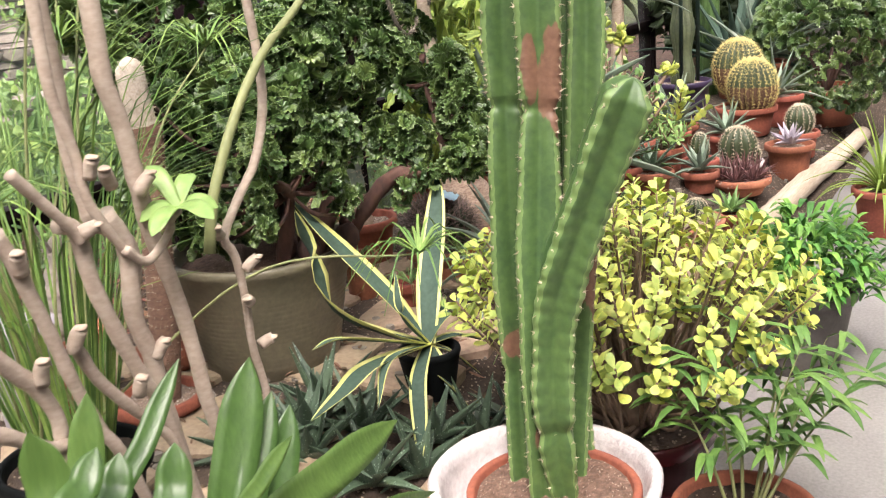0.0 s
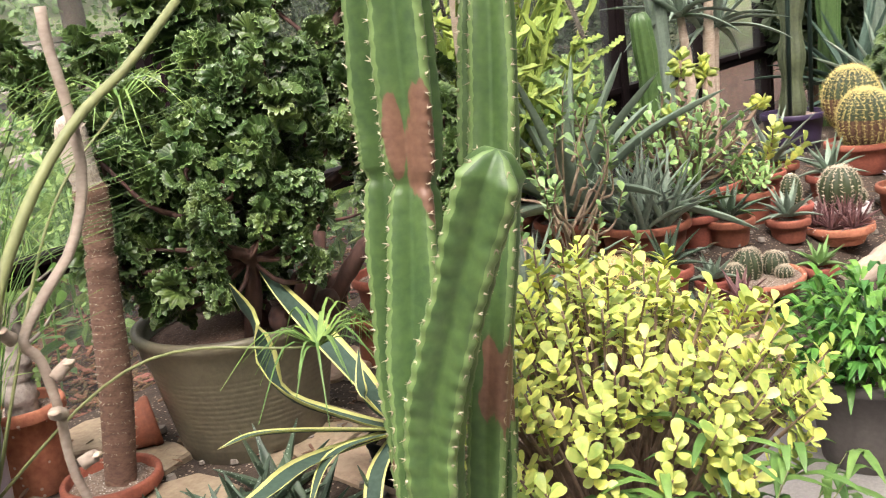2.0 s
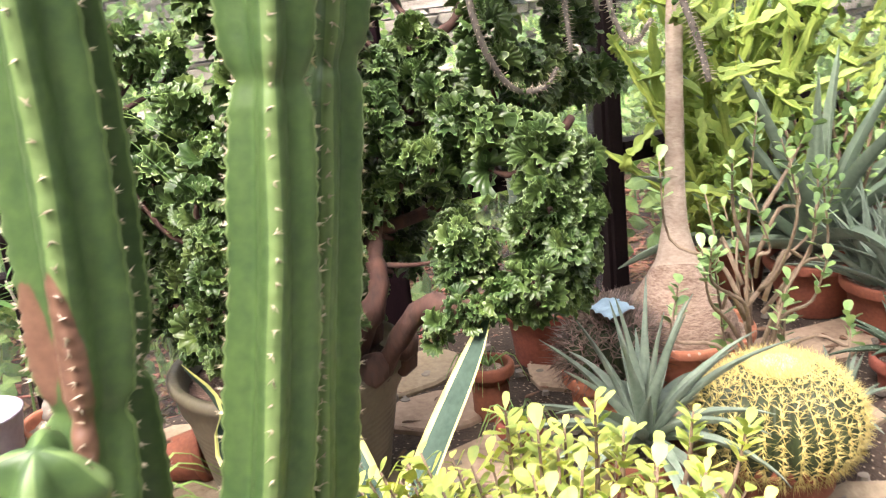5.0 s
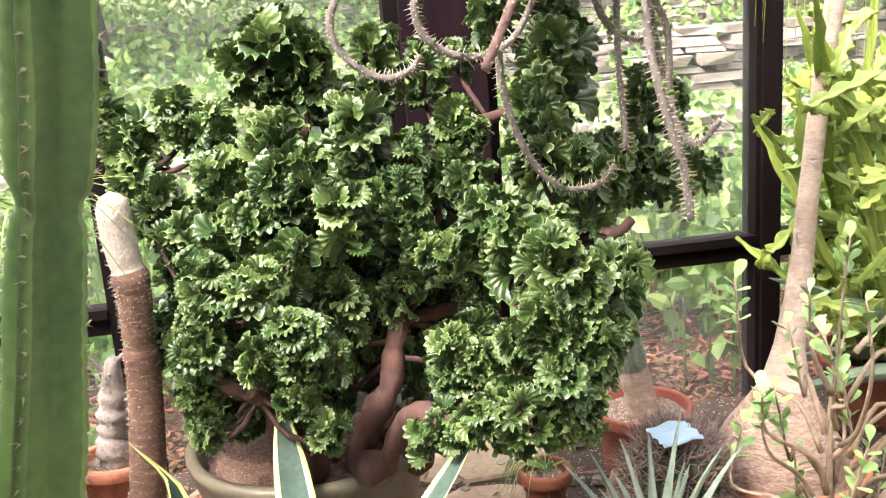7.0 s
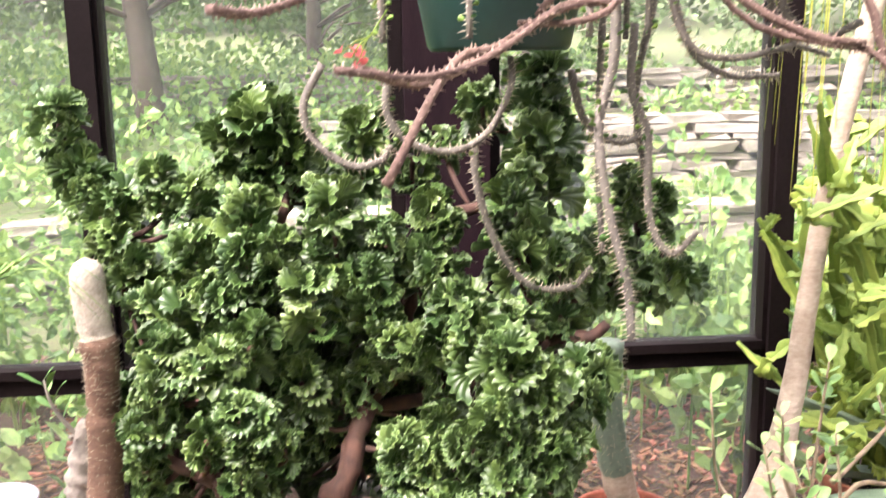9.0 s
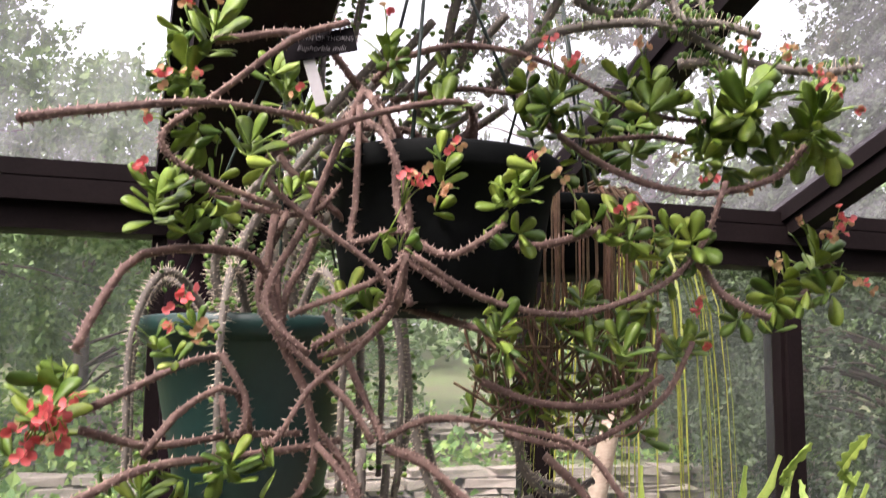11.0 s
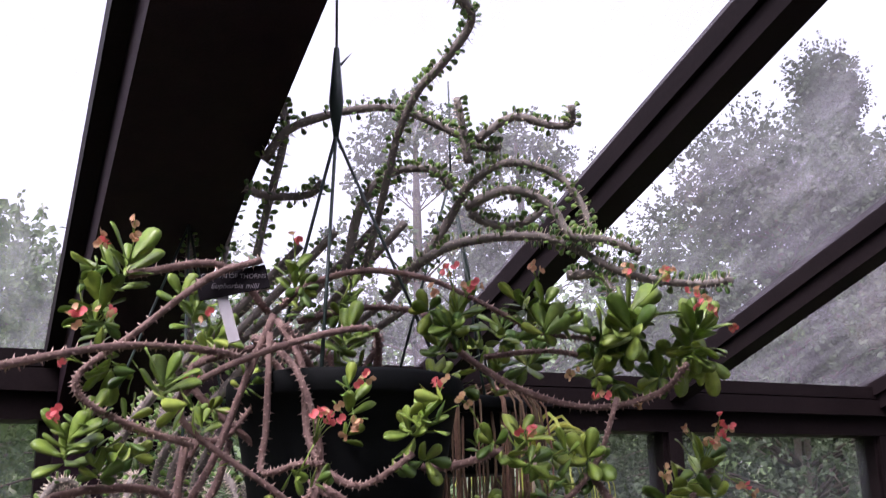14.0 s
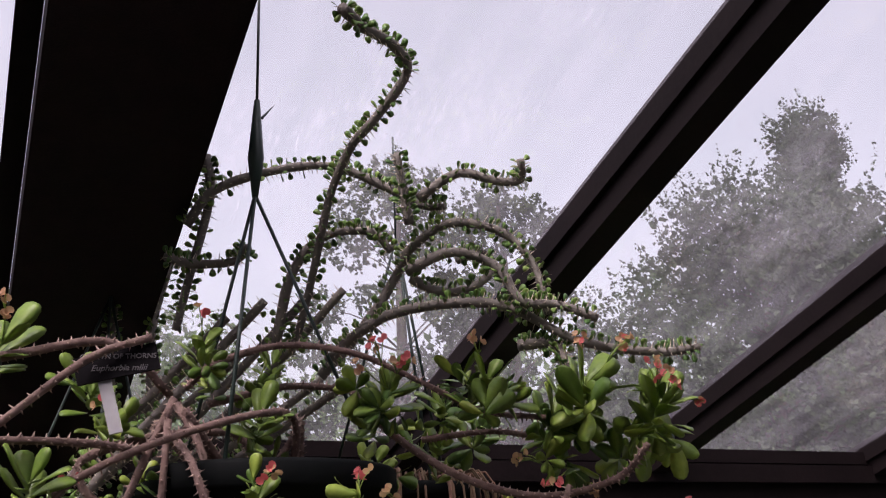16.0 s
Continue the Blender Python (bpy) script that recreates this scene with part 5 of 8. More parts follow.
def build_foliage():
    rng = random.Random(33)
    # golden jade in a maroon bowl
    base = Vector((-0.38, 1.33, 0.0))
    ob = thing("golden_jade_plant", base, "bushy jade plant with yellow-green leaves in a glossy maroon bowl", "jade plant")
    add_pot(ob, 0.22, 0.30, M["maroon"], soil="soil", lip=0.012, lip_height=0.045, taper=0.66)
    trunks = [[(0.05 * math.cos(a), 0.05 * math.sin(a), 0.26), (0.09 * math.cos(a), 0.09 * math.sin(a), 0.40), (0.17 * math.cos(a + 0.3), 0.17 * math.sin(a + 0.3), 0.58)] for a in (0.3, 1.4, 2.4, 3.5, 4.5, 5.5)]
    for path in trunks:
        s = Shape()
        s.tube(bezier(path, 10), lambda t: 0.024 * (1.1 - 0.5 * t), 9, lumps=0.2)
        part("trunk", s, M["jade_stem"], ob)
    bush(ob, dome(rng, 235, (0.46, 0.48), 0.60, 0.29, 0.68, least=0.66), M["jade_gold"], M["jade_stem"], rng, (0.039, 0.0215), 13, 0.0066, gap=0.0068, rise=0.30, thick=0.2)
    sprigs = ((0.01, 0.16, 0.945), (0.03, 0.10, 0.93), (0.17, 0.15, 0.915), (0.09, 0.12, 0.905), (0.33, 0.10, 0.865), (0.40, 0.05, 0.835), (0.18, 0.09, 0.885))
    bush(ob, [[(x * 0.6, y * 0.6, 0.60), (x * 0.9, y * 0.9, 0.74), (x, y, z)] for x, y, z in sprigs], M["jade_gold"], M["jade_stem"], rng, (0.040, 0.019), 18, 0.0058, gap=0.0055, rise=0.35, thick=0.2, name="tip_foliage")
    s = Shape()
    for k in range(5):
        a = k * 1.257
        s.paddle(Vector((-0.11, -0.13, 0.435)), Vector((math.cos(a), math.sin(a), 0.6)), Vector((0, 0, 1)), 0.022, 0.016, 0.1)
    part("flower", s, M["pink"], ob, "small pink blossom")
    # willow-leaved plant in the front terracotta pot
    base = Vector((-0.66, 0.96, -0.07))
    ob = thing("willow_leaved_plant", base, "slender upright plant with long narrow leaves in a terracotta pot", "potted plant")
    add_pot(ob, 0.165, 0.34, M["terracotta"], soil="soil")
    wood, green = Shape(), Shape()
    for k, (dx, dy, h) in enumerate(((0.30, -0.06, 0.42), (0.22, -0.16, 0.34), (0.10, -0.10, 0.40), (0.34, -0.20, 0.25), (0.02, 0.10, 0.38), (-0.02, 0.20, 0.36), (0.16, 0.06, 0.44), (0.40, -0.10, 0.30))):
        pts = bezier([(dx * 0.15, dy * 0.15, 0.31), (dx * 0.5, dy * 0.5, 0.31 + h * 0.55), (dx, dy, 0.31 + h)], 14)
        wood = Shape()
        wood.tube(pts, lambda t: 0.004 * (1.2 - t), 6)
        part("stalk", wood, M["green_bark"], ob)
        for i in range(4, 15):
            for _ in range(2 if i % 2 else 1):
                a = rng.uniform(0, 6.28)
                out = Vector((math.cos(a), math.sin(a), 0.35))
                l = rng.uniform(0.09, 0.17)
                q = [pts[i], pts[i] + out * l * 0.4 + Vector((0, 0, 0.012)), pts[i] + out * l * 0.75 - Vector((0, 0, 0.01)), pts[i] + out * l - Vector((0, 0, 0.04))]
                green.blade(bezier(q, 5), lambda t: 0.0185 * math.sin(math.pi * (0.08 + 0.9 * t)) + 0.001, (0, 0, 1), 0.001, 0.25)
    part("foliage", green, M["willow"], ob, kind="stuff")
    # lush plant in the grey pot beside the path
    base = Vector((0.78, 1.14, 0.0))
    ob = thing("lush_leafy_plant", base, "lush bright green leafy plant spilling over a grey pot", "potted plant")
    add_pot(ob, 0.20, 0.30, M["grey_pot"], soil="soil", taper=0.7)
    green = Shape()
    for _ in range(620):
        a, r = rng.uniform(0, 6.28), rng.random() ** 0.5
        p = Vector((0.26 * r * math.cos(a), 0.26 * r * math.sin(a), 0.27 + rng.uniform(0.02, 0.28) * (1.15 - 0.7 * r * r)))
        out = Vector((math.cos(a), math.sin(a), rng.uniform(-0.2, 1.1))) + around(rng) * 0.5
        l = rng.uniform(0.05, 0.11)
        out.normalize()
        green.blade(bezier([p, p + out * l * 0.5 + Vector((0, 0, 0.012)), p + out * l - Vector((0, 0, 0.02))], 4), lambda t: 0.024 * math.sin(math.pi * (0.1 + 0.88 * t)) + 0.001, (0, 0, 1), 0.001, 0.2)
    part("foliage", green, M["lush"], ob, kind="stuff")
    # the spider-like plant on the path's far side
    x, y = 2.5, 1.10
    ob = thing("grassy_succulent", (x, y, 0.0), "arching yellow-green grassy plant in a terracotta pot", "potted plant")
    add_pot(ob, 0.15, 0.24, M["terracotta"])
    rosette(ob, None, 46, 0.42, 0.018, M["dragon"], rng, (0.3, 1.4), 0.9, 0.003, 0.3, at=(0, 0, 0.22))

    # grey aloe among the stones
    base = Vector((0.28, 2.0, bed_height(0.28, 2.0)))
    ob = thing("grey_aloe", base, "grey-green aloe with slender toothed leaves in a terracotta pot", "aloe")
    add_pot(ob, 0.11, 0.15, M["terracotta"])
    rosette(ob, base, 40, 0.40, 0.029, M["aloe"], rng, (0.0, 1.5), 0.6, 0.008, 0.6, at=(0, 0, 0.17), teeth=0.004, taper=0.8)
    # dark spotted aloes before the olive pot
    for k, (x, y) in enumerate(((-0.80, 2.10), (-0.66, 2.16), (-0.90, 2.02), (-0.72, 1.98), (-0.98, 2.14), (-0.58, 1.84), (-0.72, 1.80), (-0.46, 1.76), (-0.30, 1.72), (-0.86, 1.86))):
        base = Vector((x, y, bed_height(x, y)))
        ob = thing("spotted_aloe", base, "low dark green spotted aloe growing in the bed", "aloe", "spotted aloes in the bed")
        rosette(ob, base, 15, 0.20, 0.034, M["aloe_dark"], rng, (0.15, 1.3), 0.25, 0.009, 0.5, at=(0, 0, 0.01), teeth=0.004, taper=0.8)
    # large blue aloe
    base = Vector((1.50, 2.62, bed_height(1.5, 2.62)))
    ob = thing("blue_aloe", base, "large blue-green aloe with tall curving leaves", "aloe")
    add_pot(ob, 0.17, 0.20, M["terracotta"])
    rosette(ob, base, 22, 0.78, 0.075, M["aloe_blue"], rng, (0.25, 1.5), 0.4, 0.02, 0.5, at=(0, 0, 0.22), teeth=0.006, taper=0.8, segments=12)
    # aloe in the wide terracotta pot
    base = Vector((1.56, 2.30, bed_height(1.56, 2.3)))
    ob = thing("clumping_aloe", base, "clump of thin grey-green aloe leaves in a terracotta pot", "aloe")
    add_pot(ob, 0.20, 0.19, M["terracotta"], taper=0.78)
    for k in range(7):
        a = k * 0.9
        rosette(ob, base, 12, 0.34, 0.026, M["aloe"], rng, (0.6, 1.5), 0.25, 0.008, 0.5, at=(0.11 * math.cos(a) * (k > 0), 0.11 * math.sin(a) * (k > 0), 0.17), taper=0.8)
    base = Vector((1.86, 2.22, bed_height(1.86, 2.22)))
    ob = thing("small_aloe", base, "small bright green aloe in a round terracotta pot", "aloe")
    add_pot(ob, 0.11, 0.15, M["terracotta"])
    rosette(ob, base, 16, 0.26, 0.036, M["strap"], rng, (0.1, 1.4), 0.4, 0.008, 0.5, at=(0, 0, 0.15), taper=0.8)
    # jade with yellow tips in a broad terracotta bowl
    base = Vector((2.18, 2.42, bed_height(2.18, 2.42)))
    ob = thing("jade_bush", base, "sprawling jade plant with yellowing tips in a broad terracotta bowl", "jade plant")
    add_pot(ob, 0.28, 0.22, M["terracotta"], soil="soil", taper=0.7)
    bush(ob, dome(rng, 34, (0.42, 0.34), 0.44, 0.20, 0.5), M["jade"], M["jade_stem"], rng, (0.05, 0.03), 13, 0.014)
    golden = [[(0.12, 0.0, 0.2), (0.24, -0.02, 0.5), (0.34, 0.02, 0.74)], [(0.1, 0.02, 0.2), (0.12, 0.05, 0.5), (0.16, 0.06, 0.78)], [(0.15, -0.05, 0.2), (0.36, -0.14, 0.4), (0.50, -0.20, 0.52)], [(-0.02, 0.02, 0.2), (-0.10, -0.02, 0.40), (-0.16, -0.04, 0.55)]]
    wood, green = Shape(), Shape()
    for path in golden:
        pts = bezier(path, 10)
        wood.tube(pts, lambda t: 0.016 * (1.1 - 0.6 * t), 7, lumps=0.2)
        for k in range(26):
            green.paddle(pts[-1] - (pts[-1] - pts[-2]) * (k / 14), around(rng) + Vector((0, 0, 0.5)), around(rng), rng.uniform(0.05, 0.08), rng.uniform(0.028, 0.042), 0.25)
    part("branchwork", wood, M["jade_stem"], ob)
    part("golden_foliage", green, M["jade_gold"], ob, "bright yellow leaf rosettes", kind="stuff")
    base = Vector((1.75, 2.75, bed_height(1.75, 2.75)))
    ob = thing("jade_bush", base, "green jade plant with glossy paddle leaves behind the aloes", "jade plant")
    add_pot(ob, 0.2, 0.2, M["terracotta"], soil="soil")
    bush(ob, dome(rng, 40, (0.40, 0.25), 0.55, 0.18, 0.5), M["jade"], M["jade_stem"], rng, (0.055, 0.034), 14, 0.014)
    # grey-stemmed young jade near the barrel
    base = Vector((0.74, 2.12, bed_height(0.74, 2.12)))
    ob = thing("young_jade_tree", base, "small jade tree with bare twisting stems in a terracotta pot", "jade plant")
    add_pot(ob, 0.13, 0.16, M["terracotta"])
    paths = [[(0, 0, 0.14), (0.0, 0.02, 0.36), (0.01, 0.02, 0.60), (0.02, 0.0, 0.86)], [(0, 0, 0.16), (0.06, -0.03, 0.34), (0.16, -0.06, 0.52), (0.19, -0.04, 0.70)],
             [(0, 0, 0.18), (-0.08, 0.0, 0.32), (-0.18, -0.04, 0.42), (-0.20, -0.04, 0.56)], [(0.0, 0.02, 0.34), (0.10, 0.0, 0.44), (0.24, 0.02, 0.50), (0.32, 0.0, 0.62)],
             [(0.02, 0, 0.18), (0.12, -0.10, 0.26), (0.20, -0.14, 0.22), (0.22, -0.12, 0.30)], [(0, 0.02, 0.5), (-0.06, 0.0, 0.62), (-0.08, -0.02, 0.76)],
             [(0.04, 0.0, 0.6), (0.14, 0.02, 0.68), (0.26, 0.04, 0.80)], [(0, 0, 0.2), (0.04, 0.1, 0.4), (0.12, 0.16, 0.62)]]
    for k in range(16):
        a, h = k * 2.4, 0.16 + 0.04 * (k % 9)
        reach = 0.10 + 0.014 * k
        p = Vector((0.10 * math.cos(a) * 0.3, 0.10 * math.sin(a) * 0.3, h))
        out = Vector((math.cos(a) * reach, math.sin(a) * reach * 0.7, 0))
        paths.append([p, p + out * 0.35 + Vector((0, 0, 0.10)) + around(rng) * 0.03, p + out * 0.7 + Vector((0, 0, 0.02 + 0.012 * k)) + around(rng) * 0.04, p + out * 0.8 + Vector((0, 0, 0.16 + 0.014 * k)) + around(rng) * 0.03])
    bush(ob, paths, M["jade"], M["pale_stem"], rng, (0.042, 0.025), 10, 0.0065, gap=0.010)
    # low green succulent
    base = Vector((2.30, 2.15, bed_height(2.3, 2.15)))
    ob = thing("green_succulent", base, "small bushy green succulent in a terracotta pot", "succulent")
    add_pot(ob, 0.12, 0.16, M["terracotta"])
    bush(ob, dome(rng, 22, (0.15, 0.15), 0.17, 0.14, 0.5), M["jade"], M["jade_stem"], rng, (0.05, 0.018), 14, 0.008)
    base = Vector((2.62, 2.22, bed_height(2.62, 2.22)))
    ob = thing("golden_jade_sprig", base, "spindly jade with yellow leaf clusters in a terracotta pot", "jade plant")
    add_pot(ob, 0.12, 0.18, M["terracotta"])
    bush(ob, [[(0, 0, 0.15), (0.03, -0.04, 0.28), (0.0, -0.07, 0.40)], [(0, 0, 0.15), (0.10, 0.0, 0.26), (0.20, -0.04, 0.36)], [(0, 0, 0.15), (-0.05, 0.05, 0.22), (-0.10, 0.02, 0.32)], [(0, 0, 0.15), (0.1, -0.1, 0.2), (0.18, -0.16, 0.3)]],
         M["jade_gold"], M["jade_stem"], rng, (0.06, 0.032), 18, 0.009)
    # maroon bromeliad and a small agave in pots
    base = Vector((2.45, 1.79, bed_height(2.45, 1.79)))
    ob = thing("maroon_bromeliad", base, "spiky maroon bromeliad in a shallow terracotta bowl", "bromeliad")
    add_pot(ob, 0.16, 0.09, M["terra_old"])
    for k in range(6):
        a = k * 1.05
        rosette(ob, base, 22, 0.13, 0.013, M["dyckia"], rng, (0.2, 1.5), 0.2, 0.004, 0.4, at=(0.09 * math.cos(a), 0.09 * math.sin(a), 0.08), taper=0.8)
    base = Vector((3.1, 1.68, bed_height(3.1, 1.68)))
    ob = thing("small_agave", base, "small silvery agave in a terracotta pot", "agave")
    add_pot(ob, 0.14, 0.20, M["terracotta"])
    rosette(ob, base, 16, 0.13, 0.04, M["lilac_pot"], rng, (0.3, 1.4), 0.1, 0.006, 0.4, at=(0, 0, 0.2), taper=0.8)
    base = Vector((4.55, 2.2, bed_height(4.55, 2.2)))
    ob = thing("yellow_aloe", base, "aloe with upright pale green leaves in a terracotta pot", "aloe")
    add_pot(ob, 0.2, 0.3, M["terracotta"])
    rosette(ob, base, 20, 0.5, 0.06, M["aloe"], rng, (0.3, 1.4), 0.2, 0.012, 0.5, at=(0, 0, 0.3), taper=0.8)

    # ponytail palm with its swollen foot
    base = Vector((0.90, 2.55, bed_height(0.9, 2.55)))
    ob = thing("ponytail_palm", base, "ponytail palm with a swollen cracked foot and slim leaning trunk", "palm")
    add_pot(ob, 0.21, 0.15, M["terra_old"], at=(-0.07, -0.05, 0), lip_height=0.03, taper=0.8)
    s = Shape()
    axis = bezier(local(base, [(0.81, 2.50, 0.40), (0.815, 2.51, 0.50), (0.84, 2.54, 0.62), (0.885, 2.60, 0.74), (0.96, 2.68, 0.95), (0.99, 2.71, 1.10), (1.06, 2.78, 1.38), (1.12, 2.82, 1.62), (1.20, 2.85, 1.90), (1.26, 2.86, 2.12), (1.30, 2.86, 2.32)]), 54)

    def foot(t):
        z = axis[min(54, int(round(t * 54)))].z + base.z
        return 0.027 + 0.125 / (1 + math.exp((z - 0.575) / 0.045)) + 0.030 * math.exp(-max(0, z - 0.58) / 0.16)

    s.tube(axis, foot, 28, lumps=0.06)
    for i, f in enumerate(s.faces):
        s.slots[i] = 1 if (f[0] // 28) < 11 else 0
    part("trunk", s, [M["pony"], M["caudex"]], ob)
    s = Shape()
    top = axis[-1]
    for k in range(34):
        a, l = rng.uniform(0, 6.28), rng.uniform(0.5, 1.2)
        flat = Vector((math.cos(a), math.sin(a), 0))
        reach = rng.uniform(0.05, 0.34)
        h = rng.uniform(0.02, 0.10)
        s.blade(bezier([top, top + flat * reach * 0.5 + Vector((0, 0, h)), top + flat * reach + Vector((0, 0, -0.12)), top + flat * reach * 1.15 - Vector((0, 0, l))], 9), lambda t: 0.013 * (1 - t) + 0.002, flat + around(rng) * 0.5, 0.0012, 0.3)
    part("foliage", s, M["yellow_strand"], ob, "long drooping yellow-green strap leaves", kind="stuff")

    # yellow-green wavy-edged euphorbia against the glass
    base = Vector((1.40, 2.98, bed_height(1.4, 2.98)))
    ob = thing("wavy_euphorbia", base, "thicket of yellow-green wavy-winged euphorbia stems", "euphorbia")
    add_pot(ob, 0.2, 0.22, M["terracotta"], soil="soil")
    s = Shape()

    def wing(path, w):
        n = 30
        pts = bezier(path, n)
        for k in range(3):
            v, f = [], []
            for i, p in enumerate(pts):
                d = (pts[min(i + 1, n)] - pts[max(i - 1, 0)]).normalized()
                out = Matrix.Rotation(k * 2.094 + 0.4, 3, d) @ d.orthogonal().normalized()
                ww = w * (0.34 + 0.66 * abs(math.sin(i * 0.75 + k * 1.0))) * (1 if i < n - 1 else 0.4)
                side = d.cross(out) * 0.004
                v += [p - side, p + out * ww * 0.85 - side * 0.5, p + out * ww, p + out * ww * 0.85 + side * 0.5, p + side]
            for i in range(n):
                a = i * 5
                f += [(a + q, a + q + 1, a + q + 6, a + q + 5) for q in range(4)]
            s.add(v, f)

    for k in range(58):
        root = Vector((rng.uniform(-0.08, 0.08), rng.uniform(-0.06, 0.06), 0.18))
        tip = Vector((rng.uniform(-0.45, 0.85), rng.uniform(-0.36, 0.20), rng.uniform(0.30, 1.5)))
        mid = root.lerp(tip, 0.5) + around(rng) * 0.10
        wing([root, mid, tip], rng.uniform(0.018, 0.028))
        for _ in range(4):
            q = mid.lerp(tip, rng.uniform(-0.3, 1.0))
            wing([q, q + Vector((rng.uniform(-0.10, 0.10), rng.uniform(-0.10, 0.04), rng.uniform(0.0, 0.06))), q + Vector((rng.uniform(-0.17, 0.17), rng.uniform(-0.14, 0.04), rng.uniform(0.02, 0.17)))], rng.uniform(0.016, 0.026))
    part("thicket", s, M["dragon"], ob, kind="stuff")

    # smooth-stemmed shrub with cut stubs
    base = Vector((-1.42, 1.66, 0.0))
    base.z = bed_height(base.x, base.y)
    ob = thing("stubby_shrub", base, "bare tan-barked shrub with cut stubs and one leaf whorl", "shrub")
    add_pot(ob, 0.19, 0.26, M["terracotta"], soil="soil")
    stems = (([(-1.65, 1.66, 1.57), (-1.65, 1.66, 1.44), (-1.65, 1.66, 1.39), (-1.63, 1.66, 1.31), (-1.62, 1.66, 1.22), (-1.61, 1.66, 1.14), (-1.58, 1.66, 1.02), (-1.56, 1.66, 0.90), (-1.55, 1.66, 0.81), (-1.51, 1.66, 0.63)], 0.024),
             ([(-1.71, 1.64, 1.20), (-1.68, 1.64, 1.13), (-1.69, 1.64, 1.03), (-1.67, 1.64, 0.95), (-1.66, 1.64, 0.86), (-1.64, 1.64, 0.73), (-1.64, 1.64, 0.61)], 0.024),
             ([(-1.81, 1.62, 1.21), (-1.78, 1.62, 1.19), (-1.77, 1.62, 1.11), (-1.74, 1.62, 1.01), (-1.71, 1.62, 0.93), (-1.67, 1.62, 0.82)], 0.021),
             ([(-1.88, 1.60, 1.30), (-1.84, 1.60, 1.25), (-1.80, 1.60, 1.20), (-1.79, 1.60, 1.18)], 0.014),
             ([(-1.73, 1.68, 1.58), (-1.72, 1.68, 1.45), (-1.72, 1.68, 1.29), (-1.71, 1.68, 1.22), (-1.70, 1.68, 1.18), (-1.64, 1.68, 1.13), (-1.64, 1.68, 1.06)], 0.021),
             ([(-1.77, 1.63, 1.56), (-1.77, 1.63, 1.50), (-1.77, 1.63, 1.39), (-1.75, 1.63, 1.30), (-1.74, 1.63, 1.22), (-1.69, 1.63, 1.13)], 0.015),
             ([(-1.30, 1.67, 1.56), (-1.30, 1.67, 1.50), (-1.29, 1.67, 1.41), (-1.29, 1.67, 1.30), (-1.33, 1.67, 1.20), (-1.39, 1.67, 1.14), (-1.44, 1.67, 1.08), (-1.42, 1.67, 1.04), (-1.41, 1.67, 0.95), (-1.41, 1.67, 0.86), (-1.39, 1.67, 0.75), (-1.40, 1.67, 0.59)], 0.014),
             ([(-1.98, 1.58, 1.09), (-1.95, 1.58, 1.05), (-1.92, 1.58, 1.01), (-1.90, 1.58, 0.96), (-1.90, 1.58, 0.91), (-1.89, 1.58, 0.83)], 0.019),
             ([(-2.01, 1.57, 0.99), (-1.98, 1.57, 0.97), (-1.93, 1.57, 0.93), (-1.90, 1.57, 0.92)], 0.018),
             ([(-1.92, 1.60, 1.23), (-1.90, 1.60, 1.18), (-1.89, 1.60, 1.14), (-1.87, 1.60, 1.07), (-1.85, 1.60, 0.99), (-1.82, 1.60, 0.90), (-1.78, 1.60, 0.81)], 0.018),
             ([(-1.83, 1.61, 1.04), (-1.80, 1.61, 0.97), (-1.75, 1.61, 0.90), (-1.72, 1.61, 0.86), (-1.67, 1.61, 0.77)], 0.015),
             ([(-1.70, 1.62, 1.14), (-1.66, 1.62, 1.11), (-1.61, 1.62, 1.14), (-1.60, 1.62, 1.16), (-1.58, 1.62, 1.17)], 0.012))
    for pts, r in stems:
        if pts[-1][2] < 0.84:
            pts = [*pts, ((pts[-1][0] - 1.5) / 2, 1.64, 0.40)]
        s = Shape()
        s.tube(bezier(local(base, pts), 34), lambda t, r=r: r * (0.66 - 0.14 * t), 12, lumps=0.14)
        part("stem", s, M["tan_bark"], ob)
    for x, y, z, dx, dz in ((-1.74, 1.62, 1.26, 0.000, 0.030), (-1.67, 1.66, 1.23, -0.020, 0.030), (-1.64, 1.64, 1.21, 0.020, 0.030), (-1.84, 1.60, 1.03, 0.010, 0.035), (-1.67, 1.63, 0.95, 0.012, 0.025), (-1.74, 1.60, 0.92, 0.000, 0.030), (-1.92, 1.57, 1.02, 0.000, 0.035), (-1.46, 1.66, 1.09, -0.020, 0.020), (-1.41, 1.66, 1.01, 0.020, 0.020), (-1.90, 1.59, 1.17, -0.010, 0.030), (-1.79, 1.60, 1.19, 0.020, 0.010), (-1.40, 1.66, 0.86, 0.020, 0.010), (-1.41, 1.66, 0.95, -0.020, 0.012)):
        p, s, tips = Vector((x, y, z)) - base, Shape(), Shape()
        s.tube(bezier([p, p + Vector((dx, -0.01, dz)) * 0.6, p + Vector((dx, -0.015, dz))], 5), lambda t: 0.0115 - 0.001 * t, 9, lumps=0.2)
        stub = part("stub", s, M["tan_bark"], ob)
        tips.lathe([(0.0105, 0), (0.0105, 0.003), (0.005, 0.005)], 10, p + Vector((dx, -0.015, dz)), wobble=0.3)
        part("cut_end", tips, M["pony"], stub)
    s = Shape()
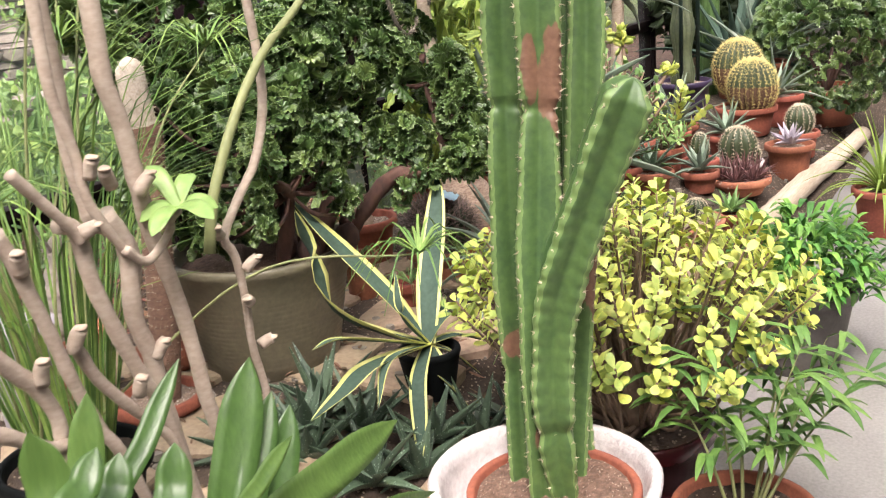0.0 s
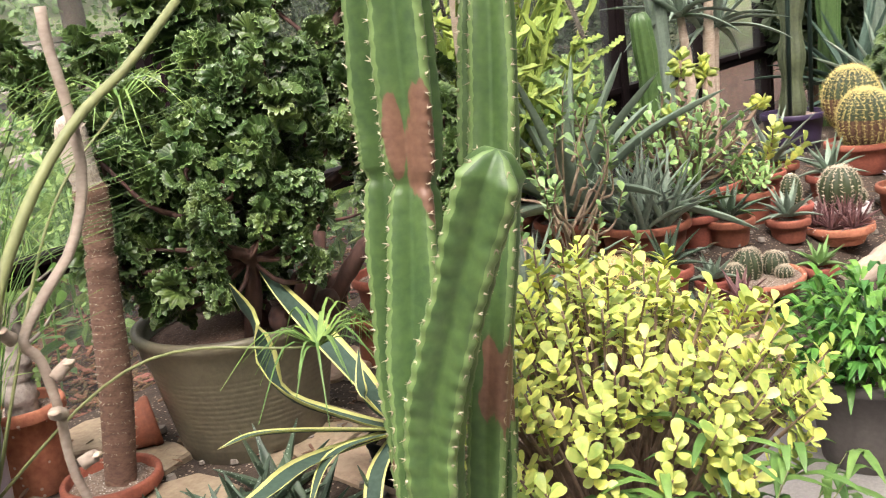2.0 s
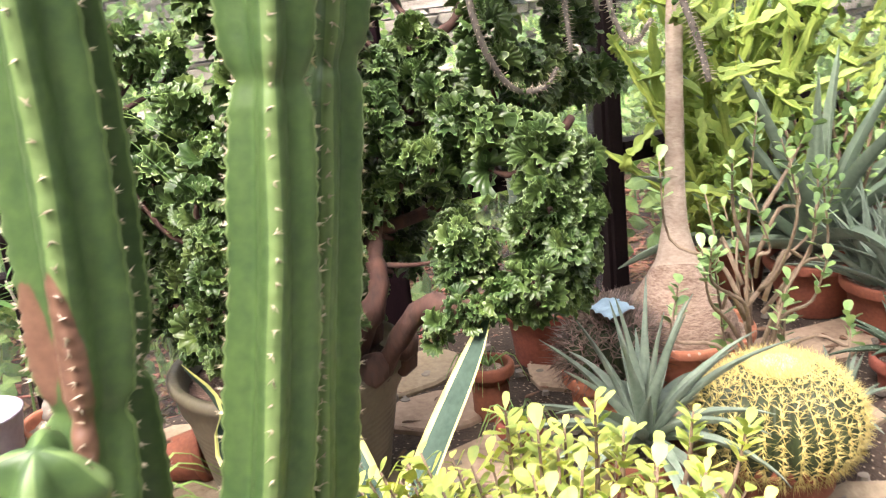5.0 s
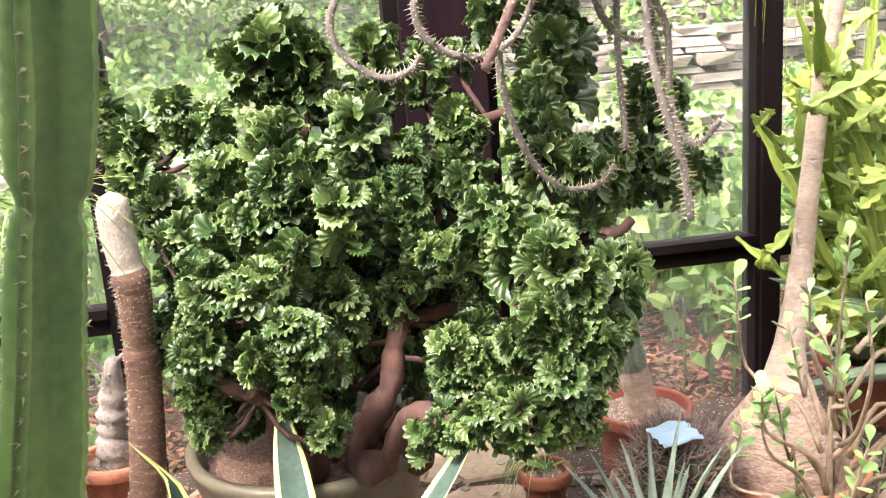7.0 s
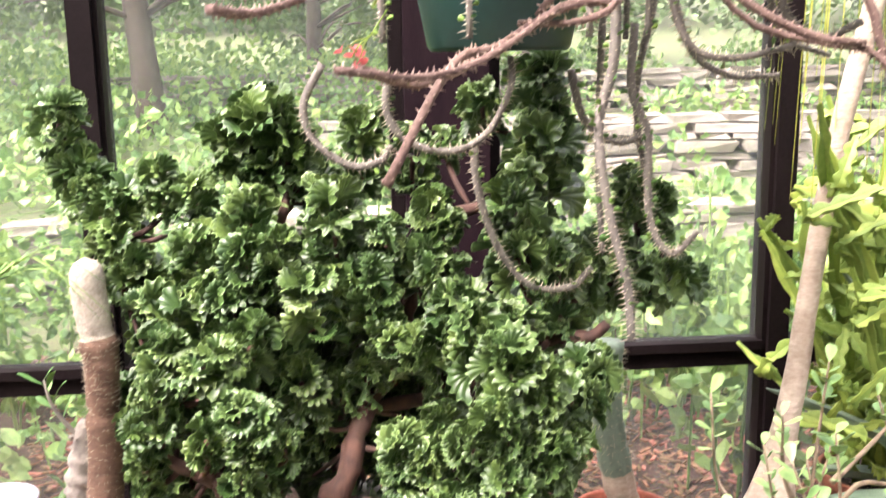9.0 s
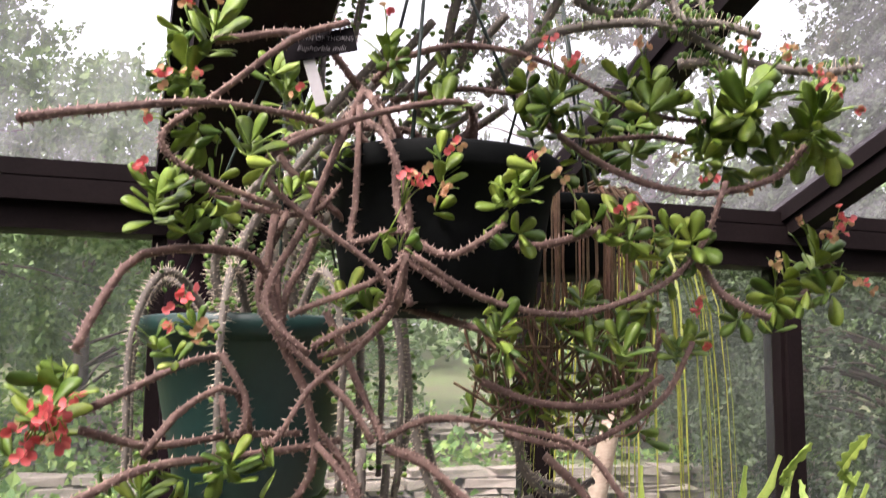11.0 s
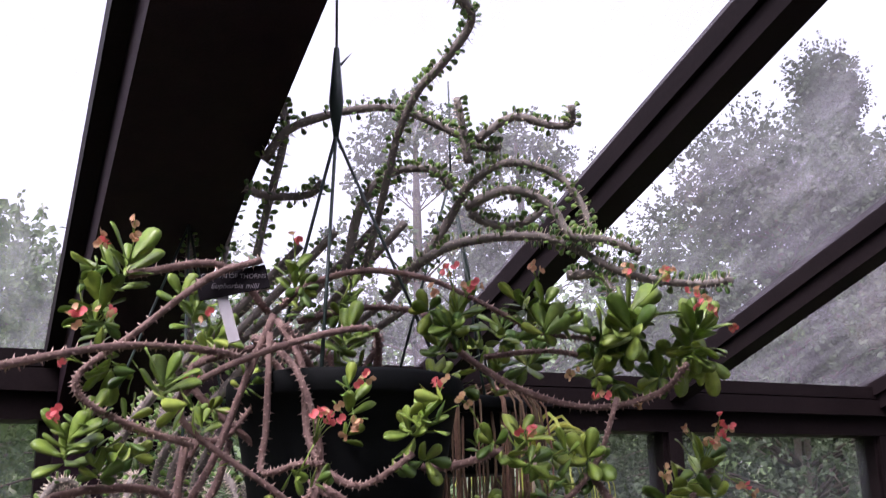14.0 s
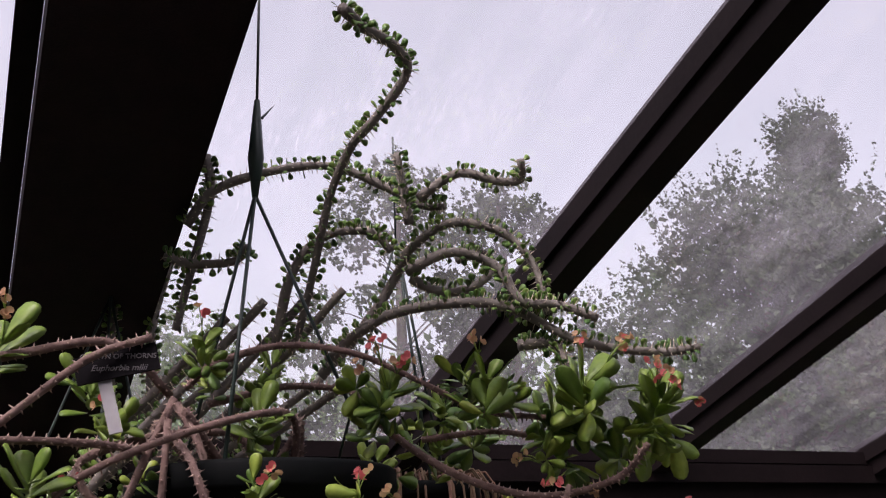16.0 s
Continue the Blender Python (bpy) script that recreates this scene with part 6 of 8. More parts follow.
    s.tube(bezier(local(base, [(-1.50, 1.65, 1.07), (-1.48, 1.65, 1.14), (-1.45, 1.65, 1.20), (-1.38, 1.65, 1.30), (-1.29, 1.65, 1.39), (-1.18, 1.65, 1.46), (-1.07, 1.65, 1.55)]), 16), lambda t: 0.0105 - 0.003 * t, 9)
    part("green_shoot", s, M["green_bark"], ob, "smooth green young shoot")
    heart = Vector((-1.59, 1.61, 1.18))
    face = Vector((-0.38, -0.30, 0.87)).normalized()
    across = Vector((0.63, -0.77, 0.0)).normalized()
    for k in range(6):
        a = k * 1.05 + 0.2 * (k % 2)
        d = across * math.cos(a) + face.cross(across) * math.sin(a) + face * (0.05 + 0.2 * (k % 3))
        l = 0.062 + 0.014 * (k % 3)
        custom_leaf(ob, base, [heart, heart + d * l * 0.5 + face * 0.006, heart + d * l - Vector((0, 0, 0.012))], 0.030, [M["young_leaf"]], up=face, channel=0.2, thick=0.002, name="leaf", peak=0.6)

    # strap-leaved plant nearest the path
    base = Vector((-1.90, 1.29, 0.0))
    ob = thing("strap_leaved_lily", base, "clivia-like plant with broad glossy strap leaves in a dark pot", "lily")
    add_pot(ob, 0.16, 0.62, M["black_pot"], soil="soil", taper=0.8)
    for x, y, z, low_x, low_z, w in ((-1.80, 1.30, 1.05, -1.91, 0.83, 0.068), (-1.79, 1.28, 1.00, -1.90, 0.83, 0.050), (-1.78, 1.26, 0.98, -1.87, 0.81, 0.050), (-1.60, 1.22, 0.88, -1.95, 0.87, 0.061), (-1.89, 1.33, 1.08, -2.05, 0.91, 0.032), (-2.05, 1.30, 1.11, -2.10, 0.94, 0.044), (-2.14, 1.28, 1.11, -2.13, 0.97, 0.053), (-2.03, 1.20, 1.06, -2.07, 0.95, 0.044), (-1.61, 1.16, 0.78, -1.92, 0.87, 0.029), (-2.07, 1.24, 1.06, -2.11, 0.97, 0.040), (-2.11, 1.22, 1.09, -2.17, 1.01, 0.036), (-1.85, 1.20, 0.98, -2.00, 0.91, 0.024)):
        low = Vector((low_x, y - 0.02, low_z))
        tip = Vector((x, y, z))
        heart = Vector((-1.90 + (low_x + 1.90) * 0.4, 1.29 + (y - 1.29) * 0.4, 0.59))
        custom_leaf(ob, base, [heart, low, low.lerp(tip, 0.55) + Vector((0, 0, 0.012)), tip], w * 0.85, [M["strap"]], up=(-0.7, -0.72, 0.35), channel=0.22, thick=0.003, peak=0.62)
    # papyrus with arching thread leaves
    base = Vector((-1.42, 2.25, bed_height(-1.4, 2.25)))
    ob = thing("umbrella_papyrus", base, "umbrella papyrus with thin arching green leaves", "papyrus")
    add_pot(ob, 0.17, 0.22, M["black_pot"], soil="soil")
    stalks, green = Shape(), Shape()
    heads = [(-0.87, 2.2, 1.36), (-1.25, 2.25, 1.42), (-1.55, 2.2, 1.55), (-1.75, 2.3, 1.35), (-1.35, 2.1, 1.7), (-1.1, 2.4, 1.62), (-1.65, 2.05, 1.15), (-1.9, 2.2, 1.5), (-1.2, 2.35, 1.15), (-1.5, 2.4, 1.3), (-0.93, 1.60, 0.90), (-1.05, 2.3, 1.75)]
    for k, h in enumerate(heads):
        h = Vector(h) - base
        root = Vector((rng.uniform(-0.08, 0.08), rng.uniform(-0.08, 0.08), 0.2))
        pts = bezier([root, root.lerp(h, 0.55) + Vector((0, 0, 0.16)), h], 16)
        stalks = Shape()
        stalks.tube(pts, lambda t: 0.0035 * (1.2 - 0.5 * t), 6)
        part("stalk", stalks, M["green_bark"], ob)
        for q in range(26):
            a = q * 0.25 + rng.uniform(-0.1, 0.1)
            l = rng.uniform(0.12, 0.26) * (0.75 if k == 10 else 1)
            flat = Vector((math.cos(a), math.sin(a), rng.uniform(0.0, 0.5)))
            green.blade(bezier([h, h + flat * l * 0.5 + Vector((0, 0, 0.02)), h + flat * l - Vector((0, 0, rng.uniform(0.02, 0.12)))], 6), lambda t: 0.008 * (1 - t) + 0.001, (0, 0, 1), 0.0006, 0.3)
    for _ in range(130):
        a, l = rng.uniform(0, 6.28), rng.uniform(0.5, 1.25)
        flat = Vector((math.cos(a), math.sin(a), 0))
        root = flat * 0.08 + Vector((0, 0, 0.2))
        green.blade(bezier([root, root + flat * l * 0.2 + Vector((0, 0, l * 0.7)), root + flat * l * 0.55 + Vector((0, 0, l * 0.85))], 9), lambda t: 0.007 * (1 - t) + 0.001, flat, 0.0006, 0.3)
    part("foliage", green, M["papyrus"], ob, kind="stuff")
    # grey swollen-stemmed plant at the corner
    base = Vector((-0.935, 2.87, bed_height(-0.935, 2.87)))
    ob = thing("bottle_succulent", base, "grey warty bottle-stemmed succulent with leafy side shoots in a terracotta pot", "succulent")
    add_pot(ob, 0.115, 0.26, M["terra_old"])
    s = Shape()
    s.tube(bezier([(0, 0, 0.22), (0.0, 0.0, 0.30), (0.01, 0, 0.38), (0.02, 0.0, 0.46), (0.03, 0.0, 0.54)], 24), lambda t: 0.036 * (1 - t) ** 0.5 * (1 + 0.2 * math.sin(3 * t)) + 0.010, 16, lumps=0.4)
    for k in range(170):
        d, z = around(rng, 0.3), 0.25 + 0.26 * rng.random()
        s.spike(Vector((0.015, 0, z)) + d * 0.028 * (1.15 - z * 0.5), d + Vector((0, 0, 0.3)), 0.012, 0.0045)
    part("stem", s, M["grey_bark"], ob)
    bush(ob, [[(0.01, 0, 0.40), (0.08, -0.03, 0.44), (0.14, -0.04, 0.50)], [(0.03, 0, 0.52), (0.09, -0.02, 0.57), (0.15, -0.05, 0.61)], [(0.02, 0, 0.48), (-0.04, -0.02, 0.58), (-0.06, -0.02, 0.66)]], M["willow"], M["grey_bark"], rng, (0.07, 0.02), 9, 0.007, thick=0.12)
    # a small pot lying on its side behind the olive one
    s = Shape()
    s.lathe(pot_profile(0.078, 0.13, lip=0.008, lip_height=0.025), 36, wobble=0.006)
    ob = part("fallen_pot", s, M["terracotta"])
    ob.matrix_world = pose(-0.72, 2.82, bed_height(-0.72, 2.82) + 0.075, 82, 0, 62)
    tagged(ob, "empty terracotta pot lying on its side on the bed", "pot")
    # pots without much in them
    ob = thing("lilac_vase", (-1.13, 2.80, bed_height(-1.13, 2.80) - 0.08), "tall pale lilac flared pot beside the glass", "pot")
    s = Shape()
    s.lathe([(0.07, 0), (0.075, 0.01), (0.085, 0.24), (0.092, 0.36), (0.105, 0.43), (0.108, 0.437), (0.103, 0.439), (0.092, 0.40), (0.08, 0.385), (0.02, 0.385)], 40)
    part("body", s, M["lilac_pot"], ob)
    for x, y, r, h in ((0.20, 2.62, 0.075, 0.17), (0.14, 2.36, 0.065, 0.11), (-0.05, 1.78, 0.11, 0.12)):
        ob = thing("offset_pot", (x, y, bed_height(x, y)), "small terracotta pot with trailing bleached leaves", "pot", "small pots among the stones")
        add_pot(ob, r, h, M["terracotta"])
        s = Shape()
        for _ in range(26):
            a, l = rng.uniform(0, 6.28), rng.uniform(0.06, 0.14)
            flat = Vector((math.cos(a), math.sin(a), 0))
            s.blade(bezier([Vector((0, 0, h - 0.01)), flat * l * 0.6 + Vector((0, 0, h + 0.03)), flat * l + Vector((0, 0, h - 0.06))], 5), lambda t: 0.006 * (1 - t) + 0.001, flat.cross(Vector((0, 0, 1))), 0.001, 0.3)
        part("foliage", s, M["jade"], ob, kind="stuff")
    # bleached log along the bed's edge
    s = Shape()
    s.tube(bezier([(-0.95, 0.07, 0.0), (-0.5, 0.03, 0.01), (0.1, 0.0, 0.02), (0.6, -0.02, 0.0), (1.3, -0.08, 0.03)], 30), lambda t: 0.062 - 0.015 * abs(t - 0.4), 16, lumps=0.12)
    ob = part("edging_log", s, M["log"])
    ob.location = (3.05, 1.56, bed_height(3, 1.56) + 0.045)
    tagged(ob, "bleached bare log edging the bed", "log")
    # folded cloth mask on the spiny cactus
    s, v, f = Shape(), [], []
    for j in range(9):
        for i in range(15):
            x, y = (i / 14 - 0.5) * 0.125, (j / 8 - 0.5) * 0.075
            v.append((x, y, 0.004 * math.sin(j * 2.3) + 0.012 * noise.noise((x * 18, y * 18, 3)) - 1.2 * x * x - 0.9 * y * y))
    for j in range(8):
        for i in range(14):
            a = j * 15 + i
            f.append((a, a + 1, a + 16, a + 15))
    n = len(v)
    s.add(v + [(a, b, c - 0.003) for a, b, c in v], f + [tuple(q + n for q in reversed(g)) for g in f])
    ob = part("face_mask", s, M["mask"])
    ob.matrix_world = pose(0.47, 2.37, 0.648, 16, 6, 20)
    tagged(ob, "pale blue pleated cloth face mask lying on the cactus", "mask")


# ---- the far end of the bed ----
def build_far_end():
    rng = random.Random(51)
    base = Vector((3.05, 2.72, 0.3))
    ob = thing("tree_aloe", base, "tree aloe with a pale brown trunk and grey-green rosettes", "aloe")
    for dx, dy, h in ((0.16, 0.0, 1.15), (-0.10, 0.05, 0.95), (0.34, 0.06, 0.85)):
        s = Shape()
        s.tube(bezier([(dx * 0.15, 0, -0.02), (dx * 0.6, dy * 0.5, h * 0.5), (dx, dy, h)], 14), lambda t: 0.04 * (1.1 - 0.5 * t), 10, lumps=0.25)
        part("trunk", s, M["pony"], ob)
        rosette(ob, base, 18, 0.44, 0.042, M["aloe"], rng, (-0.2, 1.4), 0.35, 0.010, 0.4, at=(dx, dy, h), taper=0.8)
    for x, y, r, h, mat in ((2.86, 2.85, 0.055, 1.25, "aloe"), (2.62, 2.80, 0.06, 1.0, "cereus"), (5.0, 2.7, 0.08, 1.5, "cereus"), (5.35, 2.5, 0.07, 1.2, "aloe")):
        ob = thing("column_cactus", (x, y, 0.3), "upright ribbed column cactus standing in the bed", "cactus", "column cacti in the bed")
        s = Shape()
        s.tube(bezier([(0, 0, -0.02), (0.02, 0, h * 0.5), (-0.03, 0.02, h)], 24), lambda t: r * (1 + 0.05 * math.sin(t * 25)) * (1 if t < 0.96 else 0.6), 36, section=lambda a: 0.72 + 0.28 * abs(math.cos(4.5 * a)))
        part("column", s, M[mat], ob)
    for x, y, l, w, n, mat, lab in ((4.85, 2.45, 0.75, 0.085, 24, "agave", "big grey-green agave with broad pointed leaves"), (2.35, 2.55, 0.5, 0.05, 20, "aloe_blue", "blue-grey aloe with arching pointed leaves"),
                                    (5.9, 2.6, 0.9, 0.03, 60, "aloe_dark", "spiky dark green yucca with narrow leaves"), (3.95, 1.95, 0.34, 0.03, 20, "aloe", "aloe with upright thin leaves in a terracotta pot")):
        ob = thing("agave", (x, y, bed_height(x, y)), lab, "agave")
        add_pot(ob, 0.17, 0.2, M["terracotta"])
        rosette(ob, None, n, l, w, M[mat], rng, (0.15, 1.45), 0.35, 0.010, 0.45, at=(0, 0, 0.2), taper=0.8)
    # small potted succulents between the bowls
    for k, (x, y, l, w, mat, pr) in enumerate(((1.12, 1.86, 0.16, 0.03, "aloe_dark", 0.0), (1.28, 1.76, 0.13, 0.025, "dyckia", 0.09), (1.95, 1.70, 0.12, 0.026, "jade", 0.08), (2.18, 1.92, 0.17, 0.03, "aloe", 0.10), (1.92, 2.08, 0.20, 0.03, "aloe_dark", 0.11), (0.98, 2.04, 0.18, 0.028, "aloe", 0.0),
                                              (1.22, 2.02, 0.20, 0.03, "aloe_dark", 0.10), (2.9, 1.98, 0.2, 0.035, "aloe_blue", 0.12), (2.95, 2.3, 0.3, 0.04, "aloe", 0.14), (1.35, 1.90, 0.10, 0.03, "aloe_blue", 0.07), (0.36, 1.78, 0.13, 0.022, "aloe_dark", 0.0), (0.08, 1.86, 0.14, 0.02, "aloe", 0.08))):
        ob = thing("small_succulent", (x, y, bed_height(x, y)), "small pointed rosette succulent in a terracotta pot" if pr else "small pointed rosette succulent growing in the bed", "succulent", "small succulents")
        if pr:
            add_pot(ob, pr, pr * 1.1, M["terracotta"])
        rosette(ob, None, 16, l, w, M[mat], rng, (0.1, 1.4), 0.25, 0.006, 0.45, at=(0, 0, pr * 1.1 + 0.005), taper=0.8)
    # dark crested bush by the path
    base = Vector((4.55, 1.75, bed_height(4.55, 1.75)))
    ob = thing("dark_crested_bush", base, "dark green crested euphorbia bush in a terracotta pot", "euphorbia")
    add_pot(ob, 0.24, 0.26, M["terracotta"])
    s = Shape()
    for k in range(5):
        s.tube(bezier([(0, 0, 0.22), (0.12 * math.cos(k * 1.3), 0.12 * math.sin(k * 1.3), 0.45), (0.17 * math.cos(k * 1.3), 0.17 * math.sin(k * 1.3), 0.5)], 8), lambda t: 0.02 - 0.012 * t, 8, lumps=0.2)
    part("trunk", s, M["crest_bark"], ob)
    crest = Shape()
    for k in range(900):
        d = around(rng)
        p = Vector((d.x * 0.48, d.y * 0.45, 0.55 + d.z * 0.40)) * 1.0 + around(rng) * 0.06
        add_fan(crest, p, d + Vector((0, 0, 0.4)), d + Vector((-0.5, -0.3, 0.3)), rng.uniform(0.04, 0.065), rng, (1.5, 2.6), 0.14)
    part("crest_mass", crest, [M["crest"], M["crest_edge"]], ob, kind="stuff")
    # leafy shrubs that close the view
    for x, y, h, w in ((6.4, 1.7, 1.7, 0.7), (7.3, 2.5, 2.3, 0.8), (6.6, 2.9, 2.0, 0.6), (7.4, 1.2, 1.9, 0.7), (5.6, 3.0, 1.5, 0.5), (8.0, 0.4, 2.0, 0.7)):
        ob = thing("leafy_shrub", (x, y, bed_height(x, y)), "tall dark leafy shrub at the end of the greenhouse", "shrub", "shrubs at the end wall")
        s, g = Shape(), Shape()
        for k in range(7):
            a = k * 0.9
            tip = Vector((w * 0.6 * math.cos(a), w * 0.6 * math.sin(a), h * rng.uniform(0.55, 0.95)))
            s.tube(bezier([(0, 0, -0.02), tip * 0.5 + Vector((0, 0, 0.1)), tip], 8), lambda t: 0.022 * (1.1 - 0.8 * t), 6)
            for q in range(4):
                leaf_cloud(g, tip * (0.5 + 0.16 * q), (w * 0.42, w * 0.42, 0.26), 60, 0.11, rng)
        part("branchwork", s, M["jade_stem"], ob)
        part("foliage", g, M["tree_leaf"], ob, kind="stuff", smooth=False)


# ---- fallen leaves and loose stones on the bed ----
def build_litter():
    rng = random.Random(61)
    dry, pebbles = Shape(), Shape()
    for k in range(1500):
        x, y = rng.uniform(-2.0, 4.5), rng.uniform(1.55, 3.1)
        p = Vector((x, y, bed_height(x, y) + 0.016))
        if k % 2:
            out = around(rng, 0.25)
            dry.paddle(p + Vector((0, 0, 0.012)), out, Vector((0, 0, 1)) + around(rng) * 0.6, rng.uniform(0.02, 0.07), rng.uniform(0.008, 0.022), 0.1, bend=rng.uniform(-0.3, 0.4))
        else:
            q = rng.uniform(0.006, 0.022)
            n = 7
            ring = [(p.x + q * rng.uniform(0.75, 1.1) * math.cos(2 * math.pi * i / n), p.y + q * rng.uniform(0.75, 1.1) * math.sin(2 * math.pi * i / n)) for i in range(n)]
            pebbles.add([(a, b, p.z - 0.004) for a, b in ring] + [(p.x + (a - p.x) * 0.8, p.y + (b - p.y) * 0.8, p.z + q * 0.6) for a, b in ring],
                        [(i, (i + 1) % n, n + (i + 1) % n, n + i) for i in range(n)] + [tuple(range(n, 2 * n))])
    tagged(part("dry_leaf_litter", dry, M["dry"], kind="stuff"), "fallen brown leaves scattered over the bed", "leaf litter")
    tagged(part("loose_gravel", pebbles, M["stone"], kind="stuff", smooth=False), "loose grey and tan stones on the bed", "gravel")


# ---- hanging baskets ----
def hanger(ob, base, rim, apex, count=3, start=0.5):
    for k in range(count):
        a = 2 * math.pi * k / count + start
        s = Shape()
        s.tube([Vector((rim[0] * math.cos(a), rim[0] * math.sin(a), rim[1])), apex], 0.0028, 6)
        part("hanger_cord", s, M["cord"], ob)


def build_crown_of_thorns():
    rng = random.Random(17)
    base = Vector((0.32, 1.70, 2.10))
    ob = thing("hanging_crown_of_thorns", base, "flowering crown of thorns spilling from a hanging black basket", "hanging plant")
    add_pot(ob, 0.185, 0.225, M["black_pot"], soil="soil", lip=0.012, lip_height=0.035, taper=0.76)
    apex = Vector((0.30, 1.70, 2.742)) - base
    hanger(ob, base, (0.18, 0.215), apex, start=0.0)
    s = Shape()
    s.tube([apex - Vector((0, 0, 0.005)), apex + Vector((0, 0, 0.06)), apex + Vector((0, 0, 0.16))], lambda t: 0.0045 + 0.008 * math.sin(math.pi * t), 8)
    s.spike(apex + Vector((0.008, 0, 0.13)), (0.6, 0, 0.8), 0.035, 0.003)
    part("swivel", s, M["cord"], ob)
    s = Shape()
    s.tube([apex + Vector((0, 0, 0.15)), apex + Vector((0, 0.0, 0.37))], 0.0022, 6)
    part("wire", s, M["cord"], ob)

    foliage = Shape()

    heads = []

    def leaf_head(p, d, count, size, own):
        for k in range(count):
            leaves = Shape() if own else foliage
            a = k * 2.4 + rng.uniform(-0.3, 0.3)
            side = Matrix.Rotation(a, 3, d) @ d.orthogonal().normalized()
            out = side + d * (rng.uniform(-0.1, 0.35) + 0.75 * (1 - k / count))
            l = size * rng.uniform(0.62, 1.05)
            leaves.paddle(p - d * (k * 0.0034), out, d, l, l * rng.uniform(0.40, 0.54), 0.07, bend=rng.uniform(-0.15, 0.25))
            if own:
                part("leaf", leaves, M["thorn_leaf"], ob)

    def head(x, y, z, size, count, dx=0.0, dz=0.8):
        p, d = Vector((x, y, z)) - base, Vector((dx, -0.45, dz)).normalized()
        heads.append(p)
        leaf_head(p, d, count + 1, size * 1.25, len(heads) <= 22)
        for _ in range(2):
            leaf_head(p - d * 0.02 + around(rng) * 0.045, (d * 0.6 + around(rng)).normalized(), count // 2 + 2, size * 1.0, False)

    def bloom(x, y, z, count, red):
        """A forked stalk from the nearest leaf head, with a pair of round bracts at each tip."""
        tip = Vector((x, y, z)) - base
        root = min(heads, key=lambda h: (h - tip).length)
        if (tip - root).length > 0.08:
            root = tip + (root - tip).normalized() * 0.08
        stalk = Shape()
        fork = root.lerp(tip, 0.55)
        stalk.tube([root, fork], 0.0011, 5)
        for k in range(count):
            q = tip + around(rng) * rng.uniform(0.004, 0.010 + 0.0015 * count)
            stalk.tube([fork, (fork + q) / 2 + Vector((0, 0, 0.004)), q], 0.0007, 4)
            axis = (Vector((0, -0.7, 0.5)) + around(rng)).normalized()
            across = axis.orthogonal().normalized()
            ring = [q]
            for i in range(12):
                a = math.pi * i / 6
                r = 0.0080 * (0.35 + 0.65 * abs(math.cos(a)) ** 0.6)
                ring.append(q + Matrix.Rotation(a, 3, axis) @ across * r + axis * (0.003 + 0.003 * abs(math.cos(a))))
            f = Shape()
            f.add(ring, [(0, i + 1, (i + 1) % 12 + 1) for i in range(12)])
            part("flower", f, M["flower" if rng.random() < red else "faded"], ob)
        part("flower_stalk", stalk, M["thorn_leaf"], ob)

    def arm(points):
        length = sum((Vector(b) - Vector(a)).length for a, b in zip(points, points[1:]))
        n = max(8, int(length / 0.025))
        pts = bezier(local(base, points), n)
        r0 = rng.uniform(0.0042, 0.0060)
        s, thorns = Shape(), Shape()
        s.tube(pts, lambda t: r0 * (1.1 - 0.2 * t), 8, lumps=0.2)
        for i in range(n * 9):
            t = i / 9
            k, u = int(t), t - int(t)
            p = pts[k].lerp(pts[min(n, k + 1)], u)
            d = (pts[min(n, k + 1)] - pts[k]).normalized()
            out = Matrix.Rotation(i * 2.4 + rng.uniform(-0.3, 0.3), 3, d) @ d.orthogonal().normalized()
            thorns.spike(p + out * r0 * 0.8, out + d * 0.15, rng.uniform(0.0045, 0.0085), 0.0020)
        stem = part("stem", s, M["thorn_stem"], ob)
        part("thorn_coat", thorns, M["thorn"], stem, kind="stuff")

    arm([(-0.24, 1.35, 2.26), (-0.18, 1.41, 2.29), (-0.05, 1.48, 2.33), (0.07, 1.54, 2.34), (0.14, 1.60, 2.34)])
    arm([(0.13, 1.50, 2.46), (0.06, 1.50, 2.43), (-0.03, 1.50, 2.35), (-0.09, 1.50, 2.30), (-0.09, 1.50, 2.27), (-0.04, 1.50, 2.24), (0.05, 1.50, 2.21)])
    arm([(0.18, 1.62, 2.41), (0.14, 1.60, 2.32), (0.09, 1.57, 2.20), (0.05, 1.55, 2.13), (0.04, 1.52, 2.08), (0.09, 1.50, 2.03)])
    arm([(0.18, 1.60, 2.40), (0.21, 1.57, 2.33), (0.21, 1.54, 2.23), (0.23, 1.51, 2.18), (0.27, 1.48, 2.16), (0.33, 1.45, 2.20)])
    arm([(0.17, 1.60, 2.38), (0.16, 1.57, 2.24), (0.15, 1.55, 2.18), (0.19, 1.52, 2.19), (0.22, 1.50, 2.19)])
    arm([(0.20, 1.65, 2.43), (0.23, 1.63, 2.46), (0.32, 1.62, 2.49), (0.42, 1.60, 2.48), (0.51, 1.58, 2.44), (0.60, 1.57, 2.40), (0.69, 1.55, 2.39)])
    arm([(0.24, 1.70, 2.42), (0.35, 1.70, 2.45), (0.45, 1.70, 2.45)])
    arm([(0.44, 1.70, 2.46), (0.49, 1.65, 2.38), (0.58, 1.60, 2.31), (0.68, 1.55, 2.28), (0.77, 1.50, 2.30), (0.79, 1.45, 2.34)])
    arm([(0.22, 1.50, 2.16), (0.31, 1.50, 2.11), (0.41, 1.50, 2.09), (0.49, 1.50, 2.10), (0.59, 1.50, 2.14), (0.65, 1.50, 2.20), (0.69, 1.50, 2.29)])
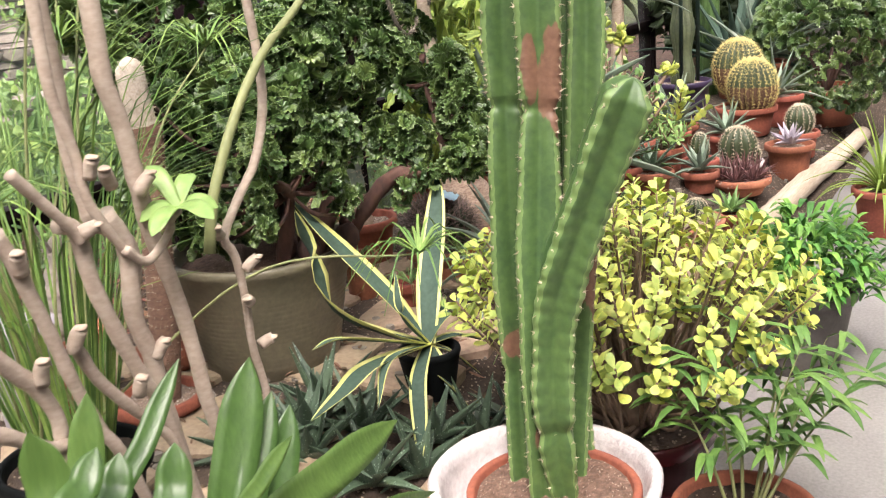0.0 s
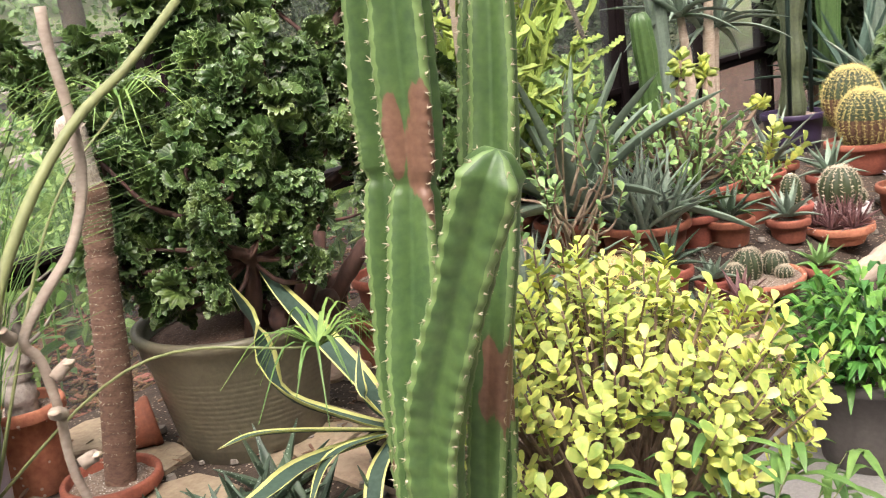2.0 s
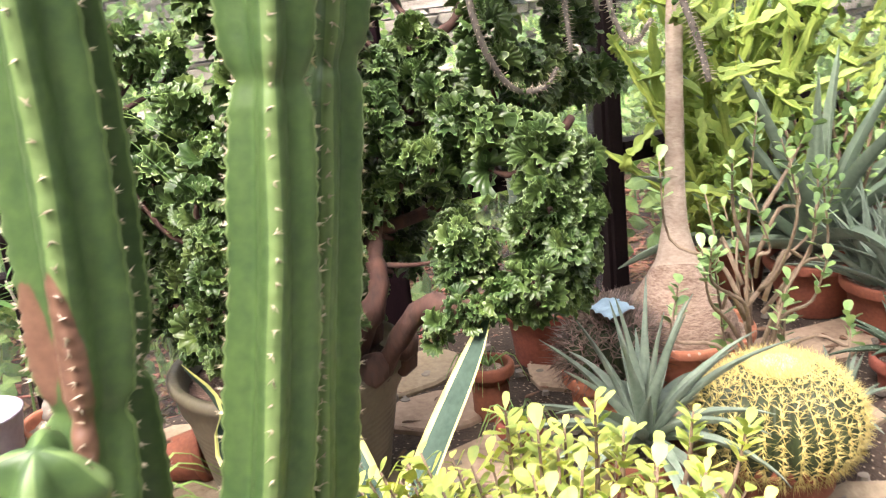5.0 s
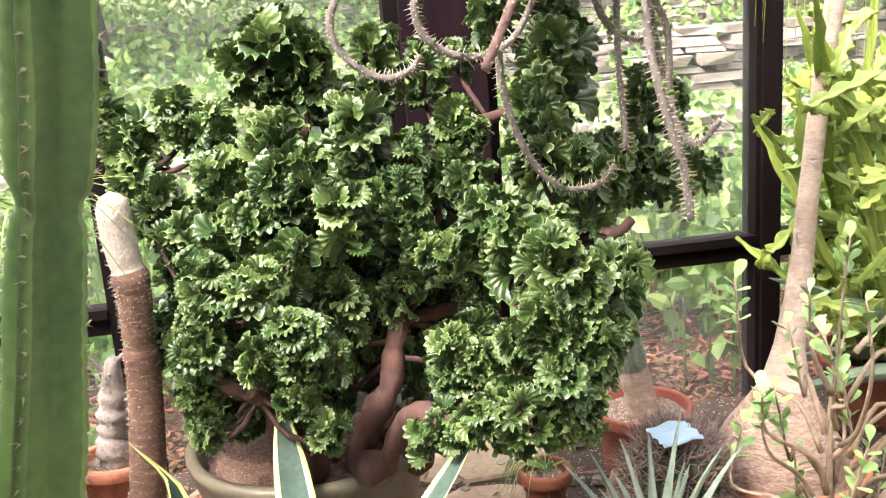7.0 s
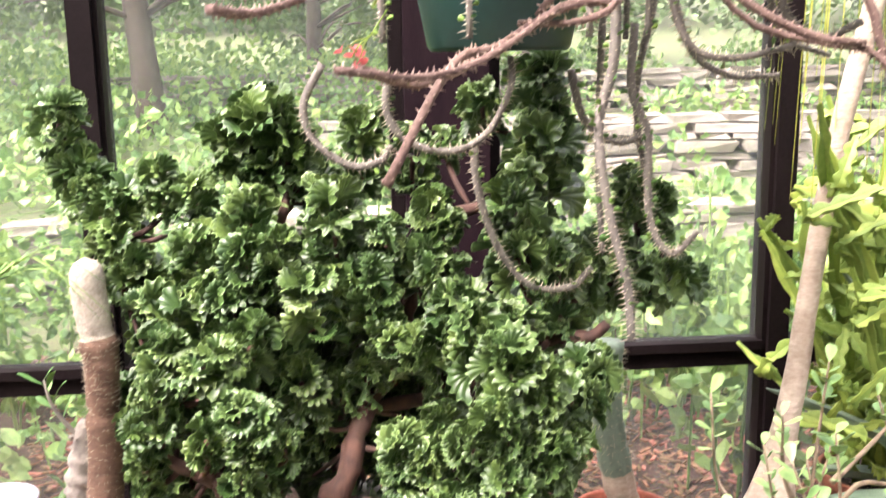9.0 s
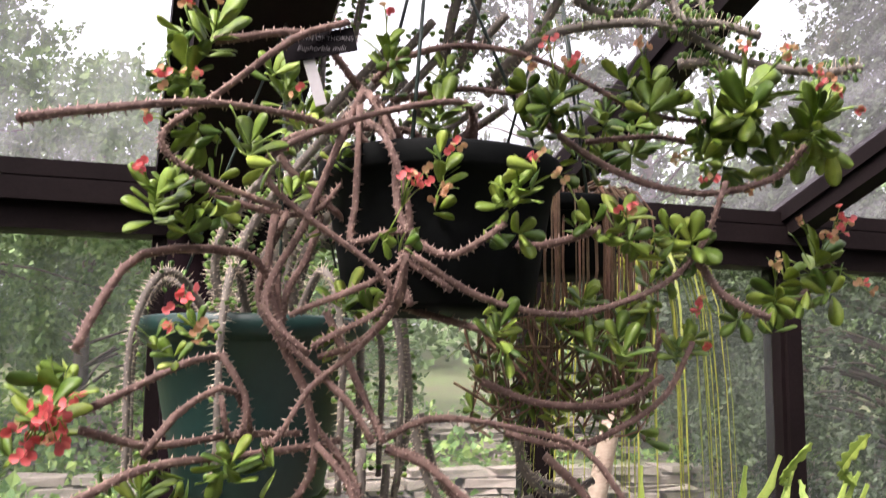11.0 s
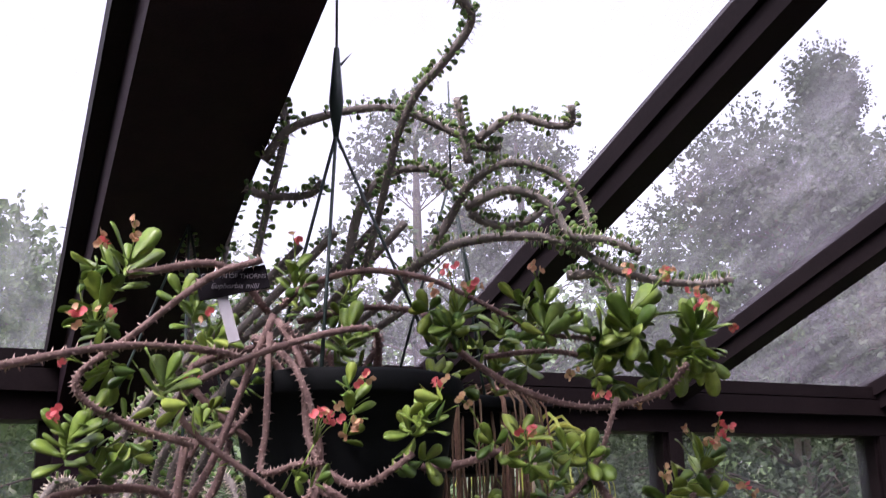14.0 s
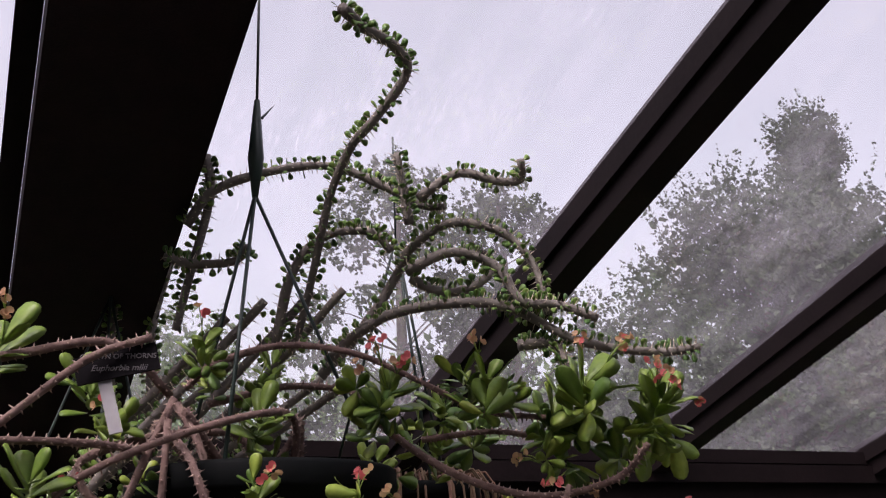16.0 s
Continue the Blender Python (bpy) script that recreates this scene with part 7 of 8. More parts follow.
    arm([(0.29, 1.60, 2.22), (0.38, 1.57, 2.19), (0.43, 1.53, 2.19), (0.49, 1.50, 2.21)])
    arm([(-0.18, 1.50, 2.03), (-0.16, 1.52, 2.08), (-0.11, 1.54, 2.15), (0.01, 1.56, 2.16), (0.05, 1.58, 2.13)])
    arm([(0.64, 1.50, 2.17), (0.67, 1.48, 2.12), (0.72, 1.45, 2.09)])
    arm([(0.81, 1.60, 2.09), (0.89, 1.60, 2.14), (0.95, 1.60, 2.20)])
    arm([(-0.03, 1.60, 2.45), (0.10, 1.62, 2.48), (0.18, 1.65, 2.42)])
    arm([(0.54, 1.65, 2.37), (0.65, 1.62, 2.38), (0.76, 1.60, 2.36)])
    arm([(0.21, 1.50, 2.16), (0.21, 1.53, 2.10), (0.17, 1.57, 2.05), (0.12, 1.60, 2.03)])
    arm([(-0.06, 1.65, 2.27), (0.01, 1.65, 2.24), (0.11, 1.65, 2.23), (0.16, 1.65, 2.28)])
    arm([(-0.32, 1.30, 1.84), (-0.26, 1.36, 1.84), (-0.17, 1.42, 1.87), (-0.09, 1.48, 1.90), (0.05, 1.54, 1.91), (0.15, 1.60, 1.92)])
    arm([(-0.17, 1.45, 1.76), (-0.09, 1.48, 1.74), (0.00, 1.50, 1.78), (0.09, 1.52, 1.83), (0.16, 1.55, 1.84), (0.16, 1.57, 1.88), (0.11, 1.60, 1.95)])
    arm([(-0.17, 1.50, 1.96), (-0.11, 1.53, 1.99), (-0.05, 1.57, 2.02), (-0.00, 1.60, 2.03)])
    arm([(-0.14, 1.40, 1.63), (-0.06, 1.45, 1.76), (0.00, 1.50, 1.78)])
    arm([(0.21, 1.60, 1.92), (0.27, 1.57, 1.95), (0.37, 1.55, 1.94), (0.47, 1.52, 1.91), (0.53, 1.50, 1.83), (0.58, 1.48, 1.78), (0.61, 1.45, 1.78)])
    arm([(0.22, 1.60, 1.91), (0.27, 1.58, 1.89), (0.34, 1.57, 1.81), (0.44, 1.55, 1.78), (0.49, 1.53, 1.77), (0.53, 1.52, 1.73), (0.58, 1.50, 1.76)])
    arm([(-0.10, 1.50, 1.91), (-0.06, 1.52, 1.96), (-0.00, 1.55, 1.99), (0.03, 1.57, 1.94), (0.01, 1.60, 1.92)])
    arm([(-0.17, 1.50, 1.94), (-0.09, 1.53, 1.92), (0.01, 1.57, 1.93), (0.10, 1.60, 1.93)])
    arm([(0.06, 1.60, 2.14), (0.07, 1.59, 2.05), (0.10, 1.57, 1.98), (0.11, 1.56, 1.89), (0.06, 1.55, 1.82)])
    arm([(0.49, 1.60, 1.96), (0.60, 1.60, 2.00), (0.64, 1.60, 2.08)])
    arm([(0.13, 1.60, 2.09), (0.18, 1.57, 1.97), (0.20, 1.55, 1.92)])
    arm([(-0.31, 1.30, 1.82), (-0.28, 1.40, 1.82), (-0.23, 1.50, 1.84)])
    arm([(-0.19, 1.30, 1.76), (-0.10, 1.37, 1.75), (-0.02, 1.43, 1.77), (0.08, 1.50, 1.83)])
    arm([(0.06, 1.62, 2.22), (0.05, 1.60, 2.14), (0.07, 1.58, 2.06), (0.09, 1.56, 2.03), (0.15, 1.54, 1.97), (0.18, 1.53, 1.92)])
    arm([(0.24, 1.60, 2.23), (0.23, 1.58, 2.16), (0.20, 1.56, 2.08), (0.15, 1.55, 2.03), (0.10, 1.54, 1.99), (0.06, 1.53, 1.93), (0.04, 1.53, 1.92)])
    arm([(0.11, 1.55, 1.92), (0.15, 1.53, 1.87), (0.15, 1.52, 1.83), (0.10, 1.52, 1.81), (0.03, 1.52, 1.81)])
    arm([(0.21, 1.58, 1.91), (0.26, 1.56, 1.89), (0.33, 1.54, 1.83), (0.41, 1.53, 1.79), (0.48, 1.53, 1.78)])
    arm([(0.38, 1.58, 1.93), (0.47, 1.57, 1.91), (0.53, 1.56, 1.93), (0.61, 1.55, 1.98), (0.66, 1.55, 2.06)])
    arm([(0.43, 1.56, 1.90), (0.49, 1.55, 1.84), (0.51, 1.54, 1.77), (0.54, 1.53, 1.72), (0.59, 1.52, 1.76), (0.60, 1.52, 1.77)])
    arm([(0.08, 1.64, 2.23), (0.05, 1.62, 2.16), (0.04, 1.60, 2.10), (0.07, 1.57, 2.04)])
    arm([(0.13, 1.66, 2.23), (0.11, 1.64, 2.17), (0.08, 1.62, 2.12), (0.07, 1.60, 2.07)])
    arm([(-0.01, 1.56, 2.03), (0.02, 1.55, 1.98), (0.02, 1.55, 1.94), (-0.00, 1.54, 1.93), (-0.01, 1.54, 1.98)])
    arm([(0.36, 1.62, 2.00), (0.44, 1.60, 1.97), (0.56, 1.58, 1.97), (0.62, 1.57, 2.01)])
    head(-0.03, 1.60, 2.47, 0.050, 13, 0.2, 0.7)
    head(-0.07, 1.60, 2.38, 0.038, 9, -0.5, 0.6)
    head(-0.05, 1.55, 2.31, 0.039, 6, 0, -0.9)
    head(0.09, 1.75, 2.44, 0.046, 10, 0, 0.6)
    head(0.12, 1.70, 2.39, 0.041, 8, 0.5, 0.3)
    head(0.01, 1.50, 2.29, 0.044, 8, 0, 0.6)
    head(-0.10, 1.50, 2.22, 0.039, 14, 0, 0.4)
    head(-0.05, 1.50, 2.20, 0.030, 6, 0.6, -0.5)
    head(0.22, 1.65, 2.49, 0.038, 12, 0, 0.8)
    head(0.29, 1.60, 2.39, 0.042, 12, 0, 0.6)
    head(0.33, 1.70, 2.48, 0.034, 9, 0, 0.8)
    head(0.26, 1.50, 2.27, 0.035, 7, 0.2, 0.9)
    head(0.35, 1.45, 2.25, 0.048, 9, 0.1, 1)
    head(0.33, 1.47, 2.23, 0.032, 6, -0.6, 0.3)
    head(0.17, 1.45, 2.17, 0.027, 4, 0.3, -0.5)
    head(0.08, 1.60, 2.25, 0.028, 6, 0, 0.5)
    head(0.60, 1.55, 2.44, 0.051, 14, 0, 0.8)
    head(0.64, 1.55, 2.41, 0.041, 9, 0.5, 0.1)
    head(0.74, 1.52, 2.43, 0.067, 12, 0.4, 0.6)
    head(0.74, 1.55, 2.39, 0.050, 9, -0.2, -0.4)
    head(0.85, 1.50, 2.40, 0.060, 13, 0.1, 0.9)
    head(0.82, 1.50, 2.35, 0.048, 12, 0, -0.3)
    head(0.47, 1.60, 2.43, 0.046, 12, 0, 0.5)
    head(0.45, 1.62, 2.38, 0.038, 8, -0.3, 0.3)
    head(0.72, 1.58, 2.38, 0.044, 8, 0, -0.2)
    head(0.73, 1.56, 2.32, 0.042, 6, 0, -0.7)
    head(0.52, 1.50, 2.23, 0.044, 9, 0.1, 0.8)
    head(0.47, 1.50, 2.22, 0.034, 5, -0.7, 0.1)
    head(0.63, 1.50, 2.20, 0.046, 10, -0.3, 0.2)
    head(0.80, 1.55, 2.12, 0.042, 12, -0.6, -0.3)
    head(0.91, 1.58, 2.20, 0.055, 9, 0.2, 0.8)
    head(0.34, 1.50, 2.07, 0.035, 8, 0, 0.5)
    head(0.70, 1.50, 2.09, 0.036, 5, -0.6, 0)
    head(-0.05, 1.44, 2.06, 0.029, 8, 0, 0.5)
    head(0.59, 1.62, 2.11, 0.041, 9, 0, 0.5)
    head(0.56, 1.70, 2.13, 0.039, 9, 0, 0.4)
    head(0.67, 1.60, 2.05, 0.038, 8, 0, 0.6)
    head(0.64, 1.62, 2.16, 0.038, 8, 0.2, 0.4)
    head(0.49, 1.72, 2.34, 0.039, 8, 0, 0.5)
    head(0.60, 1.72, 2.37, 0.044, 9, 0, 0.5)
    head(0.66, 1.70, 2.39, 0.045, 9, 0, 0.4)
    head(0.15, 1.62, 2.31, 0.029, 6, 0.4, 0.3)
    head(0.59, 1.68, 2.43, 0.040, 8, -0.2, 0.6)
    for q in ((-0.19, 1.27, 1.97), (-0.19, 1.49, 1.98), (-0.10, 1.52, 1.87), (0.58, 1.50, 1.77), (0.52, 1.50, 2.04), (0.0, 1.50, 1.90), (0.156, 1.60, 2.114)):
        head(*q, 0.042, 8)
    part("foliage", foliage, M["thorn_leaf"], ob, kind="stuff")
    bloom(-0.07, 1.55, 2.48, 6, 0.2)
    bloom(-0.03, 1.55, 2.50, 4, 0)
    bloom(-0.09, 1.55, 2.38, 6, 0.5)
    bloom(-0.06, 1.55, 2.39, 4, 0.1)
    bloom(-0.12, 1.52, 2.32, 3, 0.4)
    bloom(-0.12, 1.46, 2.24, 4, 0.5)
    bloom(-0.07, 1.42, 2.09, 6, 0.6)
    bloom(-0.08, 1.42, 2.06, 3, 0.2)
    bloom(-0.04, 1.42, 2.05, 4, 0)
    bloom(0.20, 1.42, 2.24, 9, 0.9)
    bloom(0.24, 1.43, 2.23, 6, 0.1)
    bloom(0.26, 1.46, 2.30, 4, 0.8)
    bloom(0.21, 1.62, 2.53, 3, 0.9)
    bloom(0.43, 1.54, 2.48, 5, 0.8)
    bloom(0.47, 1.54, 2.46, 7, 0.5)
    bloom(0.41, 1.55, 2.45, 3, 0.1)
    bloom(0.58, 1.55, 2.50, 4, 0)
    bloom(0.73, 1.50, 2.49, 6, 0.1)
    bloom(0.80, 1.50, 2.49, 8, 0.4)
    bloom(0.83, 1.46, 2.45, 8, 0.4)
    bloom(0.86, 1.46, 2.44, 4, 0.5)
    bloom(0.90, 1.46, 2.41, 3, 0.2)
    bloom(0.40, 1.50, 2.30, 5, 0.8)
    bloom(0.43, 1.50, 2.28, 3, 0.1)
    bloom(0.52, 1.48, 2.23, 6, 0.7)
    bloom(0.65, 1.56, 2.33, 4, 0.7)
    bloom(0.67, 1.52, 2.29, 5, 0.8)
    bloom(0.75, 1.52, 2.28, 3, 0)
    bloom(0.93, 1.55, 2.25, 10, 0.8)
    bloom(0.90, 1.55, 2.23, 6, 0.2)
    bloom(0.85, 1.55, 2.25, 3, 0)
    bloom(0.97, 1.55, 2.15, 6, 0.1)
    bloom(0.77, 1.50, 2.17, 4, 0.5)
    bloom(0.65, 1.52, 2.11, 5, 0.7)
    bloom(0.68, 1.55, 2.05, 4, 0.8)
    bloom(0.09, 1.70, 2.42, 3, 0.5)
    bloom(0.05, 1.55, 2.31, 2, 0.7)
    for q, n in (((-0.20, 1.25, 1.965), 14), ((-0.205, 1.26, 1.945), 12), ((-0.18, 1.26, 1.95), 10), ((-0.18, 1.46, 1.97), 6), ((-0.17, 1.45, 1.77), 6), ((0.60, 1.45, 1.79), 6)):
        bloom(*q, n, 0.95)
    # stems rooted in the basket
    for k in range(5):
        a = k * 1.3
        arm([tuple(base + Vector((0.05 * math.cos(a), 0.05 * math.sin(a), 0.19))), tuple(base + Vector((-0.06 + 0.10 * math.cos(a), -0.04 + 0.10 * math.sin(a), 0.29))), tuple(base + Vector((-0.14 + 0.15 * math.cos(a * 3), -0.08 + 0.12 * math.sin(a * 2), 0.25 - 0.02 * k))), tuple(base + Vector((-0.17 + 0.07 * math.cos(a * 5), -0.10 + 0.10 * math.sin(a * 2), 0.10 - 0.02 * k))), tuple(base + Vector((-0.12 + 0.16 * math.cos(a * 3 + 1), -0.16, 0.02 - 0.02 * k)))])
    # the engraved name plate on its stake
    stake = Shape()
    stake.box((-0.024, -0.0015, 0.04), (-0.009, 0.0015, 0.122), turn=Matrix.Rotation(radians(-9), 3, "Y"))
    sign = tagged(new("name_plate"), "black engraved plant name plate on a clear stake", "sign")
    sign.matrix_world = pose(0.121, 1.485, 2.312, -10, -7, -14)
    part("stake", stake, M["clear_stake"], sign, smooth=False)
    plate = Shape()
    plate.box((-0.052, -0.006, 0.104), (0.042, -0.003, 0.138), turn=Matrix.Rotation(radians(-6), 3, "Y"))
    face = part("plate", plate, M["sign"], sign, smooth=False)
    for text, size, z, lean in (("CROWN OF THORNS", 0.0088, 0.1255, 0.0), ("Euphorbia milii", 0.0104, 0.1105, 0.25)):
        cu = bpy.data.curves.new("lettering", "FONT")
        cu.body, cu.size, cu.align_x, cu.shear, cu.extrude = text, size, "CENTER", lean, 0.0003
        cu.materials.append(M["letter"])
        t = new("lettering", cu)
        t.parent = face
        t.matrix_local = pose(-0.016, -0.0068, z, 90, 6, 0)


def build_spiny_basket():
    rng = random.Random(19)
    base = Vector((0.14, 2.28, 1.78))
    ob = thing("hanging_spiny_shrub", base, "spiny grey-stemmed shrub in a hanging dark green pot", "hanging plant")
    s = Shape()
    s.lathe([(0.135, 0), (0.142, 0.01), (0.168, 0.14), (0.197, 0.285), (0.207, 0.292), (0.224, 0.302), (0.226, 0.332), (0.219, 0.337), (0.204, 0.332), (0.187, 0.28), (0.1, 0.27)], 48, (-0.02, 0, 0))
    pot = part("pot", s, M["teal_pot"], ob, "dark green plastic hanging pot")
    s = Shape()
    s.lathe([(0.190, 0.285), (0.12, 0.293), (0.01, 0.298)], 24, (-0.02, 0, 0), wobble=0.03)
    part("soil", s, M["soil"], pot)
    apex = Vector((0.02, -0.02, 0.95))
    hanger(ob, base, (0.219, 0.332), apex)
    s = Shape()
    s.tube([apex, apex + Vector((0, 0.02, 0.22))], 0.002, 6)
    part("wire", s, M["cord"], ob)
    leaves = Shape()

    def arm(points, r0=0.0085, leafy=0.62):
        length = sum((Vector(b) - Vector(a)).length for a, b in zip(points, points[1:]))
        n = max(10, int(length / 0.02))
        pts = bezier(local(base, points), n)
        s, spines = Shape(), Shape()
        s.tube(pts, lambda t: r0 * (1.1 - 0.3 * t), 8, lumps=0.15)
        for i in range(n * 8):
            t = i / 8
            k, u = int(t), t - int(t)
            p = pts[k].lerp(pts[min(n, k + 1)], u)
            d = (pts[min(n, k + 1)] - pts[k]).normalized()
            out = Matrix.Rotation(i * 2.4 + rng.uniform(-0.3, 0.3), 3, d) @ d.orthogonal().normalized()
            spines.spike(p + out * r0 * 0.8, out + d * 0.2, rng.uniform(0.011, 0.02), 0.0013)
            if rng.random() < leafy * (0.7 + 0.6 * (out.z > 0)):
                leaves.paddle(p + out * r0 * 0.8, out + Vector((0, 0, 0.3)), Vector((0, -1, 0.2)) + around(rng) * 0.7, rng.uniform(0.012, 0.018), rng.uniform(0.010, 0.013), 0.15)
        part("spine_coat", spines, M["spine"], part("stem", s, M["ala"], ob), kind="stuff")

    def hanging(points):
        arm(points, 0.008, 0.12)

    hanging([(-0.23, 2.30, 1.76), (-0.27, 2.29, 1.68), (-0.25, 2.28, 1.61), (-0.18, 2.27, 1.56), (-0.12, 2.26, 1.57), (-0.10, 2.25, 1.60)])
    hanging([(-0.10, 2.20, 1.74), (-0.11, 2.20, 1.68), (-0.08, 2.20, 1.62), (-0.00, 2.20, 1.59), (0.08, 2.20, 1.62), (0.13, 2.20, 1.71), (0.13, 2.20, 1.77)])
    hanging([(0.07, 2.30, 1.60), (0.08, 2.31, 1.50), (0.12, 2.32, 1.38), (0.19, 2.33, 1.29), (0.28, 2.34, 1.28), (0.33, 2.35, 1.32)])
    hanging([(0.24, 1.85, 1.89), (0.23, 1.82, 1.76), (0.20, 1.79, 1.66), (0.21, 1.75, 1.53), (0.23, 1.72, 1.43), (0.23, 1.69, 1.35)])
    hanging([(0.40, 2.30, 1.83), (0.39, 2.28, 1.70), (0.42, 2.26, 1.61), (0.42, 2.24, 1.45), (0.46, 2.22, 1.37), (0.51, 2.20, 1.42)])
    hanging([(0.27, 2.30, 1.74), (0.30, 2.31, 1.64), (0.37, 2.33, 1.59), (0.44, 2.34, 1.60)])
    hanging([(0.40, 2.10, 1.93), (0.41, 2.10, 1.87), (0.45, 2.10, 1.78), (0.53, 2.10, 1.76), (0.64, 2.10, 1.78)])
    hanging([(0.57, 2.00, 1.90), (0.58, 2.00, 1.84), (0.64, 2.00, 1.79), (0.72, 2.00, 1.82)])
    hanging([(0.33, 2.35, 2.22), (0.35, 2.34, 2.04), (0.34, 2.33, 1.80), (0.33, 2.31, 1.57), (0.34, 2.30, 1.36)])
    hanging([(0.44, 2.35, 2.17), (0.46, 2.35, 1.93), (0.42, 2.35, 1.68), (0.46, 2.35, 1.44)])
    hanging([(0.50, 2.40, 1.93), (0.55, 2.40, 1.78), (0.64, 2.40, 1.72), (0.75, 2.40, 1.72)])
    hanging([(0.67, 2.30, 1.90), (0.74, 2.35, 1.80), (0.86, 2.40, 1.76)])
    arm([(0.39, 1.55, 3.00), (0.44, 1.59, 3.00), (0.51, 1.64, 3.01), (0.55, 1.68, 2.99), (0.51, 1.73, 2.92), (0.48, 1.77, 2.88), (0.46, 1.82, 2.81), (0.45, 1.86, 2.72), (0.44, 1.91, 2.62), (0.43, 1.95, 2.56)])
    arm([(0.25, 1.99, 2.79), (0.29, 1.96, 2.85), (0.39, 1.93, 2.89), (0.49, 1.90, 2.90), (0.58, 1.87, 2.86), (0.64, 1.84, 2.82), (0.67, 1.81, 2.81)])
    arm([(0.28, 1.99, 2.93), (0.29, 1.99, 2.85), (0.26, 1.99, 2.70), (0.24, 1.99, 2.60)])
    arm([(0.22, 1.99, 2.73), (0.25, 1.96, 2.71), (0.32, 1.93, 2.71), (0.34, 1.90, 2.73)])
    arm([(0.40, 1.94, 2.57), (0.42, 1.92, 2.69), (0.47, 1.90, 2.76), (0.55, 1.87, 2.77), (0.58, 1.85, 2.73)])
    arm([(0.48, 1.94, 2.52), (0.56, 1.91, 2.62), (0.61, 1.88, 2.71), (0.62, 1.85, 2.74), (0.68, 1.81, 2.78), (0.77, 1.78, 2.76), (0.81, 1.75, 2.69), (0.81, 1.72, 2.60)])
    arm([(0.60, 1.81, 2.77), (0.58, 1.81, 2.90)])
    arm([(0.62, 1.81, 2.82), (0.69, 1.79, 2.87), (0.75, 1.76, 2.85), (0.79, 1.74, 2.85), (0.78, 1.72, 2.88)])
    arm([(0.59, 1.81, 2.68), (0.66, 1.77, 2.71), (0.73, 1.74, 2.68), (0.75, 1.70, 2.61), (0.80, 1.67, 2.60), (0.85, 1.63, 2.57)])
    arm([(0.48, 1.90, 2.54), (0.52, 1.85, 2.58), (0.58, 1.81, 2.61), (0.69, 1.76, 2.62), (0.75, 1.72, 2.60), (0.84, 1.67, 2.54), (0.96, 1.63, 2.52), (1.01, 1.58, 2.52)])
    arm([(0.60, 1.81, 2.67), (0.65, 1.81, 2.65), (0.71, 1.81, 2.66), (0.76, 1.81, 2.70), (0.74, 1.81, 2.73), (0.69, 1.81, 2.71)])
    arm([(0.75, 1.72, 2.54), (0.81, 1.70, 2.54), (0.81, 1.67, 2.49)])
    arm([(0.18, 2.30, 2.48), (0.17, 2.30, 2.70), (0.20, 2.30, 2.83)])
    arm([(0.26, 2.30, 2.46), (0.25, 2.33, 2.67), (0.29, 2.35, 2.86)])
    for k in range(9):
        a = k * 0.7
        arm([tuple(base + Vector((0.06 * math.cos(a), 0.06 * math.sin(a), 0.28))), tuple(base + Vector((0.10 * math.cos(a), 0.10 * math.sin(a) - 0.04, 0.5))), tuple(base + Vector((0.30 + 0.12 * math.cos(a), -0.25 + 0.10 * math.sin(a), 0.75 + 0.02 * k)))], 0.0095, 0.3)
    for k in range(8):
        a = k * 0.8 + 0.3
        hanging([tuple(base + Vector((0.08 * math.cos(a), 0.08 * math.sin(a), 0.28))), tuple(base + Vector((0.20 * math.cos(a), 0.20 * math.sin(a), 0.42))), tuple(base + Vector((0.27 * math.cos(a), 0.27 * math.sin(a), 0.30))), tuple(base + Vector((0.27 * math.cos(a), 0.27 * math.sin(a), 0.02)))])
    part("foliage", leaves, M["ala_leaf"], ob, kind="stuff")


def build_trailing_basket():
    """Dry trailing stems and strap leaves that hang beside the black basket."""
    rng = random.Random(23)
    base = Vector((0.66, 2.02, 2.20))
    ob = thing("hanging_trailing_plant", base, "hanging basket of dry brown trailing stems and leafy tips", "hanging plant")
    add_pot(ob, 0.14, 0.14, M["black_pot"], soil="soil", taper=0.75, lip_height=0.025)
    hanger(ob, base, (0.135, 0.135), Vector((0.0, 0.0, 0.62)))
    s = Shape()
    s.tube([Vector((0, 0, 0.62)), Vector((0, 0, 0.84))], 0.002, 6)
    part("wire", s, M["cord"], ob)
    wood, leaves = Shape(), Shape()
    for k in range(95):
        a, r = rng.uniform(0, 6.28), rng.uniform(0.10, 0.17)
        l = rng.uniform(0.08, 0.30)
        out = Vector((math.cos(a) * r, math.sin(a) * r, 0))
        turn = Vector((-math.sin(a), math.cos(a), 0)) * rng.uniform(-0.14, 0.14)
        pts = bezier([Vector((0, 0, 0.12)), out + Vector((0, 0, 0.15)), out * 1.1 + Vector((0, 0, -l * 0.5)), out * rng.uniform(0.5, 1.2) + turn * 0.6 + Vector((0, 0, -l)), out * rng.uniform(0.3, 1.0) + turn + around(rng) * 0.06 + Vector((0, 0, -l * 0.9))], 14)
        wood.tube(pts, rng.uniform(0.0016, 0.0034), 5)
        if k % 2 == 0:
            for q in range(7):
                leaves.paddle(pts[-1 - q % 5], around(rng) + Vector((0, 0, 0.2)), around(rng), rng.uniform(0.025, 0.05), 0.017, 0.1)
    part("tangle", wood, M["dry"], ob, "tangle of dry brown stems", kind="stuff")
    part("foliage", leaves, M["thorn_leaf"], ob, kind="stuff")


build_foliage()
build_far_end()
build_litter()
build_crown_of_thorns()
build_spiny_basket()
build_trailing_basket()


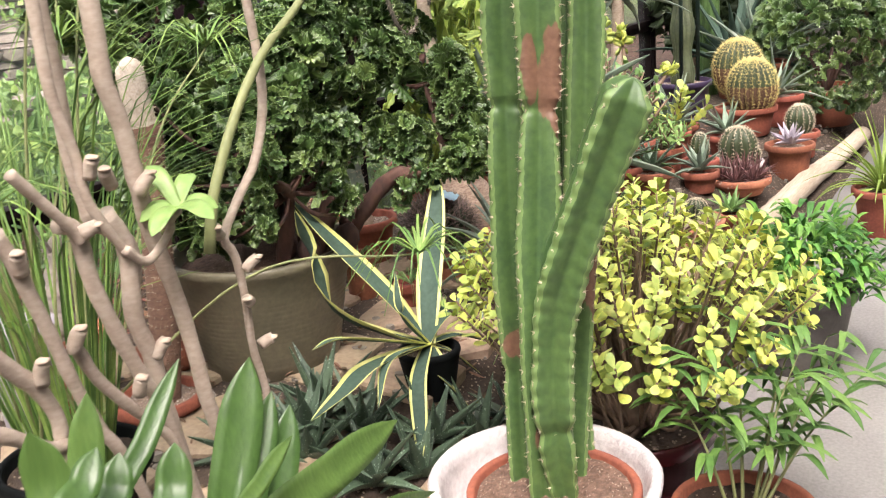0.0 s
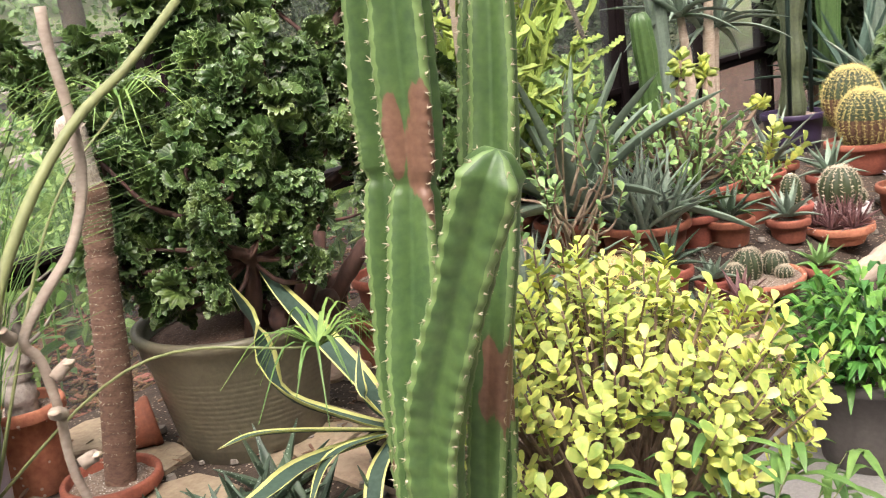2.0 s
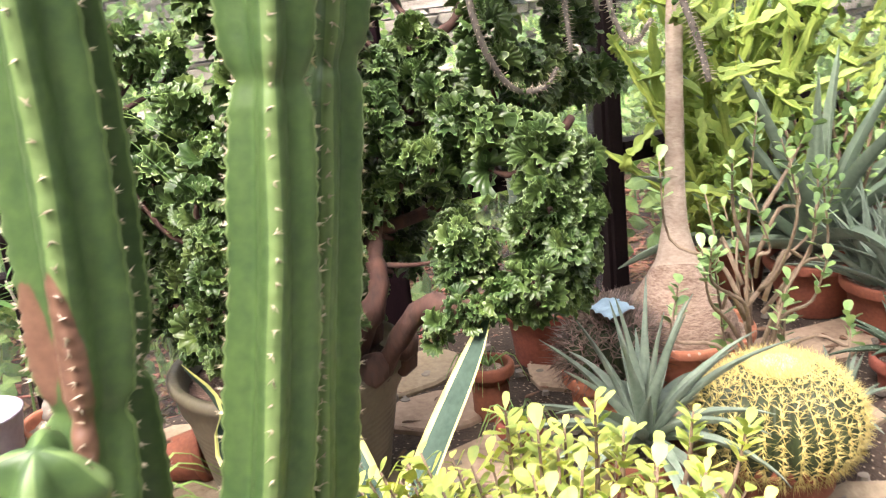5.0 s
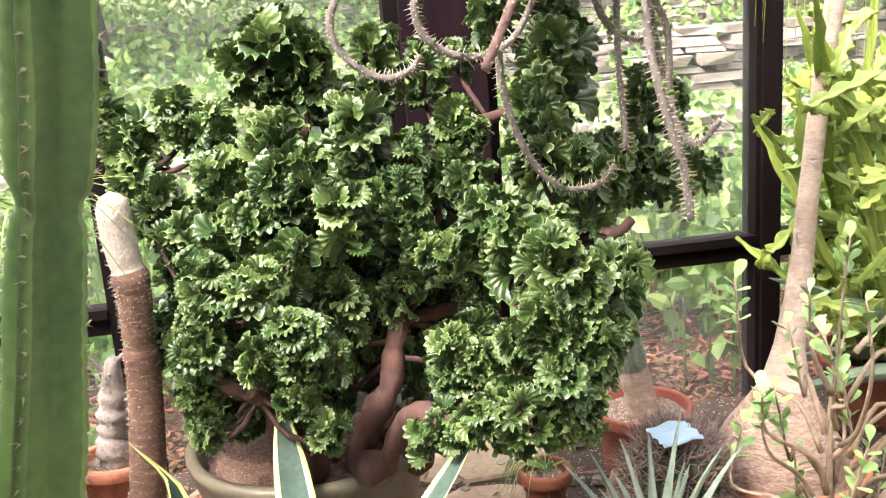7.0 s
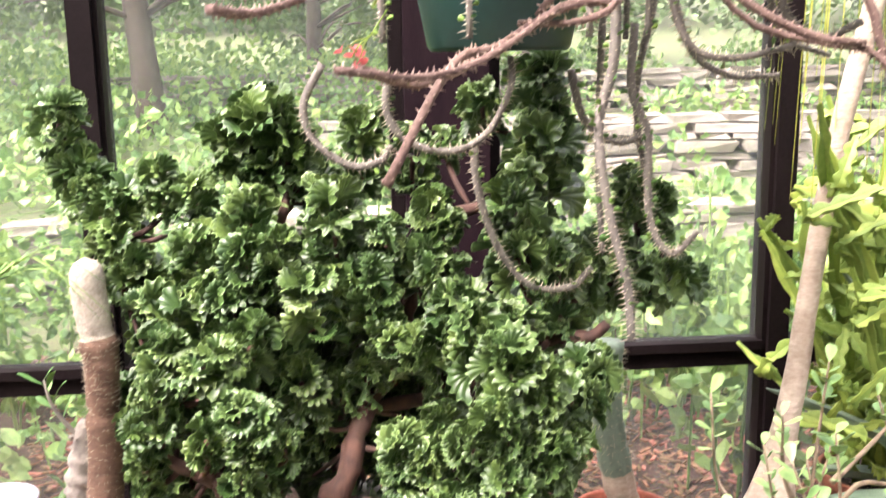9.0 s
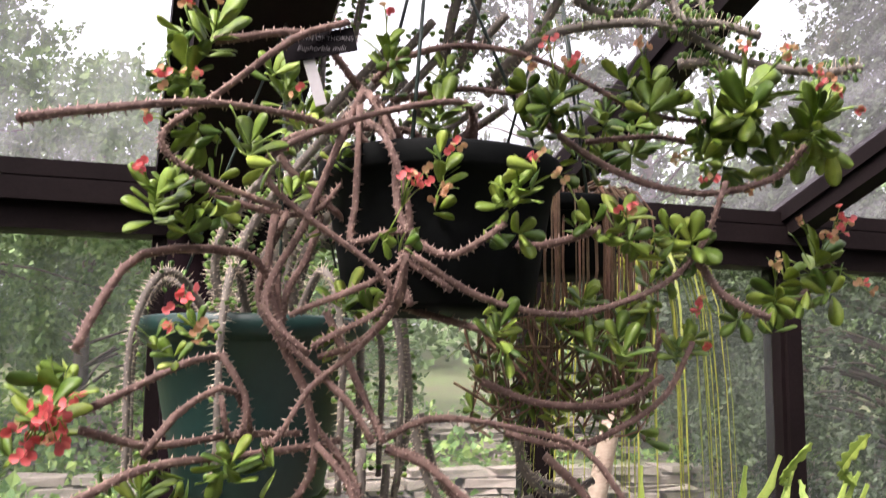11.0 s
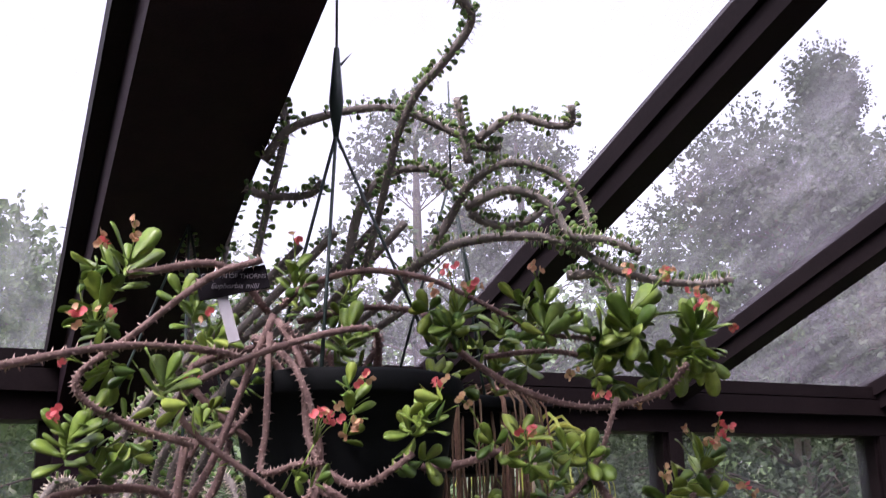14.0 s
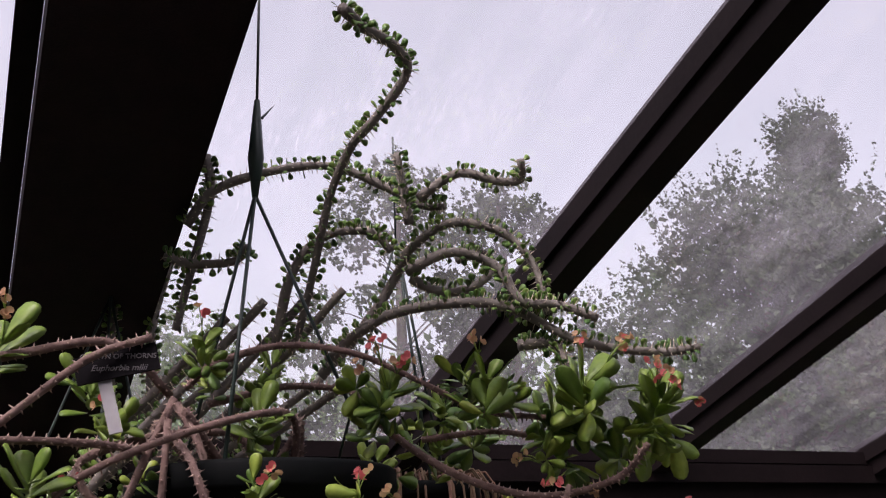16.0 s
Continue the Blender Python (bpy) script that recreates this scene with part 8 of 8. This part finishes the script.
# ---- garden planting ----
def build_garden_planting():
    rng = random.Random(41)
    low = Shape()
    for _ in range(330):
        x, y = rng.uniform(-3.0, 5.5), 4.25 + 1.9 * rng.random() ** 1.2
        h = rng.uniform(0.25, 0.85)
        z = garden_height(x, y)
        low.tube([Vector((x, y, z - 0.02)), Vector((x + rng.uniform(-0.08, 0.08), y + rng.uniform(-0.06, 0.06), z + h))], 0.006, 4)
        leaf_cloud(low, (x, y, z + h * 0.75), (0.17, 0.15, h * 0.36), 46, rng.uniform(0.05, 0.095), rng, fine=True)
    for _ in range(46):
        x, y, h = rng.uniform(-1.6, 3.6), rng.uniform(3.55, 4.3), rng.uniform(0.3, 0.85)
        z = garden_height(x, y)
        low.tube([Vector((x, y, z - 0.02)), Vector((x + rng.uniform(-0.06, 0.06), y, z + h))], 0.005, 4)
        for k in range(7):
            leaf_cloud(low, (x, y, z + h * (0.35 + 0.1 * k)), (0.09, 0.07, 0.04), 3, 0.10, rng, fine=True)
    tagged(part("garden_plants", low, M["garden_leaf"], kind="stuff", smooth=False), "leafy light green garden plants outside the glass", "garden plants")
    chips = Shape()
    for _ in range(6500):
        x, y = rng.uniform(-1.6, 4.2), 3.44 + 1.5 * rng.random() ** 1.4
        p = Vector((x, y, garden_height(x, y) + rng.uniform(0.0, 0.014)))
        a, l, w = rng.uniform(0, 6.28), rng.uniform(0.012, 0.04), rng.uniform(0.005, 0.012)
        d = Vector((math.cos(a), math.sin(a), rng.uniform(-0.3, 0.3)))
        e, up = Vector((-math.sin(a), math.cos(a), rng.uniform(-0.4, 0.4))), Vector((0, 0, 0.006))
        low4 = [p - d * l - e * w * 0.6, p + d * l - e * w, p + d * l * 0.9 + e * w * 0.7, p - d * l * 0.8 + e * w]
        chips.add(low4 + [q + up for q in low4], [(4, 5, 6, 7), (0, 1, 5, 4), (1, 2, 6, 5), (2, 3, 7, 6), (3, 0, 4, 7)])
    tagged(part("bark_chips", chips, M["chip"], kind="stuff", smooth=False), "reddish brown bark chips spread over the garden ground", "bark mulch")
    grass = Shape()
    for _ in range(620):
        x, y = rng.uniform(-6, 8), rng.uniform(6.9, 14.5)
        if x > 0.6 and rng.random() < 0.6:
            continue
        tall = rng.uniform(0.08, 0.34) * (1.5 if x < 1 else 0.8)
        leaf_cloud(grass, (x, y, garden_height(x, y) + tall * 0.7), (0.3, 0.25, tall), 40, 0.10, rng)
    tagged(part("terrace_plants", grass, M["garden_leaf"], kind="stuff", smooth=False), "low plants on the stone terraces", "garden plants")
    build_tree((-1.95, 9.6, garden_height(-1.95, 9.6)), 5.0, 2.1, 3, "broad leafy tree with a dark trunk beyond the terrace", bare=0.30, clumps=76, count=520, leaf=0.055, foliage="light_leaf", girth=0.027)
    build_tree((8.9, 8.4, garden_height(8.9, 8.4)), 7.4, 1.5, 5, "tall narrow dark conifer beyond the greenhouse", narrow=True, bare=0.08, clumps=150, leaf=0.042, count=640)
    build_tree((7.2, 7.9, garden_height(7.2, 7.9)), 5.6, 2.6, 6, "broad dense leafy garden tree", bare=0.05, clumps=210, count=640, leaf=0.045)
    build_tree((10.2, 7.4, garden_height(10.2, 7.4)), 6.2, 2.4, 7, "broad dense leafy garden tree", bare=0.05, clumps=150, count=560, leaf=0.045)
    build_tree((6.7, 11.4, garden_height(6.7, 11.4)), 7.0, 1.6, 8, "slender airy garden tree", bare=0.25, clumps=54, count=380, leaf=0.055)
    build_tree((5.0, 12.2, garden_height(5.0, 12.2)), 6.9, 1.6, 12, "slender airy garden tree", bare=0.25, clumps=54, count=380, leaf=0.055)
    build_tree((-5.5, 11.5, garden_height(-5.5, 11.5)), 7.0, 2.8, 9, "rounded leafy garden tree", bare=0.2, clumps=60, count=420, leaf=0.06, foliage="light_leaf")
    build_tree((-0.6, 12.6, garden_height(-0.6, 12.6)), 4.4, 2.2, 10, "rounded leafy garden tree", bare=0.15, foliage="light_leaf")
    build_tree((2.4, 14.5, garden_height(2.4, 14.5)), 4.6, 2.4, 14, "rounded leafy garden tree", bare=0.15, foliage="light_leaf")
    far = Shape()
    for k in range(620):
        a = rng.uniform(-1.35, 1.35)
        d = rng.uniform(19, 32)
        x, y = d * math.sin(a), 3 + d * math.cos(a)
        if y < 8:
            continue
        top = 4.8 + 1.3 * noise.noise((x * 0.25, y * 0.25, 4))
        leaf_cloud(far, (x, y, garden_height(x, min(y, 60)) + top * rng.random() ** 0.8), (1.7, 1.7, 1.3), 150, 0.26, rng)
    tagged(part("far_woods", far, M["hill"], kind="stuff", smooth=False), "hazy green woodland on the slope behind the garden", "woods")


build_garden_planting()
